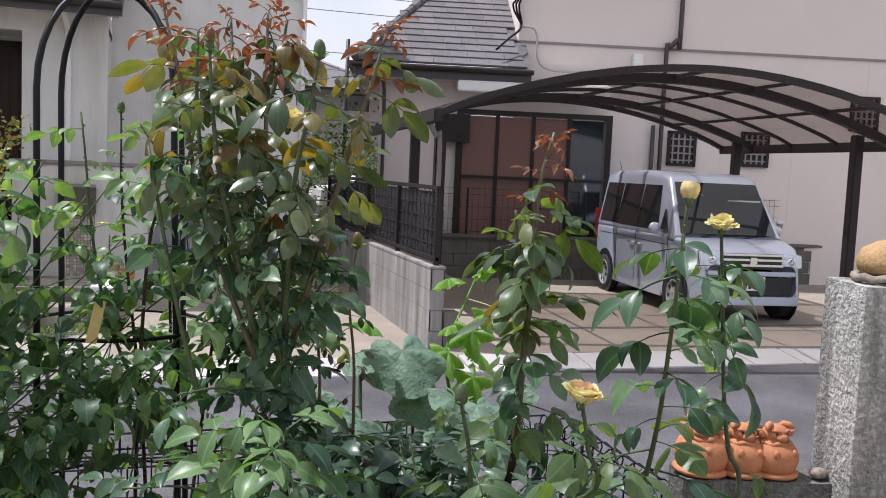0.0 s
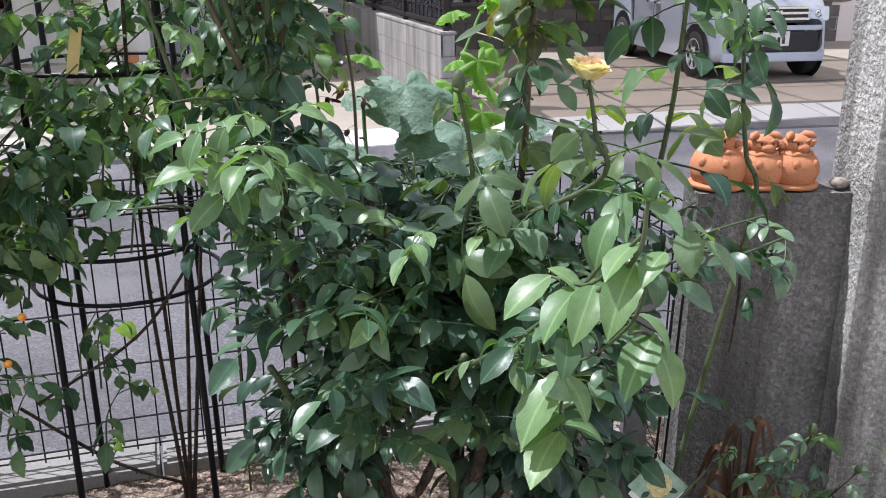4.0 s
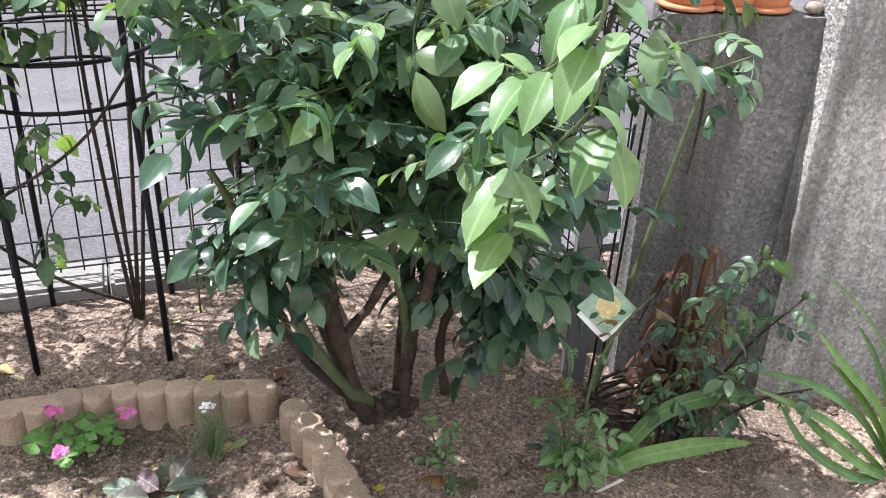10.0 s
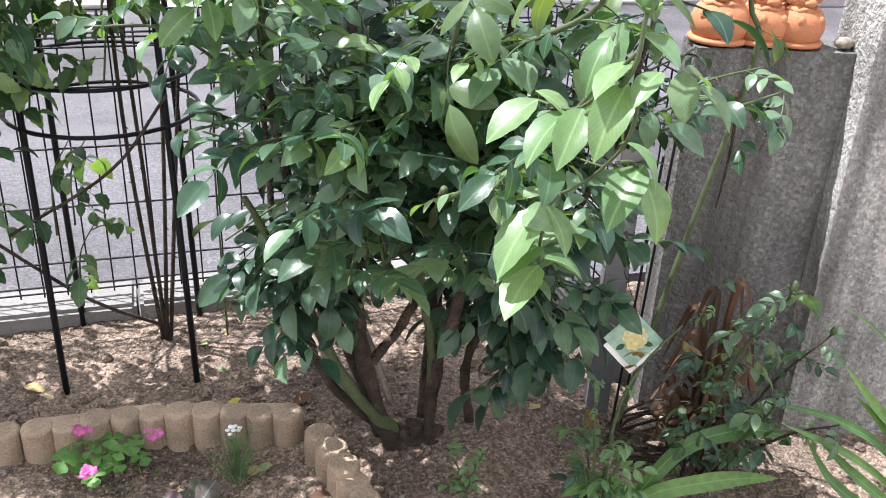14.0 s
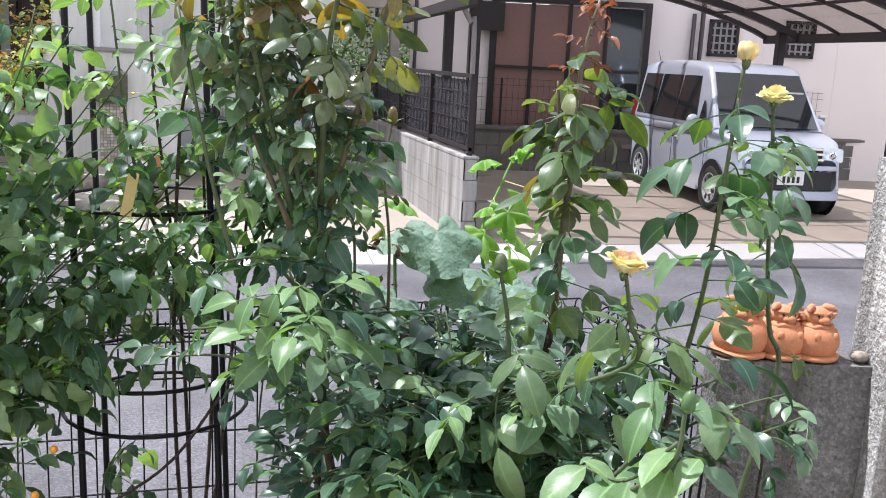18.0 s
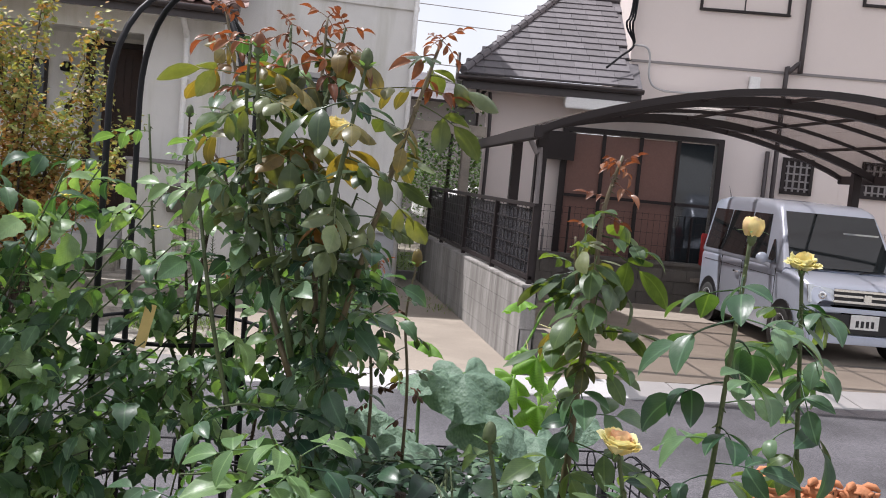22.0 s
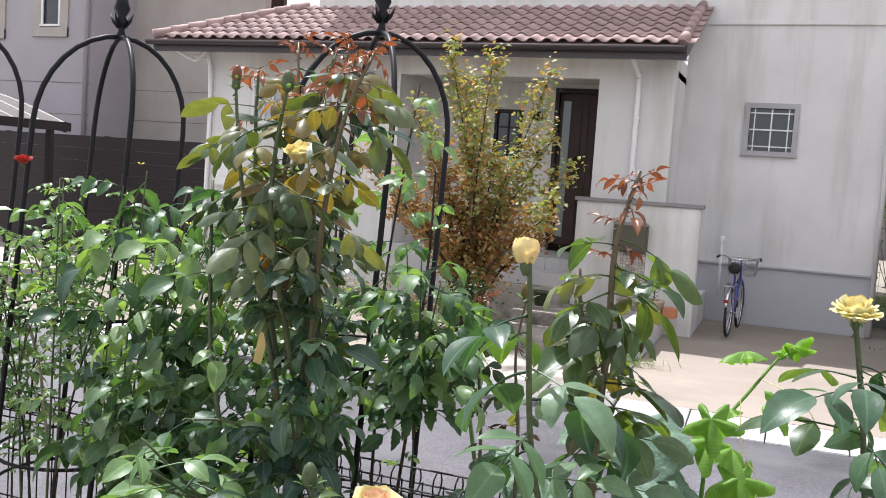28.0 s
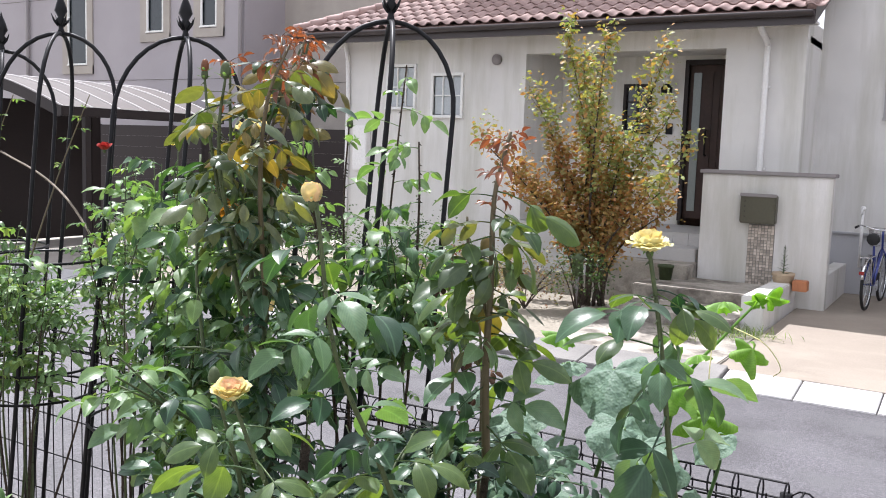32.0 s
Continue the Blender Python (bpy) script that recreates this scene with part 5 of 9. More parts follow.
van_part("body", loft([(0.0, 0.34, 0.86, 0.60, 0.62, 0.10), (0.035, 0.24, 0.93, 0.70, 0.70, 0.08), (0.14, 0.20, 0.965, 0.7375, 0.7375, 0.05), (2.55, 0.20, 0.985, 0.7375, 0.7375, 0.05), (2.95, 0.20, 0.965, 0.7375, 0.725, 0.06),
                       (3.20, 0.20, 0.915, 0.72, 0.69, 0.08), (3.33, 0.22, 0.855, 0.68, 0.64, 0.10), (3.385, 0.26, 0.78, 0.64, 0.61, 0.10), (3.40, 0.32, 0.70, 0.60, 0.58, 0.10)]), CAR_PAINT, smooth=True)
van_part("cabin", loft([(0.02, 0.90, 1.40, 0.64, 0.54, 0.10), (0.06, 0.90, 1.62, 0.71, 0.59, 0.10), (0.16, 0.90, 1.74, 0.7375, 0.62, 0.11), (0.50, 0.90, 1.785, 0.7375, 0.62, 0.11), (1.40, 0.90, 1.80, 0.7375, 0.62, 0.11),
                        (2.05, 0.90, 1.775, 0.7375, 0.62, 0.11), (2.26, 0.90, 1.72, 0.7375, 0.625, 0.10), (2.40, 0.90, 1.55, 0.7375, 0.64, 0.07), (2.78, 0.90, 0.99, 0.7375, 0.72, 0.02)]), CAR_PAINT, smooth=True)


def flank(y0, y1, z0, z1, side, off=0.006, lean=True):
    """A pane on a flank, between two lengths along it and two heights."""
    def x(z):
        i = 0.1175 * min(1.0, max(0.0, (z - 1.01) / 0.67))
        return (i - off) if side < 0 else (1.475 - i + off)
    d = 0.004 * side
    vs = [(x(z0), -y0, z0), (x(z0), -y1[0], z0), (x(z1), -y1[1], z1), (x(z1), -y0 - 0.03, z1)]
    vs += [(v[0] - d * 2, v[1], v[2]) for v in vs]
    return Build().add(vs, BOX_F)


for side in (-1, 1):
    van_part("side_window", flank(0.22, (0.865, 0.865), 1.03, 1.60, side), CAR_GLASS)
    van_part("side_window", flank(0.875, (1.575, 1.575), 1.02, 1.60, side), CAR_GLASS)
    van_part("side_window", flank(1.585, (2.30, 2.14), 1.02, 1.60, side), CAR_GLASS)
    van_part("quarter_window", flank(2.36, (2.60, 2.42), 1.02, 1.30, side), CAR_GLASS)
    xx = -0.004 if side < 0 else 1.479
    for y in (0.90, 1.60, 2.62):
        van_part("door_gap", Build().box(min(xx, xx - side * 0.012), max(xx, xx - side * 0.012), -y - 0.004, -y + 0.004, 0.30, 0.96), CAR_BLACK)
    van_part("door_gap", Build().box(min(xx, xx - side * 0.012), max(xx, xx - side * 0.012), -2.62, -0.25, 0.86, 0.866), CAR_BLACK)
    for y in (1.48, 1.74):
        van_part("door_handle", Build().tube([(xx, -y + 0.07, 0.80), (xx + side * 0.03, -y + 0.05, 0.80), (xx + side * 0.03, -y - 0.05, 0.80), (xx, -y - 0.07, 0.80)], 0.013, 8), CHROME, smooth=True)
    van_part("sill", Build().box(min(xx, xx - side * 0.03), max(xx, xx - side * 0.03), -2.5, -0.85, 0.19, 0.27), CAR_PAINT, bevel=0.01)
    mir = van_part("door_mirror", Build().ball((xx + side * 0.11, -2.45, 1.06), 0.085, 12, 8, (0.95, 0.6, 0.85)).tube([(xx, -2.45, 1.02), (xx + side * 0.09, -2.45, 1.04)], 0.02, 6), CAR_PAINT, smooth=True)
    for y in (0.52, 3.0 - 0.1):
        c = (xx - side * 0.09, -y, 0.27)
        arch = van_part("wheel_arch", Build().lathe([(0.335, -0.006), (0.335, 0.006)], (xx - side * 0.001, -y, 0.29), 26, Matrix.Rotation(radians(90), 3, "Y")), CAR_BLACK)
        wh = van_part("wheel", Build().lathe([(0.18, -0.085), (0.25, -0.085), (0.272, -0.06), (0.272, 0.06), (0.25, 0.085), (0.18, 0.085)], (xx - side * 0.068, -y, 0.272), 26, Matrix.Rotation(radians(90), 3, "Y")), RUBBER, smooth=True)
        rm = new("rim", Build().lathe([(0.03, 0.0), (0.06, 0.008), (0.165, -0.012), (0.180, 0.006), (0.186, 0.0)], (xx + side * 0.018, -y, 0.272), 22, Matrix.Rotation(radians(90 * side), 3, "Y")).mesh("rim", LENS, True))
        rm.parent = wh
        for q in range(7):
            a = 2 * math.pi * q / 7
            ho = new("rim_slot", Build().box(-0.002, 0.002, -0.020, 0.020, 0.075, 0.15, Matrix.Translation((xx + side * 0.020, -y, 0.272)) @ Matrix.Rotation(a, 4, "X")).mesh("rim_slot", CAR_BLACK))
            ho.parent = wh
    hx0, hx1 = (0.085, 0.36) if side < 0 else (1.115, 1.39)
    hl = van_part("headlight", Build().add([(hx0, -3.33, 0.66), (hx1, -3.385, 0.68), (hx1, -3.365, 0.83), (hx0, -3.25, 0.86), (hx0, -3.375, 0.655), (hx1, -3.405, 0.68), (hx1, -3.385, 0.83), (hx0, -3.31, 0.865)], BOX_F), LENS, bevel=0.012)
    eye = new("lamp_ring", Build().lathe([(0.02, 0), (0.045, 0.006), (0.05, 0.0)], ((hx0 + hx1) / 2, -3.392, 0.755), 16, Matrix.Rotation(radians(90), 3, "X")).mesh("lamp_ring", CHROME, True))
    eye.parent = hl
    van_part("tail_light", Build().box(min(xx, xx - side * 0.09), max(xx, xx - side * 0.09), -0.06, -0.0, 0.72, 1.2), PETAL_RED, bevel=0.01)
ws0, ws1 = Vector((0, -2.330, 1.655)), Vector((0, -2.775, 1.02))
van_part("windscreen", Build().add([(0.09, ws1.y - 0.012, ws1.z), (1.385, ws1.y - 0.012, ws1.z), (1.30, ws0.y - 0.012, ws0.z), (0.175, ws0.y - 0.012, ws0.z), (0.09, ws1.y, ws1.z), (1.385, ws1.y, ws1.z), (1.30, ws0.y, ws0.z), (0.175, ws0.y, ws0.z)], BOX_F), CAR_GLASS)
for x in (0.35, 0.95):
    van_part("wiper", Build().tube([(x, -2.80, 0.985), (x + 0.36, -2.74, 1.04)], 0.008, 5), CAR_BLACK)
van_part("grille", Build().box(0.36, 1.115, -3.405, -3.37, 0.66, 0.84), CAR_BLACK)
for z in (0.70, 0.765, 0.825):
    van_part("grille_bar", Build().box(0.34, 1.135, -3.42, -3.40, z - 0.012, z + 0.014), CHROME, bevel=0.004)
van_part("badge", Build().box(0.69, 0.785, -3.428, -3.418, 0.715, 0.795), CHROME, "plain chrome emblem", bevel=0.01)
van_part("lower_grille", Build().box(0.20, 1.275, -3.412, -3.38, 0.34, 0.56), CAR_BLACK, bevel=0.01)
van_part("bumper_blade", Build().box(0.16, 1.315, -3.425, -3.39, 0.575, 0.63), CAR_PAINT, bevel=0.012)
van_part("bumper_lip", Build().box(0.10, 1.375, -3.42, -3.36, 0.22, 0.325), CAR_PAINT, bevel=0.015)
pl8 = van_part("number_plate", Build().box(0.57, 0.90, -3.43, -3.418, 0.40, 0.565), WHITE_PAINT)
for q in range(4):
    o = new("plate_bar", boxm("plate_bar", 0.63 + q * 0.06, 0.665 + q * 0.06, -3.4335, -3.43, 0.425, 0.50, CAR_BLACK))
    o.parent = pl8
van_part("aerial", Build().tube([(0.25, -0.35, 1.77), (0.23, -0.28, 1.93)], [0.006, 0.002], 5), CAR_BLACK)
van_part("bonnet_gap", Build().box(0.1, 1.375, -2.86, -2.85, 0.953, 0.957), CAR_BLACK)
van_part("sunshade", Build().box(0.85, 1.30, -2.50, -2.48, 1.1, 1.45), LENS, "folded silver sunshade behind the glass")
# rubbish bins and an outdoor unit by the cream house
for k in range(3):
    bn = thing("rubbish_bin", (10.6 + k * 0.36, 13.2, 0.3), "grey plastic bin with a pale lid on the block wall", "bin", "rubbish bins")
    place("bin_body", Build().add([(10.45 + k * 0.36, 13.3, 0.6), (10.73 + k * 0.36, 13.3, 0.6), (10.73 + k * 0.36, 13.55, 0.6), (10.45 + k * 0.36, 13.55, 0.6), (10.43 + k * 0.36, 13.28, 1.0), (10.75 + k * 0.36, 13.28, 1.0), (10.75 + k * 0.36, 13.57, 1.0), (10.43 + k * 0.36, 13.57, 1.0)], BOX_F).mesh("bin_body", GREY_SIDING, bevel=0.01), bn)
    place("bin_lid", boxm("bin_lid", 10.42 + k * 0.36, 10.76 + k * 0.36, 13.27, 13.58, 1.0, 1.04, WHITE_PIPE, 0.01), bn)

# ---- beyond: back yards, far houses, poles ----
far = thing("house", (5.0, 31, 0), "distant grey house with a dark hipped roof", "house", "distant houses")
place("wall", holed_wall(Build(), 2.4, 7.55, 0, 4.2, 30.4, 30.6, [(6.2, 7.05, 3.35, 4.08), (3.9, 4.3, 3.2, 4.1)]).box(2.4, 2.6, 30.6, 36, 0, 4.2).box(7.35, 7.55, 30.6, 36, 0, 4.2).mesh("wall", GREY_SIDING), far)
for x0, x1, z0, z1 in ((6.2, 7.05, 3.35, 4.08), (3.9, 4.3, 3.2, 4.1)):
    w = place("window", Build().box(x0, x1, 30.45, 30.48, z0, z0 + 0.05).box(x0, x1, 30.45, 30.48, z1 - 0.05, z1).box(x0, x0 + 0.05, 30.45, 30.48, z0 + 0.05, z1 - 0.05).box(x1 - 0.05, x1, 30.45, 30.48, z0 + 0.05, z1 - 0.05).mesh("window", BROWN_METAL), far)
    place("pane", boxm("pane", x0 + 0.05, x1 - 0.05, 30.50, 30.52, z0 + 0.05, z1 - 0.05, WINDOW_DARK), w)
place("roof", Build().add([(1.9, 29.8, 4.18), (8.0, 29.8, 4.18), (8.0, 36.4, 4.18), (1.9, 36.4, 4.18), (4.3, 33.0, 5.36), (5.63, 33.0, 5.36), (5.63, 33.4, 5.36), (4.3, 33.4, 5.36)], BOX_F).mesh("roof", TILE_GREY), far)
place("eave_gutter", boxm("eave_gutter", 1.9, 8.0, 29.74, 29.80, 4.10, 4.19, BROWN_METAL), far)
place("hip_cap", Build().tube([(8.0, 29.8, 4.20), (5.63, 33.0, 5.38)], 0.07, 6).mesh("hip_cap", GREY_SIDING), far)
far2 = thing("house", (-1, 44, 0), "distant pale house with a grey roof", "house", "distant houses")
place("wall", boxm("wall", 0.6, 5.4, 46, 52, 0, 6.3, STUCCO), far2)
place("roof", Build().add([(0.0, 45.4, 6.2), (6.0, 45.4, 6.2), (6.0, 53, 6.2), (0.0, 53, 6.2), (2, 48, 8.0), (4, 48, 8.0), (4, 50, 8.0), (2, 50, 8.0)], BOX_F).mesh("roof", TILE_GREY), far2)
upole = thing("utility_pole", (4.1, 20, 0), "slim dark utility pole with cross arms", "pole")
place("mast", Build().tube([(4.1, 20, 0), (4.11, 20, 4.43)], [0.05, 0.04], 8).mesh("mast", BROWN_METAL, True), upole)
place("cross_arm", boxm("cross_arm", 4.05, 4.42, 19.97, 20.03, 4.14, 4.19, BROWN_METAL), upole)
for k, z in enumerate((4.9, 5.6, 7.2, 8.0)):
    y = 31.2 + k
    pts = [(-60 + 12 * q, y, z + 0.6 * ((q - 5.5) / 5.5) ** 2) for q in range(12)]
    place("overhead_cable", Build().tube(pts, 0.018, 4).mesh("overhead_cable", GREY_SIDING), upole)
beam = thing("pergola", (2.6, 14.0, 0), "plain timber pergola frame beside the white house", "pergola")
OLDWOOD = rough_surface("weathered_timber", (0.33, 0.29, 0.25), 3, 60, 0.25, 0.9, 0.3, 0.004)
place("beam", boxm("beam", 2.12, 3.45, 14.0, 14.12, 2.36, 2.52, OLDWOOD, 0.01), beam)
place("post", boxm("post", 3.10, 3.24, 14.0, 14.12, 0.03, 2.40, OLDWOOD, 0.01), beam)
mesh_fence("wire_fence", ((2.1, 14.2, 0), (4.6, 14.2, 0)), 0.12, 1.02, 0.09, (0.2, 0.4, 0.6, 0.8, 1.0), GREY_SIDING, "grey wire fence before the strip of lawn")
yard = thing("low_wall", (3, 14.4, 0), "low pale concrete footing under the wire fence", "wall", kind="structure")
place("footing", boxm("footing", 2.08, 3.6, 14.12, 14.3, -0.1, 0.16, KERB, 0.01), yard)
solo("tank", Build().box(3.2, 4.2, 14.5, 15.2, 0.55, 1.12).mesh("tarpaulin_box", BROWN_METAL, bevel=0.06), "dark covered box behind the boundary fence", "box")
car2 = thing("parked_car", (4.75, 20, 0), "white car parked far behind the houses", "car")
vs, fs = section([(0.0, 0.75, 0), (0.05, 1.15, 0.0), (0.6, 1.2, 0.02), (1.2, 1.52, 0.10), (2.9, 1.55, 0.10), (3.7, 1.15, 0.02), (4.2, 1.1, 0.0), (4.25, 0.75, 0)], 0, 1.7, 0)
place("body", Build().add([(3.6 - q[1], 20 + q[0], q[2]) for q in vs], fs).mesh("body", WHITE_PIPE, bevel=0.05), car2)
place("glass", boxm("glass", 5.0, 6.6, 20.05, 20.09, 1.22, 1.45, CAR_GLASS), car2)

# ---- gate wall with the pots ----
GW = Matrix.Translation((1.268, 1.895, 0)) @ Matrix.Rotation(radians(-16.0), 4, "Z")
gate = thing("gate_wall", (1.6, 1.65, 0), "rough-cast grey gate wall, low shoulder beside a taller pier, streaked with dirt", "wall", kind="structure")


def knobbly(x0, x1, y0, y1, z0, z1, m, step, amp, seed):
    """A box with a spattered skin."""
    b = Build()
    faces = [((x0, y0, z0), (x1 - x0, 0, 0), (0, 0, z1 - z0)), ((x1, y0, z0), (0, y1 - y0, 0), (0, 0, z1 - z0)), ((x1, y1, z0), (x0 - x1, 0, 0), (0, 0, z1 - z0)),
             ((x0, y1, z0), (0, y0 - y1, 0), (0, 0, z1 - z0)), ((x0, y0, z1), (x1 - x0, 0, 0), (0, y1 - y0, 0))]
    for o, u, v in faces:
        o, u, v = Vector(o), Vector(u), Vector(v)
        nrm = u.cross(v).normalized()
        nu, nv = max(2, int(u.length / step)), max(2, int(v.length / step))
        vs = []
        for j in range(nv + 1):
            for i in range(nu + 1):
                p = o + u * (i / nu) + v * (j / nv)
                h = 0.6 * noise.noise(p * 48 + Vector((seed, 0, 0))) + 0.5 * noise.noise(p * 110) + 0.25 * noise.noise(p * 9)
                edge = 0.15 if i in (0, nu) or j in (0, nv) else 1.0
                vs.append(m @ (p + nrm * h * amp * edge))
        fs = [(j * (nu + 1) + i, j * (nu + 1) + i + 1, (j + 1) * (nu + 1) + i + 1, (j + 1) * (nu + 1) + i) for j in range(nv) for i in range(nu)]
        b.add(vs, fs)
    return b


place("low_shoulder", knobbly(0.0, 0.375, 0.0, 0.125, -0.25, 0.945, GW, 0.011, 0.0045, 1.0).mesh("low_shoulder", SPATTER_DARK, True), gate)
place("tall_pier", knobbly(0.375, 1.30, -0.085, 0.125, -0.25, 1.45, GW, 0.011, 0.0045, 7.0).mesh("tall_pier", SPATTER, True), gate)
place("end_post", boxm("end_post", -0.155, -0.095, -0.055, -0.01, -0.15, 0.80, plain("grey_aluminium", (0.20, 0.20, 0.215), 0.4, 0.5), 0.004), gate, "grey aluminium angle post").matrix_basis = Matrix.Translation(-world_of(gate)) @ GW

# ---- near mesh fence ----
FY = 2.655
WIRES = BLACK_METAL
fence = thing("mesh_fence", (-1, FY, 0.05), "black welded mesh garden fence with a rolled top edge", "fence")


def rolled_edge(f, a, b, z, r=0.036):
    """The folded triangular edge of a mesh panel: three long wires with a loop at every upright."""
    a, b = Vector(a), Vector(b)
    n = (b - a).normalized().cross(Vector((0, 0, 1)))
    for k in range(3):
        w = 2 * math.pi * k / 3 + math.pi / 2
        o = n * (r * math.cos(w)) + Vector((0, 0, r * math.sin(w)))
        place("edge_wire", Build().tube([a + o, b + o], 0.003, 5).mesh("edge_wire", WIRES), f)
    cnt = round((b - a).length / 0.065)
    ring = Build().tube([n * (r * math.cos(2 * math.pi * q / 10)) + Vector((0, 0, r * math.sin(2 * math.pi * q / 10))) for q in range(11)], 0.0026, 4, False).mesh("edge_loop", WIRES)
    for k in range(cnt + 1):
        place("edge_loop", ring, f, m=Matrix.Translation(a.lerp(b, k / cnt)))


upright = Build().tube([(0, 0, 0.06), (0, 0, 0.86)], 0.0026, 5).mesh("upright_wire", WIRES)
for k in range(94):
    place("upright_wire", upright, fence, m=Matrix.Translation((1.255 - k * 0.065, FY, 0)))
for z in (0.075, 0.095, 0.17, 0.345, 0.52, 0.69, 0.80, 0.825):
    place("cross_wire", Build().tube([(-4.9, FY - 0.004, z), (1.255, FY - 0.004, z)], 0.0029, 5).mesh("cross_wire", WIRES), fence)
rolled_edge(fence, (-4.9, FY, 0.862), (1.24, FY, 0.862), 0)
for x in (-4.8, -2.9, -0.95, 1.235):
    place("post", Build().tube([(x, FY + 0.03, 0.0), (x, FY + 0.03, 0.86)], 0.017, 8).mesh("post", WIRES, True), fence)
side = thing("mesh_fence", (1.29, 2.3, 0.05), "short return of black mesh fence running to the gate wall", "fence")
for k in range(10):
    place("upright_wire", upright, side, m=Matrix.Translation((1.29, FY - 0.05 - k * 0.065, 0)))
for z in (0.075, 0.095, 0.17, 0.345, 0.52, 0.69, 0.80, 0.825):
    place("cross_wire", Build().tube([(1.286, 2.03, z), (1.286, FY - 0.02, z)], 0.0029, 5).mesh("cross_wire", WIRES), side)
rolled_edge(side, (1.29, 2.03, 0.862), (1.29, FY - 0.04, 0.862), 0)

# ---- rose obelisks ----


def obelisk(base, top, half, turn, label):
    """Four bent rods that meet under a spear finial, tied by hoops."""
    base, top = Vector(base), Vector(top)
    ob = thing("obelisk", base, label, "obelisk", "rose obelisks")
    ax = (top - base)
    h = ax.length
    spring = 0.86
    for k in range(4):
        w = radians(turn + 45 + 90 * k)
        d = Vector((math.cos(w), math.sin(w), 0)) * half
        pts = [base + d + ax * (s * spring / 6) for s in range(7)]
        for s in range(1, 9):
            a = math.pi / 2 * s / 8
            pts.append(base + ax * (spring + (1 - spring) * math.sin(a)) + d * math.cos(a))
        pts[0] = pts[0] - Vector((0, 0, 0.06))
        place("leg", Build().tube(pts, 0.0085, 8).mesh("leg", BLACK_METAL, True), ob)
    for z in (0.69, 0.80, 1.24):
        c = base + ax * (z / h)
        ring = [c + Vector((math.cos(2 * math.pi * q / 28), math.sin(2 * math.pi * q / 28), 0)) * (half + 0.004) for q in range(29)]
        place("hoop", Build().tube(ring, 0.0055, 6, False).mesh("hoop", BLACK_METAL, True), ob)
    fin = Build().lathe([(0.012, -0.01), (0.016, 0.0), (0.010, 0.02), (0.010, 0.035), (0.024, 0.05), (0.012, 0.065), (0.026, 0.09), (0.018, 0.12), (0.006, 0.15), (0.001, 0.17)], top, 8)
    for k in range(4):
        w = radians(turn + 90 * k)
        d = Vector((math.cos(w), math.sin(w), 0))
        fin.tube([top + Vector((0, 0, 0.03)) + d * 0.012, top + Vector((0, 0, 0.05)) + d * 0.03, top + Vector((0, 0, 0.075)) + d * 0.042], [0.005, 0.005, 0.001], 5)
    place("finial", fin.mesh("finial", BLACK_METAL, True), ob)
    return ob


OB = "black iron rose obelisk with a domed top and spear finial"
obelisk((-0.050, 2.388, 0), (-0.10, 2.72, 2.14), 0.235, -5, OB)
obelisk((-1.00, 2.45, 0), (-1.02, 2.69, 2.115), 0.235, 10, OB)
obelisk((-1.68, 2.42, 0), (-1.69, 2.64, 2.15), 0.235, -6, OB)
obelisk((-2.16, 2.50, 0), (-2.19, 2.70, 2.10), 0.235, 14, OB)

# ---- log edging ----
random.seed(21)


def log_block(name, m, count, label):
    t = thing("edging_block", m.translation, label, "edging", "garden edging")
    for k in range(count):
        r = 0.0375
        prof = [(r * 0.985, -0.05), (r, 0.03), (r * 0.99, 0.076 + random.uniform(-0.004, 0.004)), (r - 0.002, 0.083), (r - 0.006, 0.0865), (r - 0.015, 0.088)]
        me = Build().lathe(prof, (0, 0, 0), 18).mesh("log", EDGE_STONE)
        place("log", me, t, m=m @ Matrix.Translation((k * 0.0645, 0, random.uniform(-0.003, 0.003))) @ Matrix.Rotation(random.uniform(0, 3), 4, "Z") @ Matrix.Scale(random.uniform(0.98, 1.04), 4))
    place("log_back", boxm("log_back", -0.02, (count - 1) * 0.0645 + 0.02, -0.012, 0.031, -0.05, 0.084, EDGE_STONE), t, m=m)
    return t


LOGS = "sandy concrete log edging, scalloped and lightly mossed"
log_block("a", pose(0.050, 1.965, 0.0, 0, 0, -14), 5, LOGS)
log_block("a", pose(-0.270, 1.985, -0.005, 1, 0, 0), 5, LOGS)
log_block("a", pose(-0.602, 1.99, -0.01, 0, 0, 1), 5, LOGS)
log_block("a", pose(-0.932, 1.99, -0.01, 0, 0, 0), 5, LOGS)
log_block("a", pose(0.362, 1.80, 0.0, 0, 0, -76), 3, LOGS)
log_block("a", pose(0.405, 1.63, -0.012, 0, 0, -80), 4, LOGS)

# ---- terracotta pots in the shape of small pigs ----


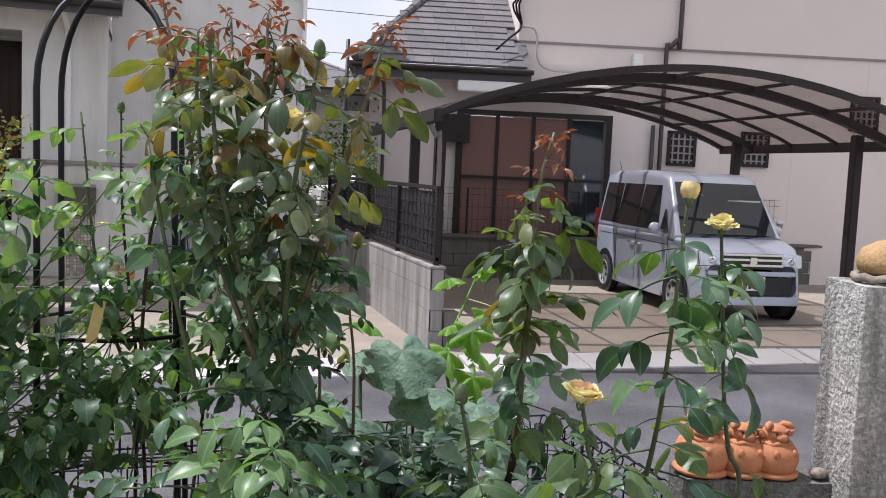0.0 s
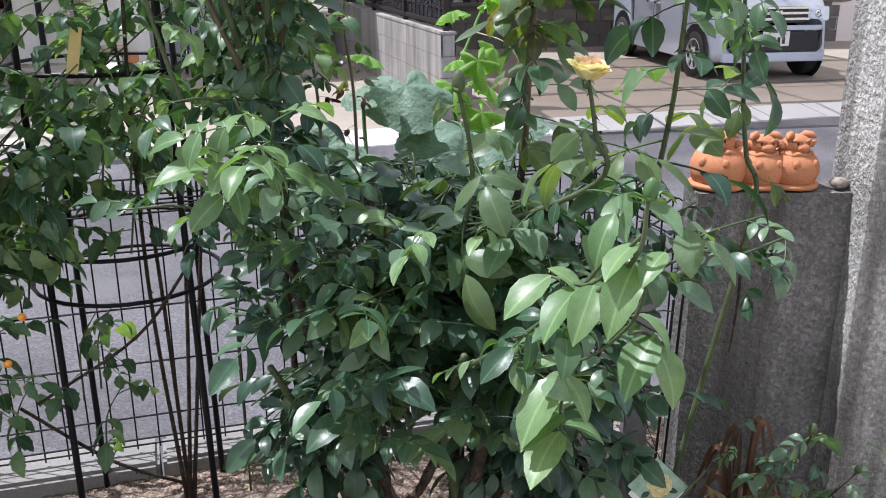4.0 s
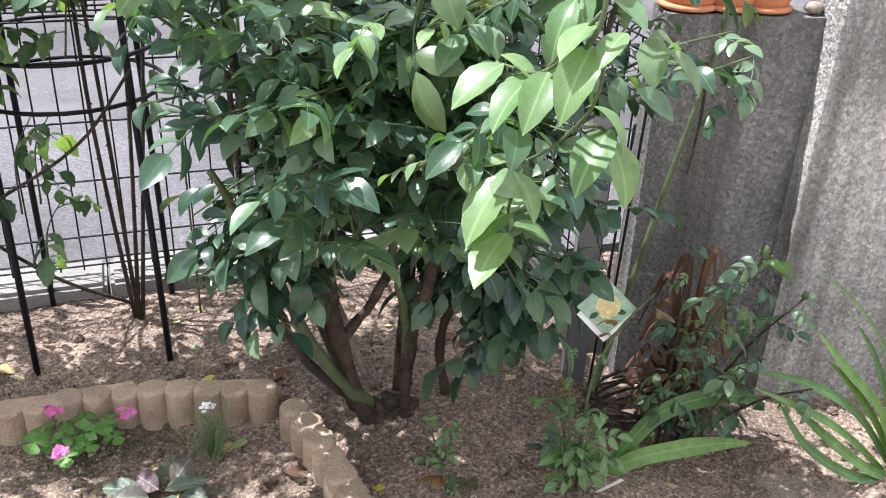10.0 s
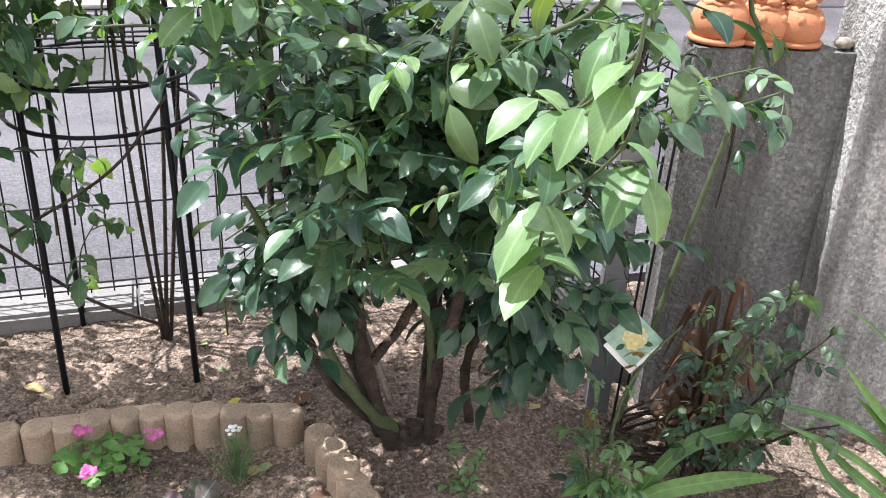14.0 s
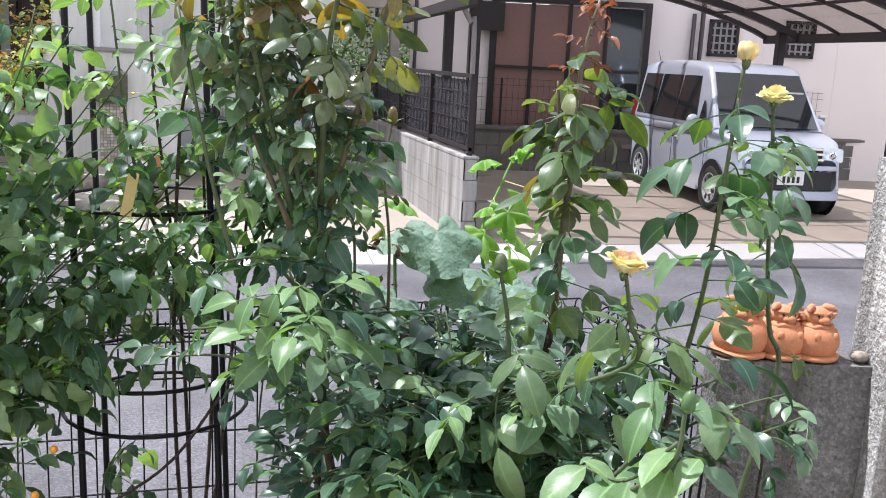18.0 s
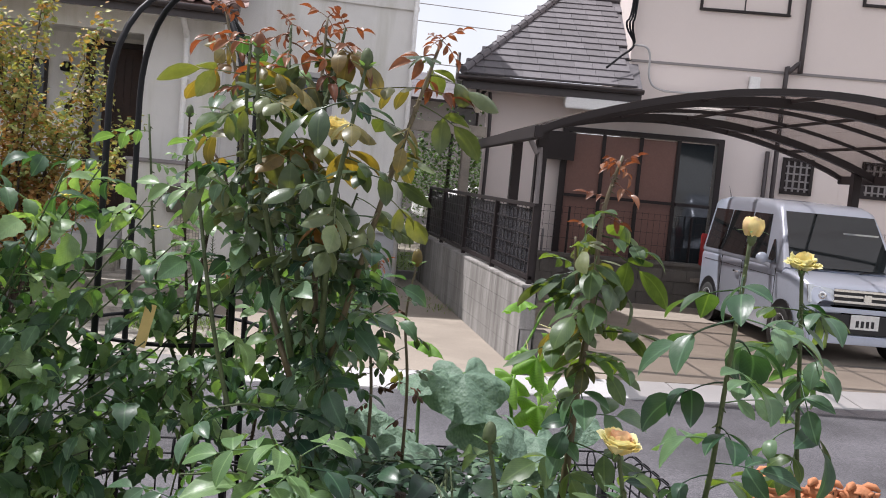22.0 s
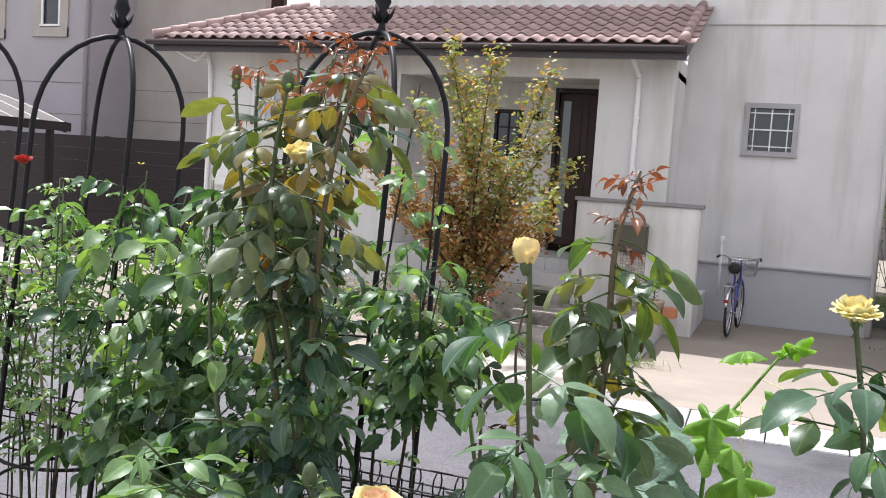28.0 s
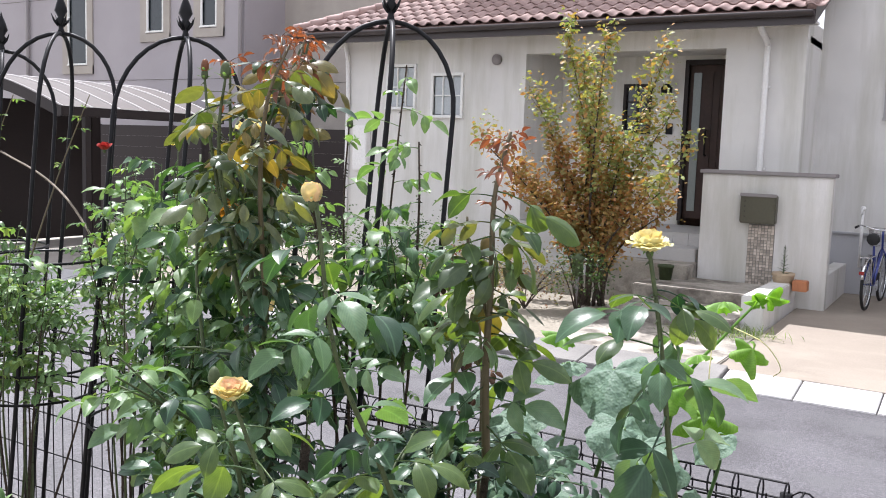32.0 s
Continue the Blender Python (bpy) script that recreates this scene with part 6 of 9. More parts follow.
def pig_pot(m, turn, s, label):
    t = thing("terracotta_pot", m.translation, label, "pot", "terracotta pots")
    m = m @ Matrix.Rotation(radians(turn), 4, "Z") @ Matrix.Scale(s, 4)
    body = Build().lathe([(0.054, 0.0), (0.068, 0.010), (0.077, 0.034), (0.076, 0.056), (0.066, 0.080), (0.048, 0.096), (0.040, 0.106), (0.034, 0.112)], (0, 0, 0.006), 22)
    place("body", body.mesh("body", TERRACOTTA, True), t, m=m)
    place("foot_ring", Build().lathe([(0.060, -0.001), (0.076, 0.0), (0.078, 0.010), (0.064, 0.014)], (0, -0.004, 0), 20).mesh("foot_ring", TERRACOTTA, True), t, m=m)
    place("head", Build().ball((0, -0.010, 0.122), 0.041, 16, 10, (1.05, 0.92, 0.72)).mesh("head", TERRACOTTA, True), t, m=m)
    place("snout", Build().ball((0, -0.045, 0.116), 0.015, 10, 7, (1.35, 0.8, 0.85)).mesh("snout", TERRACOTTA, True), t, m=m)
    for sx in (-1, 1):
        place("ear", Build().tube([(sx * 0.012, -0.004, 0.142), (sx * 0.024, -0.012, 0.151), (sx * 0.038, -0.022, 0.150), (sx * 0.048, -0.032, 0.142)], [0.007, 0.011, 0.010, 0.004], 8).mesh("ear", TERRACOTTA, True), t, m=m)
        place("cheek", Build().tube([(sx * 0.036, -0.006, 0.118), (sx * 0.052, -0.012, 0.122), (sx * 0.060, -0.018, 0.132)], [0.012, 0.010, 0.002], 7).mesh("cheek", TERRACOTTA, True), t, m=m)
        place("brow", Build().tube([(sx * 0.006, -0.042, 0.132), (sx * 0.018, -0.040, 0.138), (sx * 0.030, -0.030, 0.136)], 0.005, 6).mesh("brow", TERRACOTTA, True), t, m=m)
        place("eye", Build().ball((sx * 0.016, -0.038, 0.128), 0.0065, 8, 5).mesh("eye", CANE_BROWN, True), t, m=m)
        place("paw", Build().ball((sx * 0.030, -0.064, 0.072), 0.011, 8, 6, (1.0, 0.7, 1.3)).mesh("paw", TERRACOTTA, True), t, m=m)
    place("collar", Build().tube([(0.047 * math.cos(q * 0.3142), 0.047 * math.sin(q * 0.3142) - 0.004, 0.098 + 0.004 * math.sin(q * 1.9)) for q in range(21)], [0.006 + 0.0025 * (q % 2) for q in range(21)], 6, False).mesh("collar", TERRACOTTA, True), t, m=m)
    return t


POT = "orange terracotta pig-shaped pot standing on the gate wall"
for k, (x, tn) in enumerate(((0.062, -28), (0.160, 8), (0.243, 14))):
    pig_pot(GW @ Matrix.Translation((x, 0.062, 0.951)), tn, 0.90 if k == 0 else 0.84, POT)
stone = Build().ball((0, 0, 0.02), 0.02, 8, 6, (1.3, 1, 0.7))
solo("pebble", stone.mesh("pebble", GRIT, True), "small pale pebble on the gate wall", "stone").location = GW @ Vector((0.352, 0.03, 0.948))
# weathered ornament on the tall pier
orn = thing("clay_ornament", GW @ Vector((0.485, 0.02, 1.454)), "round clay ornament on a braided ring", "ornament")
om = GW @ Matrix.Translation((0.485, 0.02, 1.454))
place("body", Build().lathe([(0.05, 0.012), (0.075, 0.02), (0.082, 0.045), (0.070, 0.075), (0.035, 0.095), (0.002, 0.10)], (0, 0, 0.004), 18).mesh("body", rough_surface("clay_ochre", (0.47, 0.30, 0.15), 12, 120, 0.35, 0.9, 0.6, 0.004), True), orn, m=om)
place("braided_ring", Build().tube([(0.082 * math.cos(q * 0.3142), 0.082 * math.sin(q * 0.3142), 0.010 + 0.003 * math.sin(q * 3)) for q in range(21)], 0.010, 7, False).mesh("braided_ring", GRIT, True), orn, m=om)

# ---- leaves ----


def blade(length, width, fold=0.25, curl=0.25, teeth=0.0, n=7, wide_at=0.47, tip=1.0):
    """A leaf blade along +y, folded on its midrib and curled down to its tip: verts, faces, uv."""
    vs, fs, uv = [], [], []
    for k in range(n + 1):
        t = k / n
        s = t ** (math.log(0.5) / math.log(wide_at))
        w = width / 2 * max(0.0, math.sin(math.pi * s)) ** (0.84 * tip)
        if k in (0, n):
            w = 0.0004
        zt = 1 - (teeth * (k % 2))
        y = length * (math.sin(curl * t * 2.2) / (curl * 2.2)) if curl else length * t
        z = -length * (1 - math.cos(curl * t * 2.2)) / (curl * 2.2) if curl else 0
        for x, q in ((-1.0, -1), (-0.55, -1), (0, 0), (0.55, 1), (1.0, 1)):
            vs.append((x * w * zt, y, z + abs(x) ** 1.4 * w * fold - (0.25 * fold * w if abs(x) == 1 else 0)))
            uv.append((x * w / (width + 1e-6), t))
        if k:
            o = 5 * (k - 1)
            fs += [(o + i, o + i + 1, o + i + 6, o + i + 5) for i in range(4)]
    return vs, fs, uv


def compound(count, size, fold, curl, droop, teeth=0.0, seed=0, ratio=0.58):
    """A rose leaf: a stalk with a leaflet at its end and pairs along it, growing along +y."""
    rnd = random.Random(seed)
    b = Build()
    L = size * (0.55 + 0.42 * (count - 1) / 2)

    def stalk(t):
        return Vector((0, L * t, -droop * L * t * t))

    b.tube([stalk(q / 4) for q in range(5)], [0.0016, 0.0014, 0.0012, 0.0011, 0.0009], 4)
    pairs = (count - 1) // 2
    slots = [(1.0, 0)] + [(0.97 - 0.40 * (p + 0.62), sgn) for p in range(pairs) for sgn in (-1, 1)]
    for t, sgn in slots:
        s = size * (1.0 if sgn == 0 else 0.88 - 0.14 * (1 - t)) * rnd.uniform(0.9, 1.08)
        vs, fs, uv = blade(s, s * ratio, fold * rnd.uniform(0.6, 1.4), curl * rnd.uniform(0.5, 1.4), teeth, 9)
        m = Matrix.Translation(stalk(max(0.05, t))) @ Matrix.Rotation(-sgn * rnd.uniform(0.95, 1.25), 4, "Z") @ Matrix.Rotation(-droop * rnd.uniform(0.5, 1.5) * 0.8, 4, "X") @ Matrix.Rotation(rnd.uniform(-0.3, 0.3), 4, "Y")
        b.add([m @ Vector(v) for v in vs], fs, uv)
    return b


def leaf_set(tag, mat, kinds):
    return [compound(*k).mesh(tag, mat, True) for k in kinds]


ROSE_KINDS = [(5, 0.060, 0.38, 0.40, 0.22, 0.06, 1, 0.55), (5, 0.064, 0.30, 0.48, 0.34, 0.06, 2, 0.53), (3, 0.074, 0.34, 0.42, 0.26, 0.06, 3, 0.57), (5, 0.052, 0.48, 0.32, 0.12, 0.06, 4, 0.54), (3, 0.068, 0.40, 0.58, 0.40, 0.06, 5, 0.56), (5, 0.060, 0.26, 0.40, 0.30, 0.06, 6, 0.57), (3, 0.078, 0.28, 0.38, 0.18, 0.06, 23, 0.53)]
YOUNG_KINDS = [(5, 0.042, 0.75, 0.5, 0.3, 0.0, 7, 0.42), (3, 0.046, 0.8, 0.6, 0.5, 0.0, 8, 0.40), (5, 0.036, 0.9, 0.3, 0.1, 0.0, 9, 0.42)]
DROOP_KINDS = [(3, 0.072, -0.40, 0.55, 0.30, 0.04, 10, 0.52), (5, 0.060, -0.45, 0.50, 0.40, 0.04, 11, 0.50), (3, 0.076, -0.30, 0.45, 0.10, 0.04, 12, 0.53), (5, 0.062, -0.50, 0.45, 0.10, 0.04, 22, 0.50), (3, 0.074, -0.55, 0.65, 0.50, 0.04, 24, 0.54)]
TOMATO_KINDS = [(5, 0.070, 0.40, 0.50, 0.40, 0.18, 13, 0.60), (3, 0.080, 0.35, 0.60, 0.55, 0.18, 14, 0.62), (5, 0.062, 0.45, 0.45, 0.35, 0.18, 15, 0.58), (5, 0.074, 0.35, 0.65, 0.60, 0.18, 16, 0.60)]
SMALL_KINDS = [(5, 0.034, 0.3, 0.3, 0.2, 0.05, 17), (7, 0.030, 0.25, 0.35, 0.3, 0.05, 18), (5, 0.038, 0.3, 0.4, 0.3, 0.05, 19)]
L_ROSE = leaf_set("rose_leaf", ROSE_LEAF, ROSE_KINDS)
L_LIGHT = leaf_set("light_leaf", LIGHT_LEAF, ROSE_KINDS)
L_MID = leaf_set("rose_mid_leaf", MID_LEAF, ROSE_KINDS)
L_BRONZE = leaf_set("bronze_leaf", BRONZE_LEAF, DROOP_KINDS)
L_OLIVE = leaf_set("olive_leaf", OLIVE_LEAF, DROOP_KINDS + ROSE_KINDS[:3])
L_GREY = leaf_set("grey_leaf", GREY_LEAF, DROOP_KINDS)
L_RED = leaf_set("red_leaf", RED_LEAF, YOUNG_KINDS)
L_DRY = leaf_set("dry_leaf", DRY_LEAF, DROOP_KINDS)
L_TOMATO = leaf_set("tomato_leaf", TOMATO_LEAF, TOMATO_KINDS)
L_SMALL = leaf_set("small_leaf", LIGHT_LEAF, SMALL_KINDS)
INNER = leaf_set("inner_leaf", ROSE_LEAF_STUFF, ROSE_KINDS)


def aim(p, out, roll=0.0):
    """A pose at p whose +y points along out, with +z as far up as it can."""
    y = Vector(out).normalized()
    up = Vector((0, 0, 1)) if abs(y.z) < 0.97 else Vector((1, 0, 0))
    x = y.cross(up).normalized()
    z = x.cross(y)
    m = Matrix((x, y, z)).transposed().to_4x4()
    return Matrix.Translation(p) @ m @ Matrix.Rotation(roll, 4, "Y")


class Plant:
    """A plant: canes with leaves; the first leaves are parts of their own, those past the limit join the inner foliage."""

    def __init__(self, name, at, label, category, seed, limit=290, group=""):
        self.ob = thing(name, at, label, category, group)
        self.rnd = random.Random(seed)
        self.left, self.rest, self.count = limit, Build(), 0

    def cane(self, pts, r0, r1, mat=None, thorns=0, sides=7):
        line = bend(pts, 6)
        n = len(line)
        rad = [r0 + (r1 - r0) * k / (n - 1) for k in range(n)]
        if r0 > 0.0105:
            line = [p + Vector((self.rnd.uniform(-1, 1), self.rnd.uniform(-1, 1), 0)) * r0 * 0.28 for p in line]
            rad = [r * self.rnd.uniform(0.82, 1.25) for r in rad]
        b = Build().tube(line, rad, sides)
        for k in range(thorns):
            i = self.rnd.randrange(1, n - 1)
            d = Vector((self.rnd.uniform(-1, 1), self.rnd.uniform(-1, 1), self.rnd.uniform(-0.3, 0.1))).normalized()
            p = line[i].lerp(line[i + 1], self.rnd.random())
            rr = r0 + (r1 - r0) * i / (n - 1)
            b.tube([p + d * rr * 0.7, p + d * (rr + 0.007) - Vector((0, 0, 0.003))], [0.0024, 0.0003], 4)
        place("cane", b.mesh("cane", mat or CANE, True), self.ob)
        return line

    def leaf(self, p, out, kinds, scale=1.0, name="leaf", roll=None, part=True):
        k = self.rnd.randrange(len(kinds))
        m = aim(p, out, self.rnd.uniform(-0.75, 0.75) if roll is None else roll) @ Matrix.Scale(scale, 4)
        if part and self.left > 0:
            self.left -= 1
            place(name, kinds[k], self.ob, m=m)
        else:
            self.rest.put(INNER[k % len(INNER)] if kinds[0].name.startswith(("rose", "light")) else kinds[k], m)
            self.count += 1

    def dress(self, line, every, kinds, t0=0.2, t1=1.0, lift=0.25, scale=1.0, spin=None, part=True, toward=None):
        """Leaves in a spiral up a line, from part t0 to t1 of it."""
        lens = [0.0]
        for a, b in zip(line, line[1:]):
            lens.append(lens[-1] + (b - a).length)
        total, s = lens[-1], 0.0
        w = self.rnd.uniform(0, 6.28) if spin is None else spin
        s = total * t0
        while s < total * t1:
            i = max(k for k in range(len(line)) if lens[k] <= s + 1e-9)
            i = min(i, len(line) - 2)
            p = line[i].lerp(line[i + 1], (s - lens[i]) / max(1e-6, lens[i + 1] - lens[i]))
            out = Vector((math.cos(w), math.sin(w), lift + self.rnd.uniform(-0.38, 0.38)))
            if toward is not None:
                out = out + Vector(toward) * 0.7
            ks = kinds(s / total) if callable(kinds) else kinds
            self.leaf(p, out, ks, scale * self.rnd.uniform(0.68, 1.25), part=part)
            w += 2.4 + self.rnd.uniform(-0.8, 0.8)
            s += every * self.rnd.uniform(0.45, 1.55)

    def finish(self, mat=None, label="inner leaves in a darker, shaded green"):
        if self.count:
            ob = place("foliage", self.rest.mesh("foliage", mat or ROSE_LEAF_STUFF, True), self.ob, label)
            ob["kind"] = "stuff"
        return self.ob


def petal(size, broad, bulge, flare, wave, rnd):
    """A rounded, cupped petal along +y; +z is its inner side."""
    vs, fs, uv = [], [], []
    nu, nv = 6, 6
    ph = rnd.uniform(0, 6.28)
    for j in range(nv + 1):
        v = j / nv
        for i in range(nu + 1):
            u = 2 * i / nu - 1
            wide = broad * size * min(1.0, (0.06 + 1.5 * v) ** 0.7) * 0.5
            y = size * v * (1 - 0.20 * u * u * v + 0.05 * wave * math.sin(5 * u + ph) * v)
            z = -bulge * size * 0.5 * v * (1 - v) + 0.30 * size * u * u * (1 - 0.6 * v) - flare * size * max(0.0, v - 0.55) ** 2 * 2.4
            z += 0.05 * wave * size * v * v * math.sin(6 * u + 2 * ph)
            vs.append((u * wide, y, z))
            uv.append((0.3 + 0.1 * u, v))
    for j in range(nv):
        for i in range(nu):
            o = j * (nu + 1) + i
            fs.append((o, o + 1, o + nu + 2, o + nu + 1))
    return vs, fs, uv


def rose_bloom(parent, at, size, openness, mats, tilt=(0, 0), seed=1, name="flower", heart=None):
    """Petals in rings round a core, over a green cup."""
    rnd = random.Random(seed)
    m0 = Matrix.Translation(at) @ Matrix.Rotation(tilt[0], 4, "X") @ Matrix.Rotation(tilt[1], 4, "Y")
    fl = place(name, Build().lathe([(0.003, -0.014), (0.006, -0.008), (0.007, 0.0), (0.004, 0.004)], (0, 0, 0), 10).mesh("flower_cup", CANE, True), parent, "yellow rose flower", m0)
    for r in range(5):
        cnt = 3 + r if openness < 0.3 else 4 + r
        for k in range(cnt):
            w = 2 * math.pi * k / cnt + r * 0.9 + rnd.uniform(-0.25, 0.25)
            lean = 0.04 + (0.06 + 0.30 * r) * openness + rnd.uniform(-0.05, 0.10)
            ln = size * (0.98 - 0.02 * r) * rnd.uniform(0.84, 1.08)
            vs, fs, uv = petal(ln, (0.80 if openness > 0.15 else 0.62) + 0.05 * r, 0.9, (0.15 if openness > 0.2 else -0.32 if openness > 0.1 else -0.55) + 0.8 * openness * r / 4, 0.5 + openness, rnd)
            m = Matrix.Rotation(w, 4, "Z") @ Matrix.Translation((0, 0.0015 + 0.0022 * r, 0)) @ Matrix.Rotation(math.pi / 2 - lean, 4, "X")
            mat = heart if heart is not None and r < 2 else mats[(k + r) % len(mats)]
            ob = new("petal", mesh_of("petal", [m @ Vector(v) for v in vs], fs, mat, True, uv))
            ob.parent = fl
    for k in range(5):
        w = 2 * math.pi * k / 5
        vs, fs, uv = blade(size * (0.45 if openness > 0.15 else 0.95), size * 0.18, 0.4, 0.6, 0.0, 5)
        m = Matrix.Rotation(w, 4, "Z") @ Matrix.Rotation(0.25 if openness > 0.4 else 0.9, 4, "X")
        ob = new("sepal", mesh_of("sepal", [m @ Vector(v) for v in vs], fs, LIGHT_LEAF, True, uv))
        ob.parent = fl
    return fl


def bud(parent, at, size, mat, tilt=(0, 0)):
    m = Matrix.Translation(at) @ Matrix.Rotation(tilt[0], 4, "X") @ Matrix.Rotation(tilt[1], 4, "Y")
    s = size
    ob = place("bud", Build().lathe([(s * 0.10, 0), (s * 0.26, s * 0.12), (s * 0.31, s * 0.32), (s * 0.29, s * 0.60), (s * 0.22, s * 0.84), (s * 0.10, s * 0.97), (s * 0.01, s)], (0, 0, 0), 10).mesh("bud", mat, True), parent, "", m)
    for k in range(5):
        w = 2 * math.pi * k / 5
        vs, fs, uv = blade(s * 0.62, s * 0.22, 0.3, 0.25, 0.0, 4)
        mm = Matrix.Rotation(w, 4, "Z") @ Matrix.Translation((0, s * 0.16, s * 0.06)) @ Matrix.Rotation(0.75, 4, "X")
        o = new("sepal", mesh_of("sepal", [mm @ Vector(v) for v in vs], fs, LIGHT_LEAF, True, uv))
        o.parent = ob
    return ob

# ---- the big yellow rose ----
rose = Plant("rose_bush", (0.62, 1.80, 0), "tall yellow rose bush with glossy dark leaves and reddish young shoots", "rose bush", 3, 440)
# old woody canes from the stool
OLD = [(0.019, CANE_BROWN, ((0.55, 1.78, -0.02), (0.46, 1.745, 0.27), (0.43, 1.72, 0.50), (0.42, 1.70, 0.80), (0.42, 1.70, 1.10))),
       (0.0165, CANE_BROWN, ((0.615, 1.77, -0.02), (0.62, 1.74, 0.26), (0.66, 1.72, 0.45), (0.62, 1.62, 0.75), (0.52, 1.50, 1.02))),
       (0.014, CANE, ((0.54, 1.77, 0.08), (0.45, 1.73, 0.20), (0.355, 1.72, 0.40), (0.28, 1.68, 0.60), (0.20, 1.55, 0.80))),
       (0.012, CANE_BROWN, ((0.56, 1.79, 0.03), (0.40, 1.76, 0.22), (0.336, 1.74, 0.37), (0.28, 1.80, 0.60), (0.26, 1.78, 0.90))),
       (0.0115, CANE_BROWN, ((0.755, 1.83, -0.02), (0.71, 1.78, 0.25), (0.78, 1.66, 0.50), (0.86, 1.50, 0.85), (0.87, 1.44, 1.07))),
       (0.012, CANE_BROWN, ((0.46, 1.735, 0.30), (0.53, 1.74, 0.38), (0.59, 1.78, 0.50), (0.58, 1.90, 0.75), (0.50, 2.00, 1.00))),
       (0.011, CANE, ((0.62, 1.75, 0.18), (0.60, 1.73, 0.36), (0.563, 1.70, 0.52), (0.50, 1.45, 0.75), (0.46, 1.25, 0.92))),
       (0.010, CANE_BROWN, ((0.66, 1.87, -0.02), (0.68, 1.92, 0.40), (0.72, 2.00, 0.70), (0.70, 2.05, 0.95)))]
for r, mat, pts in OLD:
    rose.cane(pts, r, r * 0.45, mat, 34, 9)
# the knotty stool
for k, (x, y, r) in enumerate(((0.585, 1.785, 0.042), (0.56, 1.77, 0.030), (0.62, 1.765, 0.028))):
    rose.cane([(x, y, -0.03), (x - 0.004, y, 0.03), (x + 0.006 * k, y, 0.085)], r, r * 0.55, CANE_BROWN, 8, 11)
rose.cane([(0.54, 1.83, 0.12), (0.48, 1.84, 0.32), (0.40, 1.90, 0.50)], 0.008, 0.006, GRIT, 6)


def upper(t):
    """Leaf kinds by height on a tall shoot: dark below, grey and bronze above, red at the tip."""
    if t < 0.40:
        return L_ROSE[:4] + L_GREY
    if t < 0.66:
        return L_GREY + L_OLIVE[:5]
    if t < 0.90:
        return L_GREY + L_BRONZE + L_BRONZE[:2]
    return L_RED + L_BRONZE[:2]


BIG = [L_ROSE[2], L_ROSE[4], L_MID[2], L_ROSE[6], L_OLIVE[0], L_OLIVE[2], L_OLIVE[7], L_MID[0]]
# named tall shoots
SHOTS = [((0.87, 1.44, 1.07), (0.85, 1.36, 1.25), (0.82, 1.29, 1.42), (0.81, 1.25, 1.655)), ((0.52, 1.50, 1.02), (0.69, 1.30, 1.16), (0.67, 1.27, 1.25), (0.645, 1.252, 1.335)),
         ((0.50, 1.45, 0.98), (0.52, 1.40, 1.13), (0.51, 1.38, 1.22), (0.488, 1.368, 1.305))]
for pts in SHOTS:
    line = rose.cane(pts, 0.0052, 0.0030, CANE, 12)
    rose.dress(line, 0.034, BIG, 0.0, 0.80, -0.05, 1.20)
    rose.dress(line, 0.026, BIG[2:], 0.80, 0.94, 0.1, 0.8)
rose_bloom(rose.ob, (0.808, 1.244, 1.652), 0.028, 0.105, [PETAL, PETAL_PEACH], (0.05, 0.0), 2, heart=PETAL_PEACH)
rose_bloom(rose.ob, (0.644, 1.252, 1.330), 0.034, 0.42, [PETAL_PALE, PETAL, PETAL_PALE], (0.15, 0.1), 3, heart=PETAL_BLUSH)
bud(rose.ob, (0.488, 1.368, 1.30), 0.036, CANE)
# right-hand shoot with the open pale bloom rises from its own stool by the fence
rose_b = Plant("rose_bush", (1.25, 1.80, 0), "slender rose shoot bearing one open pale yellow bloom", "rose bush", 8, 120)
line = rose_b.cane([(1.10, 1.74, -0.05), (1.20, 1.72, 0.5), (1.29, 1.71, 0.96), (1.25, 1.70, 1.08), (1.22, 1.69, 1.21), (1.19, 1.68, 1.44), (1.168, 1.669, 1.575)], 0.0075, 0.0036, CANE, 20)
rose_b.dress(line, 0.030, BIG, 0.80, 0.965, -0.1, 1.22)
rose_b.dress(line, 0.075, BIG, 0.66, 0.80, -0.05, 1.05)
for k in range(4):
    w = k * 2.4
    rose_b.leaf(Vector((1.176, 1.672, 1.49 + 0.008 * k)), (math.cos(w), math.sin(w), 0.05), BIG, 0.95)
rose_bloom(rose_b.ob, (1.168, 1.669, 1.578), 0.036, 0.60, [PETAL_PALE], (0.1, 0.0), 5, heart=PETAL)
tall = Plant("rose_bush", (0.36, 1.86, 0), "tall rose shoots with drooping bronze leaves and small red tips", "rose bush", 4, 420)
tall.cane([(0.53, 1.83, -0.02), (0.40, 1.83, 0.4), (0.29, 1.78, 0.8), (0.25, 1.75, 1.2)], 0.013, 0.008, CANE_BROWN, 20, 9)
tall.cane([(0.62, 1.85, -0.02), (0.66, 1.88, 0.5), (0.76, 1.85, 0.9), (0.79, 1.84, 1.08)], 0.011, 0.008, CANE_BROWN, 20, 9)
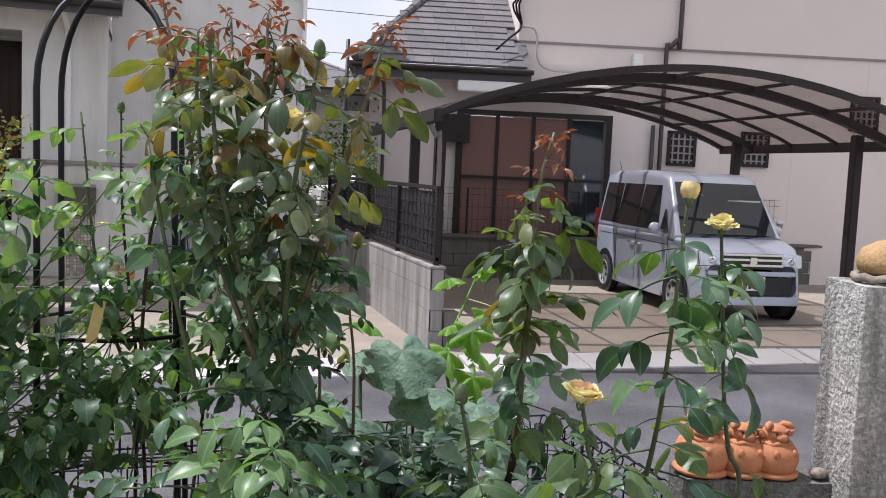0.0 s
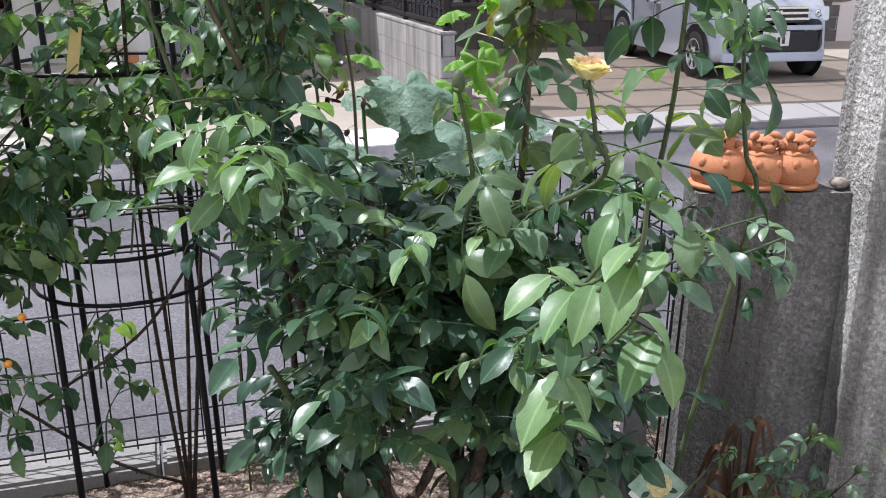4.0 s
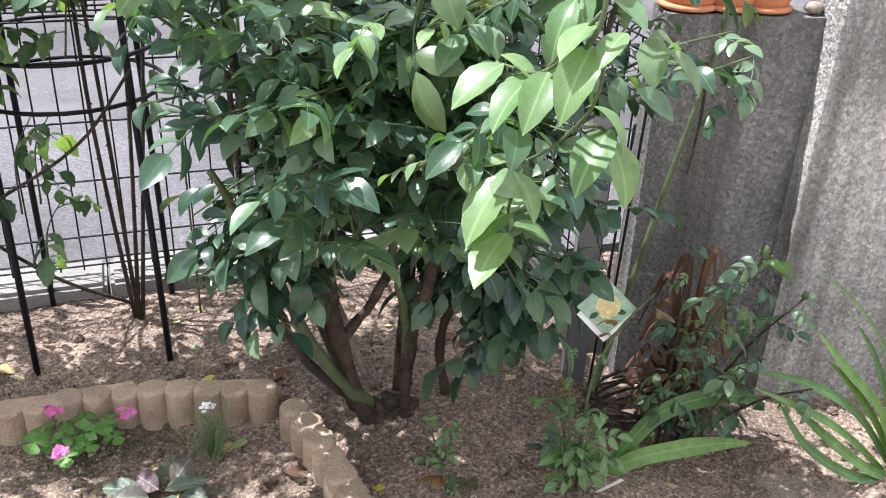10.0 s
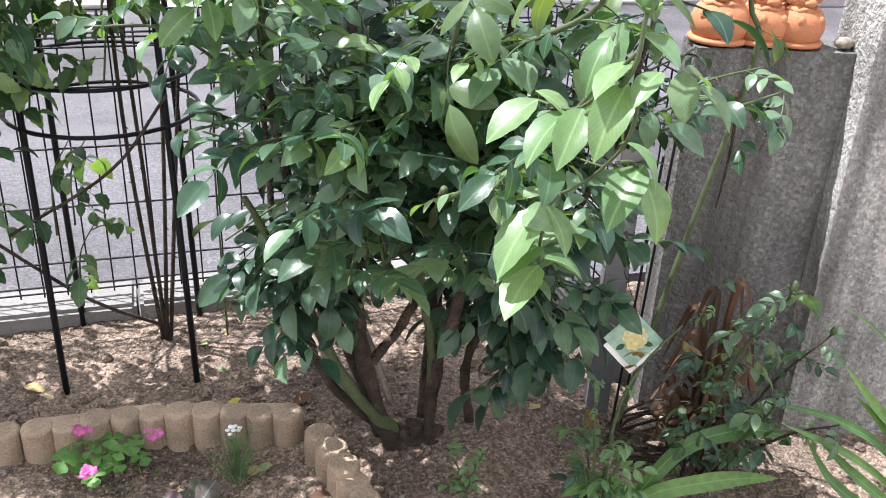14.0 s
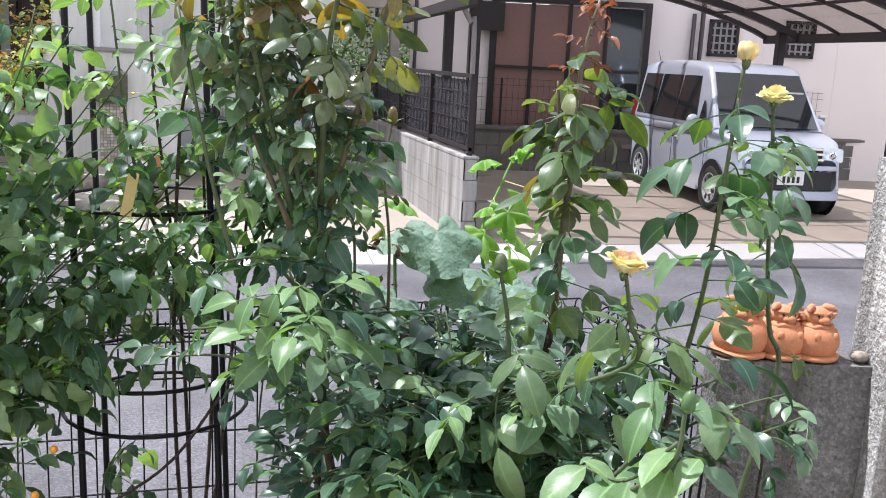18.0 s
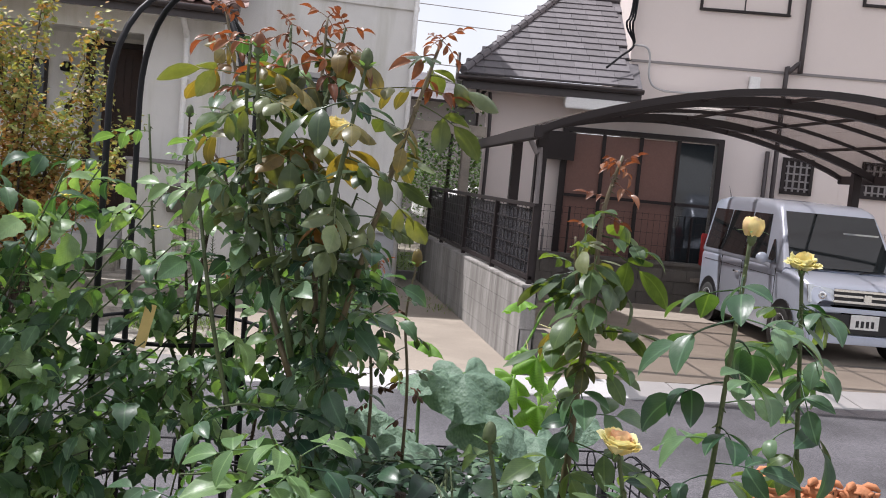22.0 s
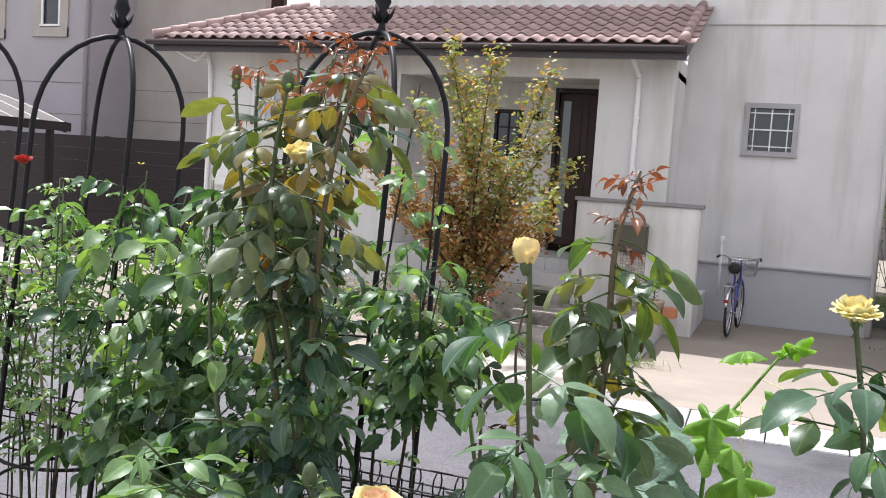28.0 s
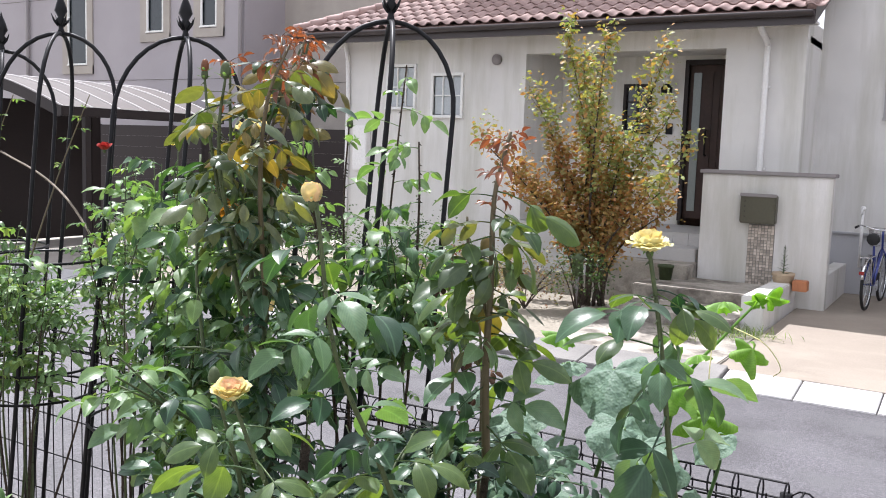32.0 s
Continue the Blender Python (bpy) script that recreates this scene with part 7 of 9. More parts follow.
# the red-tipped shoot
line = tall.cane([(0.79, 1.84, 1.06), (0.79, 1.82, 1.29), (0.80, 1.81, 1.47), (0.80, 1.81, 1.64), (0.83, 1.81, 1.77)], 0.0095, 0.0034, CANE_RED, 26)
tall.dress(line, 0.019, lambda t: BIG if t < 0.45 else (L_OLIVE + L_GREY if t < 0.78 else L_RED), 0.0, 0.80, -0.08, 1.15)
tall.dress(line, 0.024, L_OLIVE + L_GREY + L_BRONZE[:2], 0.42, 0.84, -0.15, 1.1)
tall.dress(line, 0.028, L_RED, 0.82, 1.0, 0.1, 0.85)
for q in range(4):
    w = q * 1.7
    tall.leaf(Vector((0.83, 1.81, 1.755)), (math.cos(w) * 0.7, math.sin(w) * 0.7, 0.9 - 0.45 * q), L_RED, 0.62)
line = tall.cane([(0.79, 1.82, 1.40), (0.755, 1.80, 1.52), (0.745, 1.80, 1.60)], 0.005, 0.0026, CANE_RED, 6)
tall.dress(line, 0.030, L_OLIVE + L_RED[:1], 0.4, 1.0, 0.2, 0.7)
# the crown: a few slender shoots that fork from the stem, each ending in young red leaves
YOUNG = L_RED + L_BRONZE[:2]
CROWN = [(((0.20, 1.75, 1.30), (0.10, 1.85, 1.58), (0.065, 1.99, 1.81), (0.020, 2.06, 2.01)), 4, L_GREY + L_BRONZE + L_MID[:2]), (((0.20, 1.75, 1.36), (0.11, 1.80, 1.60), (0.085, 1.81, 1.78), (0.084, 1.81, 1.92)), 3, L_GREY + L_OLIVE[:5]),
         (((0.22, 1.75, 1.36), (0.175, 1.78, 1.66), (0.160, 1.90, 1.84), (0.157, 1.98, 1.975)), 4, L_GREY + L_BRONZE), (((0.24, 1.76, 1.40), (0.22, 1.82, 1.68), (0.222, 1.88, 1.85), (0.225, 1.91, 1.985)), 3, L_GREY + L_BRONZE),
         (((0.222, 1.86, 1.78), (0.245, 1.87, 1.87), (0.260, 1.88, 1.965)), 3, YOUNG), (((0.25, 1.72, 1.36), (0.245, 1.63, 1.62), (0.262, 1.60, 1.76), (0.279, 1.60, 1.865)), 0, L_GREY + L_BRONZE[:3]),
         (((0.27, 1.74, 1.34), (0.33, 1.65, 1.64), (0.376, 1.62, 1.82), (0.410, 1.645, 1.930)), 4, L_GREY + L_BRONZE), (((0.20, 1.74, 1.34), (0.13, 1.73, 1.62), (0.11, 1.72, 1.75), (0.100, 1.714, 1.875)), 0, L_GREY + L_RED[:1])]
for k, (pts, tuft_of, kinds) in enumerate(CROWN):
    top = Vector(pts[-1])
    line = tall.cane(pts, 0.0062, 0.0026, CANE if k % 3 else CANE_RED, 14)
    tall.dress(line, 0.030, L_ROSE + L_GREY[:2], 0.24, 0.48, 0.0, 0.92)
    tall.dress(line, 0.030, kinds, 0.48, 0.94, -0.05, 1.0)
    if tuft_of:
        tall.dress(line, 0.030, YOUNG, 0.84, 1.0, 0.0, 1.05)
    for q in range(tuft_of):
        w = q * 2.2 + k
        tall.leaf(top, (math.cos(w) * 0.7, math.sin(w) * 0.7, 0.7 - 0.4 * q), L_RED, 0.66)
# a pale shoot on the obelisk's side of the crown
line = tall.cane([(0.10, 1.72, 1.22), (0.05, 1.74, 1.42), (-0.002, 1.80, 1.70)], 0.005, 0.003, CANE, 8)
tall.dress(line, 0.050, L_LIGHT + L_MID[:3], 0.35, 1.0, 0.15, 0.95)
bud(tall.ob, (0.279, 1.60, 1.860), 0.036, CANE)
bud(tall.ob, (0.100, 1.714, 1.870), 0.026, CANE)
bud(tall.ob, (0.100, 1.714, 1.886), 0.030, RED_LEAF, (0.0, 0.05))
rose_bloom(tall.ob, (0.245, 1.715, 1.745), 0.040, 0.35, [PETAL_PALE, PETAL], (0.3, 0.1), 9)
# the leafy stem below the crown and its short side shoots
line = tall.cane([(0.27, 1.76, 0.95), (0.26, 1.74, 1.2), (0.25, 1.75, 1.5)], 0.009, 0.006, CANE, 14)
tall.dress(line, 0.026, L_ROSE, 0.0, 1.0, 0.05, 0.95)
for k in range(10):
    w, z = k * 2.4, 1.02 + 0.055 * k
    reach = (0.04, 0.09, 0.06, 0.11)[k % 4]
    tip = Vector((0.26 + reach * math.cos(w), 1.74 + reach * math.sin(w), z + 0.13 + 0.03 * (k % 3)))
    twig = tall.cane([(0.26, 1.745, z), Vector((0.26, 1.745, z + 0.05)).lerp(tip, 0.5), tip], 0.0042, 0.002, CANE, 5, 6)
    tall.dress(twig, 0.040, L_ROSE if k < 7 else L_ROSE[:4] + L_GREY, 0.25, 1.0, 0.05, 0.82)
# dark leafy twigs that fill the gap to the obelisk
for k, tip in enumerate(((0.02, 1.72, 1.12), (0.06, 1.66, 1.26), (-0.04, 1.78, 1.05), (0.08, 1.60, 1.08))):
    line = tall.cane([(0.26, 1.74, tip[2] - 0.14), Vector((0.26, 1.74, tip[2] - 0.02)).lerp(Vector(tip), 0.5), tip], 0.004, 0.002, CANE, 5, 6)
    tall.dress(line, 0.048, L_ROSE if k % 3 else L_MID, 0.3, 1.0, 0.05, 1.12)
# light leaved twig on the lane side of the crown
for tip in ((0.16, 1.42, 1.30), (0.21, 1.38, 1.27), (0.12, 1.46, 1.22)):
    line = rose.cane([(0.26, 1.70, 1.04), (0.22, 1.55, 1.15), tip], 0.004, 0.002, CANE)
    rose.dress(line, 0.05, L_ROSE + L_LIGHT, 0.4, 1.0, 0.1, 1.1)

# front branch in full sun: large leaves, sunlight painted in as a paler green
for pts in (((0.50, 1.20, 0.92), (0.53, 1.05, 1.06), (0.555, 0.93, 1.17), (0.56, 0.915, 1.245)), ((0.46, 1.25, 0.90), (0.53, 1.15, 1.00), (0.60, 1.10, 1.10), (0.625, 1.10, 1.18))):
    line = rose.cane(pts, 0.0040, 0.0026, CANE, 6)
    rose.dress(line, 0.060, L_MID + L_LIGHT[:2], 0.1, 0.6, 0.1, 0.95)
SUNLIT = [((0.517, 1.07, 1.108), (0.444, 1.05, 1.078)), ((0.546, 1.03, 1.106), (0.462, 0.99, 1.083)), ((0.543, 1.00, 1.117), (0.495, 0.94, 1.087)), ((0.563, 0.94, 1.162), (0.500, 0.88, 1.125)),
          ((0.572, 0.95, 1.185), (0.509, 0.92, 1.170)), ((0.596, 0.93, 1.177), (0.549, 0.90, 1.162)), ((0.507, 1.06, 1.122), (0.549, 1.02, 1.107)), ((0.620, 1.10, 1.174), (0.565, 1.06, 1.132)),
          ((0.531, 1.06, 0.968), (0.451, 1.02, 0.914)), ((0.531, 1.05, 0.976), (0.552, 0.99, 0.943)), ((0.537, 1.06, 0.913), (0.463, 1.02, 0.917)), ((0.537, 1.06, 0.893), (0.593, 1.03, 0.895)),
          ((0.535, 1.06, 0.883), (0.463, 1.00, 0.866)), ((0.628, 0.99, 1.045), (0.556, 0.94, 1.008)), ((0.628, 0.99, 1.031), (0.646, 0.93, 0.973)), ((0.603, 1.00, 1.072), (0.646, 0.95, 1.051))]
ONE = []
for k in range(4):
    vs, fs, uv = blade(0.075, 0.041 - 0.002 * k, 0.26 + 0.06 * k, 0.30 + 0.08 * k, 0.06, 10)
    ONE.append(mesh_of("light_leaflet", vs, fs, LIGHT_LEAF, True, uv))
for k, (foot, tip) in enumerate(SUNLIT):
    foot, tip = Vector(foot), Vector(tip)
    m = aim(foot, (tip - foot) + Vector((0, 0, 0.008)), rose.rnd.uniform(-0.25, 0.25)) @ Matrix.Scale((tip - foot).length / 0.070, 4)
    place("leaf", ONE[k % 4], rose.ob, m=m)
for pts in (((0.572, 0.93, 1.172), (0.588, 0.96, 1.104), (0.587, 1.0, 1.049), (0.555, 1.06, 0.985), (0.50, 1.20, 0.92)), ((0.555, 1.06, 0.985), (0.533, 1.055, 0.93), (0.535, 1.06, 0.885)), ((0.563, 0.93, 1.20), (0.545, 1.01, 1.115), (0.515, 1.08, 1.105)), ((0.59, 0.99, 1.05), (0.61, 0.99, 1.05), (0.628, 0.99, 1.036))):
    rose.cane(pts, 0.0026, 0.0018, CANE, 4)
bud(rose.ob, (0.56, 0.913, 1.245), 0.028, LIGHT_LEAF, (0.1, 0.05))

# the body of the bush: many twigs that carry leaves out to its skin
CENTRES = [(Vector((0.32, 1.54, 0.88)), Vector((0.26, 0.26, 0.36))), (Vector((0.64, 1.44, 0.85)), Vector((0.28, 0.28, 0.28))), (Vector((0.55, 1.85, 0.90)), Vector((0.36, 0.30, 0.22))), (Vector((0.90, 1.60, 0.94)), Vector((0.18, 0.20, 0.20)))]
rnd = random.Random(77)
for k in range(84):
    c, s = CENTRES[(0, 1, 0, 1, 2, 3)[k % 6]]
    while True:
        d = Vector((rnd.gauss(0, 1), rnd.gauss(-0.35, 1), rnd.gauss(0.15, 0.9))).normalized()
        tip = c + Vector((d.x * s.x, d.y * s.y, d.z * s.z)) * rnd.uniform(0.72, 1.06)
        if tip.z > 0.55 - 0.25 * (tip.x < 0.3) and tip.x < 1.1:
            break
    start = c.lerp(Vector((0.60, 1.75, 0.5)), 0.55) + Vector((rnd.uniform(-0.06, 0.06), rnd.uniform(-0.06, 0.06), rnd.uniform(-0.1, 0.15)))
    mid = start.lerp(tip, 0.55) + Vector((0, 0, 0.05))
    line = rose.cane([start, mid, tip], 0.0040, 0.0018, CANE, 3, 5)
    # higher tips take the brighter leaf, so light from above is in the colour
    rose.dress(line, 0.056, (L_MID if tip.z > 0.88 and k % 3 else L_ROSE) if k % 7 else L_MID + L_LIGHT[:2], 0.36, 1.0, 0.2, rnd.uniform(0.85, 1.1), toward=(d.x * 0.6, d.y * 0.6 - 0.1, 0.1), part=k % 3 == 0)
# twigs that close the top behind the flowers
for k in range(10):
    tip = Vector((rnd.uniform(0.28, 0.78), rnd.uniform(1.52, 2.0), rnd.uniform(1.0, 1.12)))
    root = Vector((0.54 + rnd.uniform(-0.08, 0.08), 1.74, 0.88))
    line = rose.cane([root, root.lerp(tip, 0.5) + Vector((0, 0, 0.04)), tip], 0.004, 0.0018, CANE, 3, 5)
    rose.dress(line, 0.042, L_MID if k % 3 else L_ROSE, 0.35, 1.0, 0.1, 1.12, part=k % 3 == 0)
# twigs at the back, towards the fence, in the darker shaded leaf colour
for k in range(30):
    tip = Vector((rnd.uniform(0.22, 0.90), rnd.uniform(1.95, 2.32), rnd.uniform(0.42, 1.0)))
    root = Vector((0.58 + rnd.uniform(-0.06, 0.06), 1.92, tip.z + 0.02))
    line = rose.cane([root, root.lerp(tip, 0.5) + Vector((0, 0, 0.04)), tip], 0.004, 0.0018, CANE, 3, 5)
    rose.dress(line, 0.042, L_ROSE, 0.25, 1.0, 0.05, 1.1, part=False)
# low dark skirt on both sides of the stool
for k in range(44):
    if k % 5 == 4:
        tip = Vector((rnd.uniform(0.36, 0.72), rnd.uniform(1.70, 2.0), rnd.uniform(0.56, 0.72)))
    elif k % 2:
        tip = Vector((rnd.uniform(0.16, 0.40), rnd.uniform(1.62, 1.80), rnd.uniform(0.40, 0.66)))
    else:
        tip = Vector((rnd.uniform(0.70, 0.98), rnd.uniform(1.60, 1.92), rnd.uniform(0.30, 0.64)))
    root = Vector((0.40 if tip.x < 0.42 else 0.74 if tip.x > 0.7 else 0.56, 1.72, tip.z + 0.10))
    line = rose.cane([root, root.lerp(tip, 0.5) + Vector((0, 0, 0.02)), tip], 0.0035, 0.0018, CANE, 2, 5)
    rose.dress(line, 0.042, L_ROSE, 0.2, 1.0, -0.1, 1.05, toward=(0, -0.3, -0.15), part=k % 3 == 0)
for k in range(16):
    tip = Vector((rnd.uniform(0.70, 1.0), rnd.uniform(1.64, 1.88), rnd.uniform(0.24, 0.46)))
    root = Vector((0.80, 1.72, tip.z + 0.14))
    line = rose.cane([root, root.lerp(tip, 0.5) + Vector((0, 0, 0.03)), tip], 0.0035, 0.0018, CANE, 2, 5)
    rose.dress(line, 0.040, L_ROSE, 0.2, 1.0, -0.15, 1.1, toward=(0, -0.3, -0.25), part=False)
# twigs that reach across to the gate wall
for pts in (((0.95, 1.55, 0.92), (1.05, 1.52, 0.98), (1.18, 1.53, 1.00)), ((0.95, 1.52, 0.88), (1.10, 1.50, 0.93), (1.26, 1.54, 0.95)), ((0.93, 1.5, 0.92), (1.02, 1.45, 0.97), (1.12, 1.46, 0.90))):
    line = rose.cane([(0.86, 1.50, 0.85), *pts], 0.004, 0.002, CANE, 4)
    rose.dress(line, 0.055, L_ROSE, 0.35, 1.0, -0.05, 0.85)
for x, z in ((1.125, 0.96), (1.20, 0.93)):
    long = 0.24 if x < 1.15 else 0.09
    rose.cane([(x, 1.52, z), (x + 0.010, 1.52, z - long * 0.4), (x + 0.004, 1.515, z - long * 0.75), (x - 0.006, 1.51, z - long)], 0.0042, 0.0018, CANE_BROWN)
for k in range(14):
    tip = Vector((rnd.uniform(0.22, 0.66), rnd.uniform(1.28, 1.48), rnd.uniform(0.92, 1.13)))
    root = Vector((0.44 + rnd.uniform(-0.06, 0.06), 1.58, 0.82))
    line = rose.cane([root, root.lerp(tip, 0.5) + Vector((0, 0, 0.05)), tip], 0.0036, 0.0018, CANE, 3, 5)
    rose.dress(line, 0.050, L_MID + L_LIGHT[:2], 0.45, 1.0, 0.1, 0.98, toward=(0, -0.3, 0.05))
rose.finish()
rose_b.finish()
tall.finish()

# ---- withered shoots behind it ----
dry = Plant("rose_bush", (0.48, 2.30, 0), "two thin withered rose shoots with brown hanging leaves", "rose bush", 14, 120)
for pts in (((0.45, 2.28, 0.0), (0.43, 2.30, 0.7), (0.43, 2.30, 1.11), (0.41, 2.30, 1.32), (0.42, 2.30, 1.48)), ((0.50, 2.30, 0.0), (0.52, 2.30, 0.7), (0.52, 2.30, 1.13), (0.50, 2.30, 1.33), (0.515, 2.30, 1.47))):
    line = dry.cane(pts, 0.006, 0.0025, CANE_RED, 10)
    dry.dress(line, 0.035, L_DRY + L_GREY, 0.78, 0.96, 0.0, 0.62)
    dry.dress(line, 0.07, L_DRY, 0.62, 0.8, 0.2, 0.35)
for q in range(4):
    dry.leaf(Vector((0.42, 2.30, 1.47)), (math.cos(q * 1.7), math.sin(q * 1.7), 0.5 - 0.35 * q), L_RED, 0.5)
bud(dry.ob, (0.515, 2.30, 1.465), 0.045, BRONZE_LEAF)
dry.finish(DRY_LEAF, "withered leaves")

# ---- tomato plants round the first obelisk ----
tom = Plant("tomato_plant", (-0.25, 2.25, 0), "sprawling tomato plant with grey-green cut leaves and a few yellow flowers", "tomato plant", 21, 330)
tr = random.Random(5)
TIPS = [(-0.48, 2.10, 1.66), (-0.41, 2.10, 1.70), (-0.29, 2.12, 1.63), (-0.22, 2.20, 1.66), (-0.31, 2.32, 1.70), (-0.08, 2.22, 1.62), (-0.45, 2.32, 1.66), (-0.05, 2.10, 1.50),
        (-0.14, 2.30, 1.58), (-0.36, 2.2, 1.45), (0.02, 2.3, 1.45), (-0.25, 2.05, 1.35), (-0.40, 2.05, 1.10), (-0.15, 2.05, 1.20), (0.06, 2.18, 1.25), (0.16, 2.35, 1.50), (0.27, 2.38, 1.52), (0.30, 2.35, 1.38), (0.20, 2.30, 1.25),
        (-0.28, 2.06, 0.85), (-0.22, 2.05, 0.96), (-0.31, 2.06, 0.72), (-0.17, 2.06, 1.06), (-0.33, 2.04, 0.62), (-0.12, 2.06, 1.16), (-0.20, 2.03, 1.10), (-0.10, 2.10, 1.28), (-0.34, 2.0, 1.25), (-0.24, 2.02, 1.20)]
for k, tip in enumerate(TIPS):
    tip = Vector(tip)
    foot = Vector((-0.74 + 0.04 * (k % 4), 2.28 + 0.03 * (k % 3), -0.01))
    knee = Vector((-0.66 + 0.03 * (k % 5), 2.28, 0.45 + 0.05 * (k % 4)))
    mid = knee.lerp(tip, 0.55) + Vector((tr.uniform(-0.05, 0.03) - 0.05, 0.03, 0.06))
    line = tom.cane([foot, knee, mid, tip] if k % 5 == 0 else [knee.lerp(mid, 0.35), mid, tip], 0.0034, 0.0016, CANE, 0, 6)
    tom.dress(line, 0.066, L_TOMATO, 0.52 if k % 5 == 0 else 0.15, 1.0, 0.15, tr.uniform(0.85, 1.3), part=k % 2 == 0)
for k, tip in enumerate(((0.25, 2.2, 1.57), (0.31, 2.15, 1.55), (0.40, 2.2, 1.47), (0.38, 2.22, 1.33), (0.27, 2.2, 1.42), (0.44, 2.12, 1.40), (0.34, 2.2, 1.50), (0.18, 2.22, 1.50))):
    line = tom.cane([(0.20, 2.42, -0.01), (0.20, 2.44, 0.6), (0.24, 2.34, 1.1), tip] if k == 0 else [(0.24, 2.34, 1.08), (0.26, 2.30, 1.22), tip], 0.0034, 0.0016, CANE, 0, 6)
    tom.dress(line, 0.055, L_TOMATO, 0.70 if k == 0 else 0.2, 1.0, 0.2, 1.0, part=k % 2 == 0)
for k in range(9):
    tip = Vector((tr.uniform(-0.36, 0.08), tr.uniform(2.12, 2.42), tr.uniform(0.95, 1.35)))
    line = tom.cane([tip + Vector((-0.10, 0.03, -0.28)), tip + Vector((-0.07, 0.02, -0.12)), tip], 0.0028, 0.0014, CANE, 0, 5)
    tom.dress(line, 0.055, L_TOMATO, 0.2, 1.0, 0.2, 1.0, part=False)
for k in range(9):
    tip = Vector((tr.uniform(-0.50, -0.10), tr.uniform(2.20, 2.50), tr.uniform(0.45, 0.95)))
    line = tom.cane([tip + Vector((-0.06, 0.03, -0.25)), tip + Vector((-0.05, 0.02, -0.10)), tip], 0.0028, 0.0014, CANE, 0, 5)
    tom.dress(line, 0.075, L_TOMATO, 0.3, 1.0, 0.0, 1.0, part=False)
for p in ((-0.42, 2.09, 1.715), (-0.10, 2.2, 1.52), (-0.28, 2.1, 1.58)):
    fl = Build()
    for q in range(5):
        vs, fs, uv = blade(0.016, 0.007, 0.2, 0.3, 0, 4)
        m = Matrix.Translation(p) @ Matrix.Rotation(q * 1.257, 4, "Z") @ Matrix.Rotation(0.7, 4, "X")
        fl.add([m @ Vector(v) for v in vs], fs, uv)
    place("flower", fl.mesh("flower", plain("tomato_flower", (0.75, 0.62, 0.05), 0.5), True), tom.ob)
TOMF = plain("small_orange_fruit", (0.70, 0.28, 0.02), 0.3)
for p in ((-0.28, 2.03, 0.60), (-0.31, 2.03, 0.66), (-0.27, 2.04, 0.76)):
    place("fruit", Build().ball(p, 0.009, 10, 7).mesh("fruit", TOMF, True), tom.ob)
tom.finish(TOMATO_STUFF, "inner tomato leaves in a darker, shaded green")

# ---- climbing rose on the first obelisk ----
climb = Plant("climbing_rose", (0.02, 2.42, 0), "climbing rose with fresh light green leaves tied to an obelisk", "climbing rose", 33, 160)
for pts in (((0.03, 2.43, 0), (0.08, 2.45, 0.8), (0.06, 2.5, 1.4), (0.15, 2.45, 1.97)), ((0.02, 2.44, 0), (-0.02, 2.40, 0.7), (0.0, 2.25, 1.45), (0.05, 2.12, 1.62), (-0.02, 2.20, 1.75)),
            ((0.03, 2.44, 0), (0.00, 2.41, 0.9), (-0.06, 2.44, 1.5), (-0.07, 2.47, 1.79)), ((0.04, 2.43, 0.0), (0.14, 2.5, 0.9), (0.20, 2.46, 1.5), (0.22, 2.42, 1.75)), ((0.06, 2.44, 0.9), (-0.10, 2.4, 1.3), (-0.16, 2.40, 1.78))):
    line = climb.cane(pts, 0.0062, 0.0024, CANE_BROWN if pts[0][2] == 0 else CANE, 30)
    climb.dress(line, 0.052, L_LIGHT + L_SMALL, 0.55, 1.0, 0.2, 0.9)
bud(climb.ob, (-0.07, 2.475, 1.785), 0.032, CANE)
climb.cane([(-0.35, 2.30, 0.42), (-0.15, 2.32, 0.22), (0.02, 2.42, 0.06)], 0.0045, 0.005, CANE_BROWN, 14)
climb.cane([(0.09, 2.25, 0.78), (-0.05, 2.2, 0.62), (-0.30, 2.25, 0.45)], 0.004, 0.004, CANE_BROWN, 14)
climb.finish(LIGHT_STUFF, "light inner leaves")

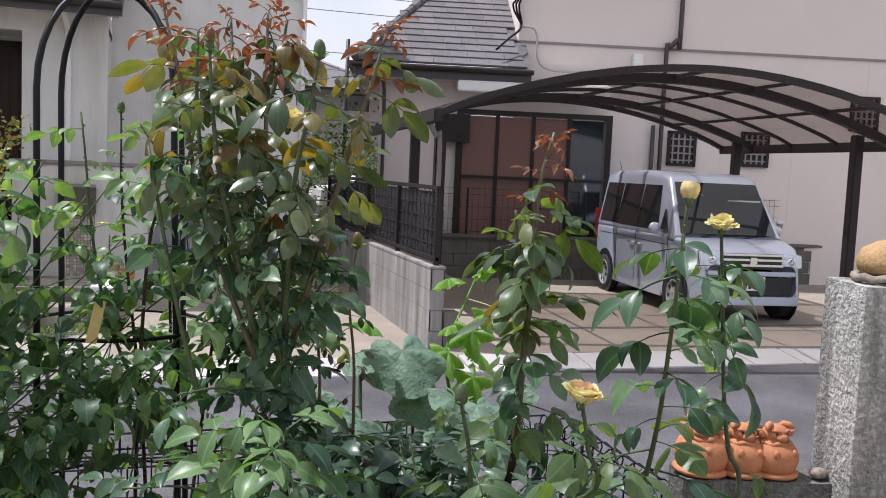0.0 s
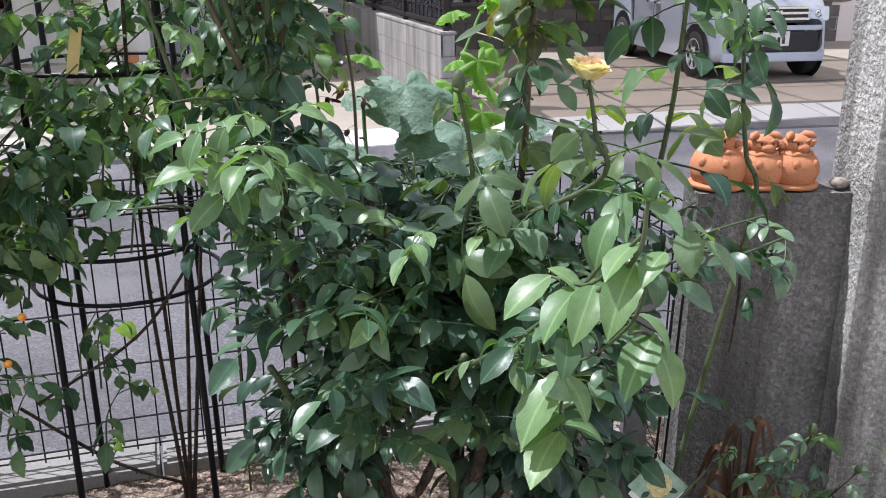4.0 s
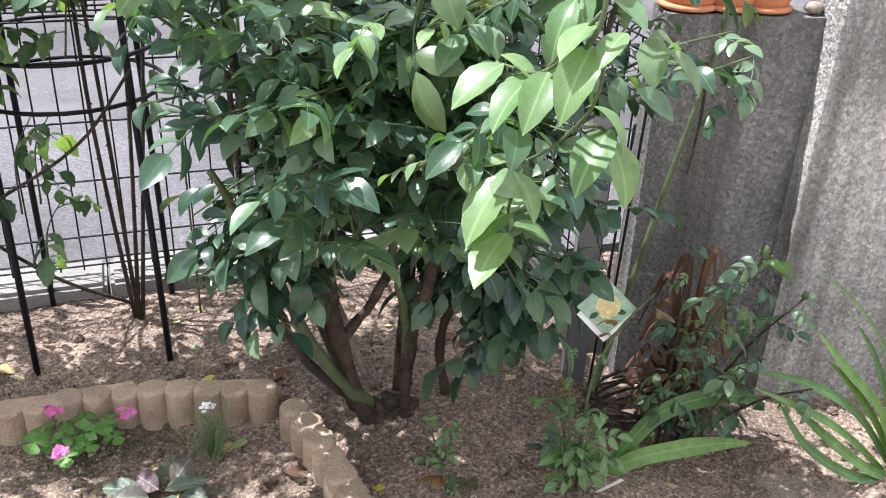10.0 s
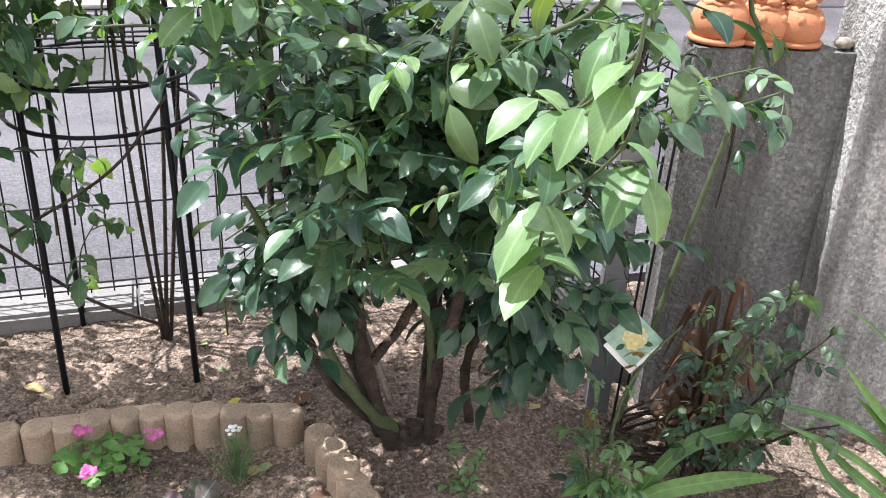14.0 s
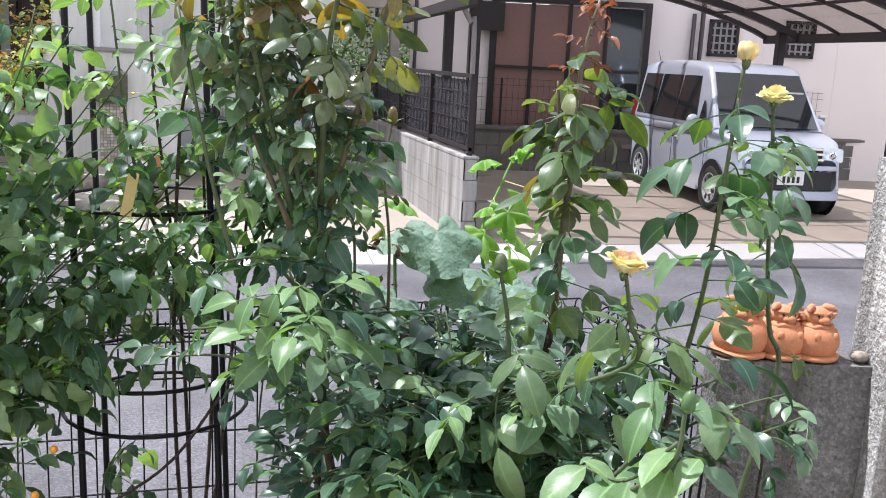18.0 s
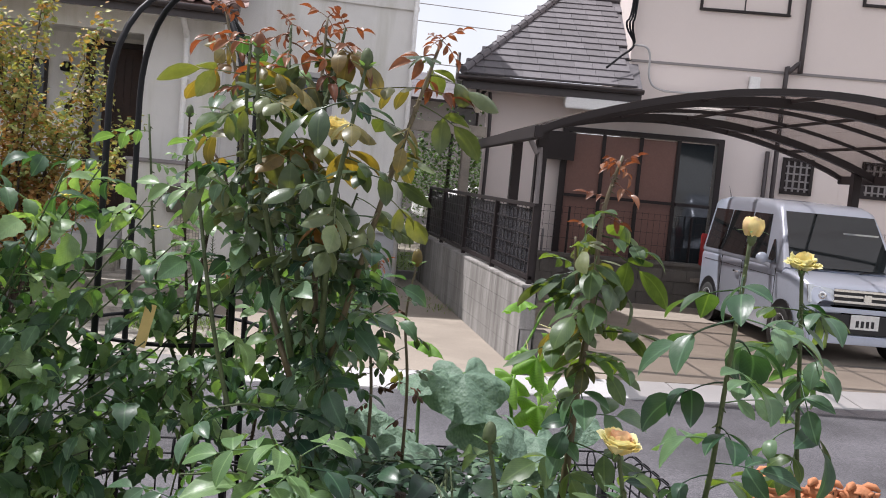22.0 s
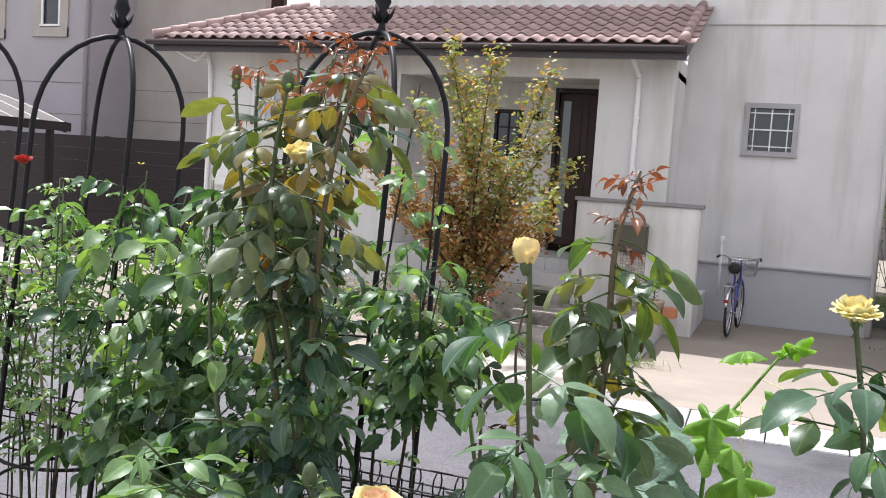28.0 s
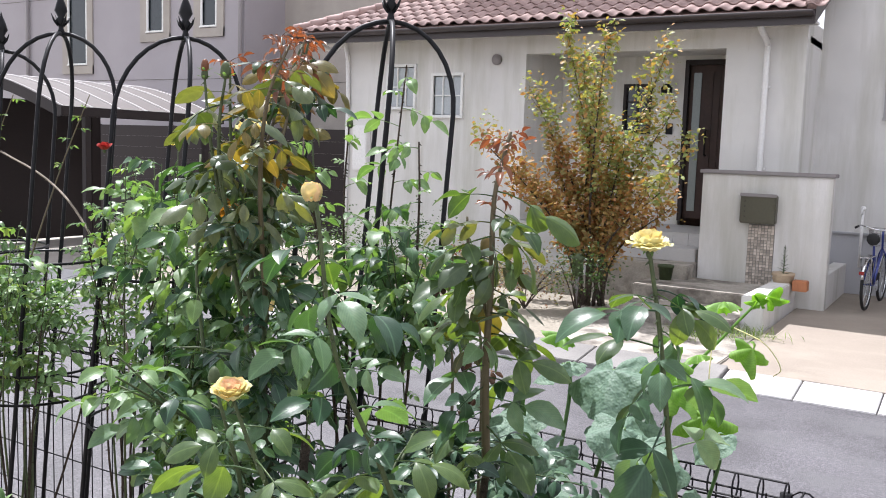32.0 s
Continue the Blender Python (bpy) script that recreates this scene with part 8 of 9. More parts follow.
# ---- roses on the further obelisks ----
for n, (ox, seed) in enumerate(((-1.0, 41), (-1.66, 42), (-2.16, 43), (-2.75, 44))):
    pl = Plant("climbing_rose", (ox, 2.45, 0), "sparse climbing rose with small light leaves winding through an obelisk", "climbing rose", seed, 240, "climbing roses on obelisks")
    rr = random.Random(seed)
    for k in range(11 if n < 3 else 15):
        a = k * 2.4
        r = rr.uniform(0.05, 0.30 if n < 3 else 0.5)
        tip = Vector((ox + r * math.cos(a) * 1.25, 2.48 + r * math.sin(a) * 0.8, rr.uniform(1.15, 1.72)))
        foot = Vector((ox + 0.04 * math.cos(a), 2.42 + 0.04 * math.sin(a), -0.01))
        mid = foot.lerp(tip, 0.5) + Vector((rr.uniform(-0.12, 0.12), rr.uniform(-0.08, 0.08), 0))
        line = pl.cane([foot, mid, tip], 0.0060, 0.0018, CANE_BROWN if k % 2 else CANE, 14, 6)
        pl.dress(line, 0.034, L_SMALL + L_LIGHT[:2], 0.58, 1.0, 0.2, rr.uniform(0.9, 1.2))
        for sgn in (-1, 1):
            twig = pl.cane([line[9], line[10] + Vector((sgn * 0.08, 0, 0.05)), line[10] + Vector((sgn * rr.uniform(0.10, 0.2), rr.uniform(-0.1, 0.1), rr.uniform(0.03, 0.18)))], 0.003, 0.0014, CANE, 4, 5)
            pl.dress(twig, 0.036, L_SMALL, 0.3, 1.0, 0.2, 1.05)
    if n == 0:
        rose_bloom(pl.ob, (-1.12, 2.40, 1.69), 0.026, 0.4, [PETAL_RED], (0.2, 0.2), 51)
        pl.cane([(-1.9, 2.5, 1.66), (-1.6, 2.5, 1.56), (-1.35, 2.47, 1.42), (-1.1, 2.44, 1.15), (-1.0, 2.42, 0.8)], 0.004, 0.005, GRIT, 10)
    else:
        top = Vector((ox + 0.20, 2.6, 1.90))
        line = pl.cane([(ox, 2.45, 1.2), (ox + 0.08, 2.55, 1.6), top], 0.004, 0.002, CANE_RED)
        pl.dress(line, 0.06, L_RED, 0.6, 1.0, 0.3, 0.7)
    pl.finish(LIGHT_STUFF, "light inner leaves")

# ---- squash and its vine ----


def lobed(radius, lobes, depth, cup, seed):
    """A broad lobed leaf with a point at each lobe and raised veins, stalk at the origin, tip along +y."""
    rnd = random.Random(seed)
    vs, fs, uv = [(0, 0, 0)], [], [(0.0, 0.5)]
    n, rings = 40, 5
    for r in range(1, rings + 1):
        for k in range(n):
            a = -math.pi / 2 - 2.75 + 5.5 * k / (n - 1) + math.pi
            ph = abs(math.sin(lobes * (a - math.pi / 2) / 2))
            edge = radius * (1 - depth * ph ** 1.5) * (0.80 + 0.20 * math.cos(a - math.pi / 2))
            edge *= 1 + 0.035 * ((k % 2) - 0.5) * (r == rings)
            t = r / rings
            x, y = edge * t * math.cos(a), edge * t * math.sin(a)
            z = -cup * radius * t * t + 0.055 * radius * t * math.cos(lobes * (a - math.pi / 2)) + 0.045 * radius * rnd.uniform(-1, 1) * t
            vs.append((x, y, z))
            uv.append((0.06 + 0.4 * abs(math.sin(lobes * (a - math.pi / 2) / 2)), t))
    for k in range(n - 1):
        fs.append((0, 1 + k, 2 + k))
        for r in range(rings - 1):
            o = 1 + r * n + k
            fs.append((o, o + n, o + n + 1, o + 1))
    return mesh_of("lobed_leaf", vs, fs, None, True, uv)


SQUASH_MORE = ((0.42, 2.46, 1.05, 0.62), (0.55, 2.42, 0.98, 0.75), (0.66, 2.48, 0.92, 0.66), (0.92, 2.44, 1.00, 0.78), (1.02, 2.46, 0.86, 0.70), (0.36, 2.36, 0.94, 0.60), (0.76, 2.36, 0.84, 0.72), (0.48, 2.50, 0.80, 0.70), (1.08, 2.52, 1.02, 0.55))
squash = thing("squash_plant", (0.85, 2.5, 0), "trailing squash plant with large blue-green leaves and a climbing tip", "squash plant")
SQ = []
for k in range(3):
    me = lobed(0.15, 5, 0.17, 0.25, k)
    me.materials.append(SQUASH_LEAF)
    SQ.append(me)
VL = []
for k in range(3):
    me = lobed(0.075, 5, 0.55, 0.35, 9 + k)
    me.materials.append(VINE_LEAF)
    VL.append(me)
for k, (p, out, s, me) in enumerate((((0.75, 2.66, 1.12), (0.08, -0.75, -0.55), 1.12, SQ[0]), ((0.86, 2.46, 1.02), (0.55, -0.75, -0.65), 0.85, SQ[1]), ((0.62, 2.60, 1.13), (-0.5, -0.6, -0.25), 0.7, SQ[2]), ((0.93, 2.50, 0.95), (0.3, -0.8, -0.6), 0.85, SQ[2]),
                                     ((0.80, 2.62, 1.00), (0.1, -0.8, -0.5), 0.9, SQ[1]), ((0.30, 2.5, 1.22), (-0.2, -0.8, -0.3), 0.6, SQ[0]), ((0.50, 2.56, 0.98), (0.2, -0.9, -0.4), 0.8, SQ[2]))):
    foot = Vector((p[0] * 0.9 + 0.06, 2.60, p[2] - 0.30))
    stalk = place("stalk", Build().tube(bend([foot, (p[0], p[1] + 0.06, p[2] - 0.08), p], 4), [0.006] * 9, 6).mesh("stalk", LIGHT_LEAF, True), squash)
    place("large_leaf", me, squash, m=aim(p, out, 0.15 * (-1) ** k) @ Matrix.Scale(s, 4))
for k, (x, y, z, sc) in enumerate(SQUASH_MORE):
    foot = Vector((x * 0.9 + 0.06, 2.60, z - 0.28))
    place("stalk", Build().tube(bend([foot, (x, y + 0.07, z - 0.08), (x, y, z)], 4), [0.005] * 9, 6).mesh("stalk", LIGHT_LEAF, True), squash)
    place("large_leaf", SQ[k % 3], squash, m=aim((x, y, z), (0.5 * math.sin(k * 2.1), -0.85, -0.35 - 0.12 * (k % 3)), 0.3 * math.cos(k * 1.7)) @ Matrix.Scale(sc, 4))
vine = bend([(0.70, 2.56, 0.10), (0.85, 2.62, 0.6), (0.91, 2.65, 0.92), (0.92, 2.75, 1.09), (1.01, 2.85, 1.23), (1.09, 2.93, 1.34)], 5)
place("vine", Build().tube(vine, [0.0075 - 0.004 * k / len(vine) for k in range(len(vine))], 7).mesh("vine", VINE_LEAF, True), squash)
for k, (p, out, s) in enumerate((((0.98, 2.93, 1.31), (-0.55, -0.3, -0.05), 1.15), ((1.10, 2.93, 1.34), (0.4, -0.3, 0.55), 0.95), ((1.08, 2.90, 1.33), (-0.1, -0.6, 0.6), 0.6), ((1.09, 2.84, 1.20), (0.35, -0.5, -0.75), 1.15), ((0.95, 2.80, 1.17), (-0.5, -0.6, -0.1), 0.8),
                                 ((0.92, 2.72, 1.10), (0.1, -0.7, -0.6), 1.35), ((1.0, 2.70, 1.02), (0.3, -0.6, -0.85), 1.5), ((0.90, 2.66, 0.90), (-0.4, -0.8, -0.3), 1.2), ((0.93, 2.54, 1.20), (0.1, -0.5, -0.85), 1.25), ((0.98, 2.60, 1.12), (0.6, -0.5, -0.5), 1.2), ((0.86, 2.62, 0.72), (0.5, -0.7, -0.3), 1.2), ((0.62, 2.58, 1.22), (-0.3, -0.7, 0.1), 1.0))):
    place("vine_leaf", VL[k % 3], squash, m=aim(p, out, 0.3 * (-1) ** k) @ Matrix.Scale(s, 4))
for k, pts in enumerate((((1.03, 2.86, 1.25), (1.12, 2.84, 1.22), (1.17, 2.83, 1.16), (1.15, 2.84, 1.13)), ((0.98, 2.82, 1.20), (1.0, 2.75, 1.08), (1.05, 2.72, 1.0), (1.0, 2.7, 0.9)))):
    place("tendril", Build().tube(bend(pts, 5), 0.0016, 4).mesh("tendril", PETAL_PALE), squash)

# ---- small plants on the bed ----
low = random.Random(9)


def soil_z(x, y):
    return soil_height(x, y) - 0.003


def seedling(at, h, n, kinds, scale, label, cane=CANE, name="rose_seedling", cat="seedling", lean=(0, 0), fan=0.35):
    pl = Plant(name, (at[0], at[1], soil_z(*at)), label, cat, int(abs(at[0] * 997) + at[1] * 131), 60)
    for k in range(n):
        a = k * 2.4
        top = Vector((at[0] + math.cos(a) * h * fan * low.uniform(0.4, 1) + lean[0], at[1] + math.sin(a) * h * fan * 0.7 + lean[1], h * low.uniform(0.7, 1.05)))
        line = pl.cane([(at[0], at[1], soil_z(*at) - 0.01), Vector((at[0], at[1], 0)).lerp(top, 0.5) + Vector((0, 0, 0.02)), top], 0.0035, 0.0016, cane, 8)
        pl.dress(line, 0.040, kinds, 0.3, 1.0, 0.2, scale)
    pl.finish(LIGHT_STUFF, "small leaves")
    return pl


seedling((0.905, 1.44), 0.27, 6, L_LIGHT + L_MID[:2], 0.66, "young rose with glossy leaves and a thorny stem beside the card")
seedling((0.66, 1.60), 0.13, 2, L_SMALL, 0.75, "tiny rose sucker with pale leaflets on bare soil")
seedling((0.64, 1.50), 0.09, 3, L_SMALL + L_BRONZE[:1], 0.6, "tiny rose sucker with bronze and pale leaflets")
th = Plant("rose_seedling", (0.93, 1.45, 0), "thin thorny shoot carrying a few young bronze leaves", "seedling", 71, 40)
for pts in (((0.93, 1.45, 0.0), (0.91, 1.42, 0.30), (0.96, 1.43, 0.42), (1.05, 1.45, 0.49)), ((0.91, 1.45, 0.0), (0.87, 1.42, 0.25), (0.85, 1.42, 0.41))):
    line = th.cane(pts, 0.004, 0.0022, CANE, 16)
    th.dress(line, 0.05, L_BRONZE + L_SMALL, 0.7, 1.0, 0.4, 0.5)
th.finish()
# half-dead potted rose by the wall
sick = Plant("rose_bush", (1.27, 1.62, -0.06), "straggly green rose over a clump of brown dead leaves", "rose bush", 61, 150)
for k, pts in enumerate((((1.25, 1.62, -0.08), (1.22, 1.58, 0.25), (1.23, 1.60, 0.48)), ((1.26, 1.60, -0.08), (1.22, 1.48, 0.35), (1.20, 1.36, 0.55), (1.17, 1.30, 0.64)), ((1.28, 1.60, -0.08), (1.34, 1.50, 0.25), (1.37, 1.38, 0.47)),
                         ((1.27, 1.62, -0.08), (1.30, 1.6, 0.2), (1.36, 1.58, 0.38)), ((1.24, 1.60, -0.08), (1.16, 1.52, 0.12), (1.12, 1.42, 0.27)), ((1.26, 1.58, -0.08), (1.30, 1.45, 0.2), (1.28, 1.36, 0.36)), ((1.28, 1.6, -0.08), (1.40, 1.48, 0.12), (1.48, 1.40, 0.2)))):
    line = sick.cane(pts, 0.005, 0.002, CANE if k % 2 else CANE_BROWN, 16)
    sick.dress(line, 0.030, L_ROSE + L_SMALL[:1] + L_OLIVE[:2], 0.25, 1.0, 0.0, 0.60)
for k in range(30):
    a = k * 2.4
    p = Vector((1.29 + 0.07 * math.cos(a), 1.66 + 0.05 * math.sin(a), 0.0 + 0.009 * k))
    sick.leaf(p, (math.cos(a), math.sin(a) - 0.3, -0.9), L_DRY, 0.72, "dead_leaf")
bud(sick.ob, (1.17, 1.30, 0.635), 0.026, CANE)
bud(sick.ob, (1.37, 1.38, 0.465), 0.022, CANE)
sick.finish(DRY_LEAF, "dead leaves")
nest = thing("twig_ring", (1.20, 1.66, -0.05), "coil of brown vine twigs lying by the wall", "twigs")
for k in range(9):
    r, z = 0.12 + 0.008 * (k % 4), -0.04 + 0.010 * k
    place("twig", Build().tube([(1.22 + r * math.cos(q * 0.4 + k), 1.70 + 0.6 * r * math.sin(q * 0.4 + k), z + 0.012 * math.sin(q + k)) for q in range(17)], 0.0035, 5, False).mesh("twig", CANE_BROWN, True), nest)


def strap_leaf(t, pts, width, mat):
    """A folded strap leaf along a bent line, pointed at its tip, which comes first."""
    line = bend(pts, 5)
    vs, fs, uv = [], [], []
    n = len(line)
    for q, p in enumerate(line):
        s = q / (n - 1)
        d = (line[min(n - 1, q + 1)] - line[max(0, q - 1)]).normalized()
        side = d.cross(Vector((0, -0.75, 0.65))).normalized()
        w = width * min(1.0, 1.9 * s ** 0.7) * (1 - 0.25 * s) + 0.0006
        lift = d.cross(side).normalized() * w * 0.35
        vs += [p - side * w - lift, p, p + side * w - lift]
        uv += [(-0.5, s), (0, s), (0.5, s)]
        if q:
            o = 3 * (q - 1)
            fs += [(o, o + 1, o + 4, o + 3), (o + 1, o + 2, o + 5, o + 4)]
    place("strap_leaf", mesh_of("strap_leaf", vs, fs, mat, True, uv), t)


lily = thing("strap_leaf_plant", (1.76, 1.35, soil_z(1.76, 1.35)), "clump of arching narrow green strap leaves", "lily plant")
LILY = [((1.352, 1.45, 0.244), (1.495, 1.42, 0.192), (1.628, 1.39, 0.101)), ((1.318, 1.40, 0.232), (1.465, 1.39, 0.150), (1.595, 1.37, 0.059)), ((1.500, 1.45, 0.322), (1.578, 1.42, 0.227), (1.687, 1.38, 0.101)),
        ((1.451, 1.45, 0.488), (1.575, 1.42, 0.387), (1.680, 1.38, 0.22)), ((1.392, 1.40, 0.181), (1.463, 1.36, 0.069), (1.600, 1.33, -0.03)), ((1.53, 1.43, 0.25), (1.60, 1.41, 0.18), (1.69, 1.38, 0.06)),
        ((1.60, 1.44, 0.33), (1.66, 1.42, 0.24), (1.72, 1.38, 0.08)), ((1.44, 1.42, 0.16), (1.53, 1.38, 0.07), (1.64, 1.34, -0.02)), ((1.66, 1.46, 0.46), (1.70, 1.43, 0.30), (1.74, 1.38, 0.08)),
        ((1.74, 1.20, 0.42), (1.76, 1.27, 0.25), (1.76, 1.33, 0.05)), ((1.92, 1.28, 0.40), (1.86, 1.31, 0.26), (1.79, 1.34, 0.05)), ((1.58, 1.18, 0.12), (1.66, 1.25, 0.13), (1.73, 1.32, 0.02))]
for k, pts in enumerate(LILY):
    strap_leaf(lily, (*pts, (1.755 + 0.012 * math.cos(k * 2.4), 1.352 + 0.012 * math.sin(k * 2.4), soil_z(1.76, 1.35) - 0.01)), (0.0125, 0.011, 0.015, 0.005, 0.014)[k % 5], LILY_LEAF)
broad = thing("strap_leaf_plant", (1.03, 1.50, soil_z(1.03, 1.50)), "low plant with a few broad dark strap leaves", "lily plant")
for pts in (((1.452, 1.50, 0.088), (1.37, 1.50, 0.128), (1.282, 1.50, 0.145), (1.142, 1.50, 0.118), (1.03, 1.50, -0.02)), ((1.401, 1.46, 0.013), (1.29, 1.46, 0.035), (1.176, 1.46, 0.043), (1.08, 1.47, 0.030), (1.03, 1.49, -0.02)),
            ((0.82, 1.44, 0.10), (0.89, 1.46, 0.105), (0.96, 1.48, 0.07), (1.02, 1.50, -0.02))):
    strap_leaf(broad, pts, 0.023, LILY_LEAF)
withered = thing("withered_lily", (1.30, 1.66, soil_z(1.30, 1.66)), "dark clump of withered brown strap leaves at the wall", "lily plant")
for k in range(16):
    a = k * 2.4
    r = 0.05 + 0.016 * (k % 4)
    h = (0.44, 0.30, 0.36, 0.22)[k % 4]
    top = Vector((1.30 + 0.5 * r * math.cos(a), 1.66 + 0.4 * r * math.sin(a), h))
    strap_leaf(withered, (top + Vector((1.3 * r * math.cos(a), 0.8 * r * math.sin(a), -0.10 - 0.03 * (k % 3))), top + Vector((0.5 * r * math.cos(a), 0.4 * r * math.sin(a), 0.0)), top - Vector((0, 0, 0.08)), (1.30 + 0.02 * math.cos(a), 1.66 + 0.02 * math.sin(a), soil_z(1.30, 1.66) - 0.01)), 0.008, DRY_LEAF)

ox = thing("oxalis", (-0.14, 1.88, 0.0), "clump of clover-leaved oxalis with bright pink flowers", "oxalis")
tri_leaf = Build()
for q in range(3):
    vs, fs, uv = blade(0.020, 0.024, 0.3, 0.25, 0, 5, 0.68, 0.7)
    m = Matrix.Rotation(q * 2.094, 4, "Z")
    tri_leaf.add([m @ Vector(v) for v in vs], fs, uv)
OXL = leafy("oxalis_leaf", (0.080, 0.190, 0.045), (0.125, 0.255, 0.065), 0.5, 0.3, vein=0.2)
tri_me = tri_leaf.mesh("clover_leaf", OXL, True)
pink = Build()
for q in range(5):
    vs, fs, uv = blade(0.013, 0.010, 0.2, 0.2, 0, 4, 0.65, 0.7)
    m = Matrix.Rotation(q * 1.2566, 4, "Z") @ Matrix.Rotation(0.35, 4, "X")
    pink.add([m @ Vector(v) for v in vs], fs, uv)
pink_me = pink.mesh("pink_flower", PETAL_PINK, True)
for k in range(17):
    a, r = k * 2.4, 0.018 * math.sqrt(k) * 1.15
    x, y, z = -0.13 + r * math.cos(a) * 1.2, 1.875 + r * math.sin(a) * 0.8, 0.045 + low.uniform(-0.015, 0.03)
    place("clover_leaf", tri_me, ox, m=Matrix.Translation((x, y, z)) @ Matrix.Rotation(low.uniform(0, 6), 4, "Z") @ Matrix.Rotation(low.uniform(-0.2, 0.7), 4, "X") @ Matrix.Scale(low.uniform(1.15, 1.6), 4))
    place("stem", Build().tube([(-0.13, 1.875, 0.0), (x, y, z)], 0.0009, 4).mesh("stem", LIGHT_LEAF), ox)
for x, y, z, n in ((-0.165, 1.92, 0.098, 6), (-0.01, 1.89, 0.075, 6), (-0.155, 1.80, 0.07, 6)):
    for q in range(n):
        place("pink_flower", pink_me, ox, m=Matrix.Translation((x + low.uniform(-0.018, 0.018), y + low.uniform(-0.012, 0.012), z + low.uniform(-0.006, 0.01))) @ Matrix.Rotation(low.uniform(0, 6), 4, "Z") @ Matrix.Rotation(low.uniform(0.2, 0.9), 4, "X"))
heu = thing("heuchera", (0.02, 1.66, 0.0), "low rosette of silvery green and purple crinkled leaves", "heuchera")
HL = []
for k in range(3):
    vs, fs, uv = blade(0.075 - 0.008 * k, 0.046, 0.30, 0.35, 0.05, 9, 0.5, 0.8)
    HL.append(mesh_of("leaf", vs, fs, HEUCHERA_LEAF, True, uv))
for k in range(16):
    a, r = k * 2.4, 0.017 * math.sqrt(k)
    p = (0.055 + r * math.cos(a), 1.645 + r * math.sin(a) * 0.75, 0.02 + 0.025 * (1 - k / 16))
    place("leaf", HL[k % 3], heu, m=aim(p, (math.cos(a), math.sin(a), low.uniform(0.0, 0.6)), low.uniform(-0.6, 0.6)) @ Matrix.Scale(low.uniform(0.85, 1.3), 4))
wf_ = thing("white_flower", (0.16, 1.84, 0), "wispy plant with tiny white flower heads", "flower")
for k in range(70):
    a, r = k * 2.4, 0.075 * low.random()
    x, y, z = 0.165 + r * math.cos(a), 1.79 + 1.3 * r * math.sin(a), low.uniform(0.03, 0.115)
    root = Vector((0.165 + 0.3 * r * math.cos(a), 1.79 + 0.6 * r * math.sin(a), 0))
    frond = Build().tube(bend([root, root.lerp(Vector((x, y, z)), 0.6) + Vector((0, 0, 0.012)), (x, y, z)], 2), [0.0009] * 4 + [0.0005], 3)
    for q in range(3):
        e = Vector((x, y, z)) + Vector((low.uniform(-1, 1), low.uniform(-1, 1), low.uniform(0.0, 1))) * 0.012
        frond.tube([(x, y, z - 0.004 * q), e], [0.0008, 0.0004], 3)
    place("frond", frond.mesh("frond", LIGHT_LEAF), wf_)
for k in range(9):
    a = k * 2.4
    p = Vector((0.165 + 0.006 * math.sqrt(k) * math.cos(a), 1.83 + 0.006 * math.sqrt(k) * math.sin(a), 0.112 - 0.001 * k))
    place("flower_head", Build().ball(p, 0.0055, 7, 5, (1.2, 1, 0.5)).mesh("flower_head", WHITE_PAINT, True), wf_)

# weeds and clippings over the soil
weed = Build()
for k in range(420):
    x, y = low.uniform(-0.9, 0.5), low.uniform(1.35, 1.92)
    z = soil_z(x, y)
    a = low.uniform(0, 6.28)
    h = low.uniform(0.008, 0.035)
    vs, fs, uv = blade(h * 1.4, 0.0022, 0.2, 0.4, 0, 3)
    m = Matrix.Translation((x, y, z)) @ Matrix.Rotation(a, 4, "Z") @ Matrix.Rotation(low.uniform(0.1, 1.2), 4, "X")
    weed.add([m @ Vector(v) for v in vs], fs, uv)
tagged(new("weeds", weed.mesh("weeds", GRASS_LEAF, True)), "thin weeds and dry grass clippings on the soil", "weeds", "", "stuff")
clods = Build()
for k in range(1500):
    x, y = low.uniform(-0.9, 1.9), low.uniform(1.2, 2.56)
    r = low.choice((0.003, 0.004, 0.005, 0.006, 0.008, 0.010, 0.014, 0.018))
    clods.ball((x, y, soil_z(x, y) + r * 0.2), r, 6, 4, (low.uniform(0.8, 1.3), low.uniform(0.8, 1.3), low.uniform(0.5, 0.9)))
tagged(new("soil_clods", clods.mesh("soil_clods", SOIL)), "loose crumbling clods of dark soil", "soil", "", "stuff")
flakes = Build()
for k in range(420):
    x, y = low.uniform(-0.9, 1.9), low.uniform(1.2, 2.56)
    h = low.uniform(0.006, 0.022)
    vs, fs, uv = blade(h, h * low.uniform(0.15, 0.6), 0.4, 0.5, 0, 3)
    m = Matrix.Translation((x, y, soil_z(x, y) + 0.006)) @ Matrix.Rotation(low.uniform(0, 6.28), 4, "Z") @ Matrix.Rotation(low.uniform(-0.4, 0.4), 4, "Y")
    flakes.add([m @ Vector(v) for v in vs], fs, uv)
tagged(new("leaf_litter", flakes.mesh("leaf_litter", DRY_LEAF, True)), "dry brown crumbs of old leaves on the soil", "leaf litter", "", "stuff")
FALLEN = [leafy("fallen_yellow", (0.50, 0.36, 0.05), (0.58, 0.46, 0.10), 0.6, 0.15, (1, 0.9, 0.5), 0.2), leafy("fallen_tan", (0.42, 0.31, 0.16), (0.52, 0.42, 0.24), 0.7, 0.15, (1, 0.9, 0.5), 0.2), DRY_LEAF, leafy("fallen_green", (0.20, 0.26, 0.12), (0.34, 0.38, 0.2), 0.6, 0.15, (1, 0.9, 0.5), 0.2)]
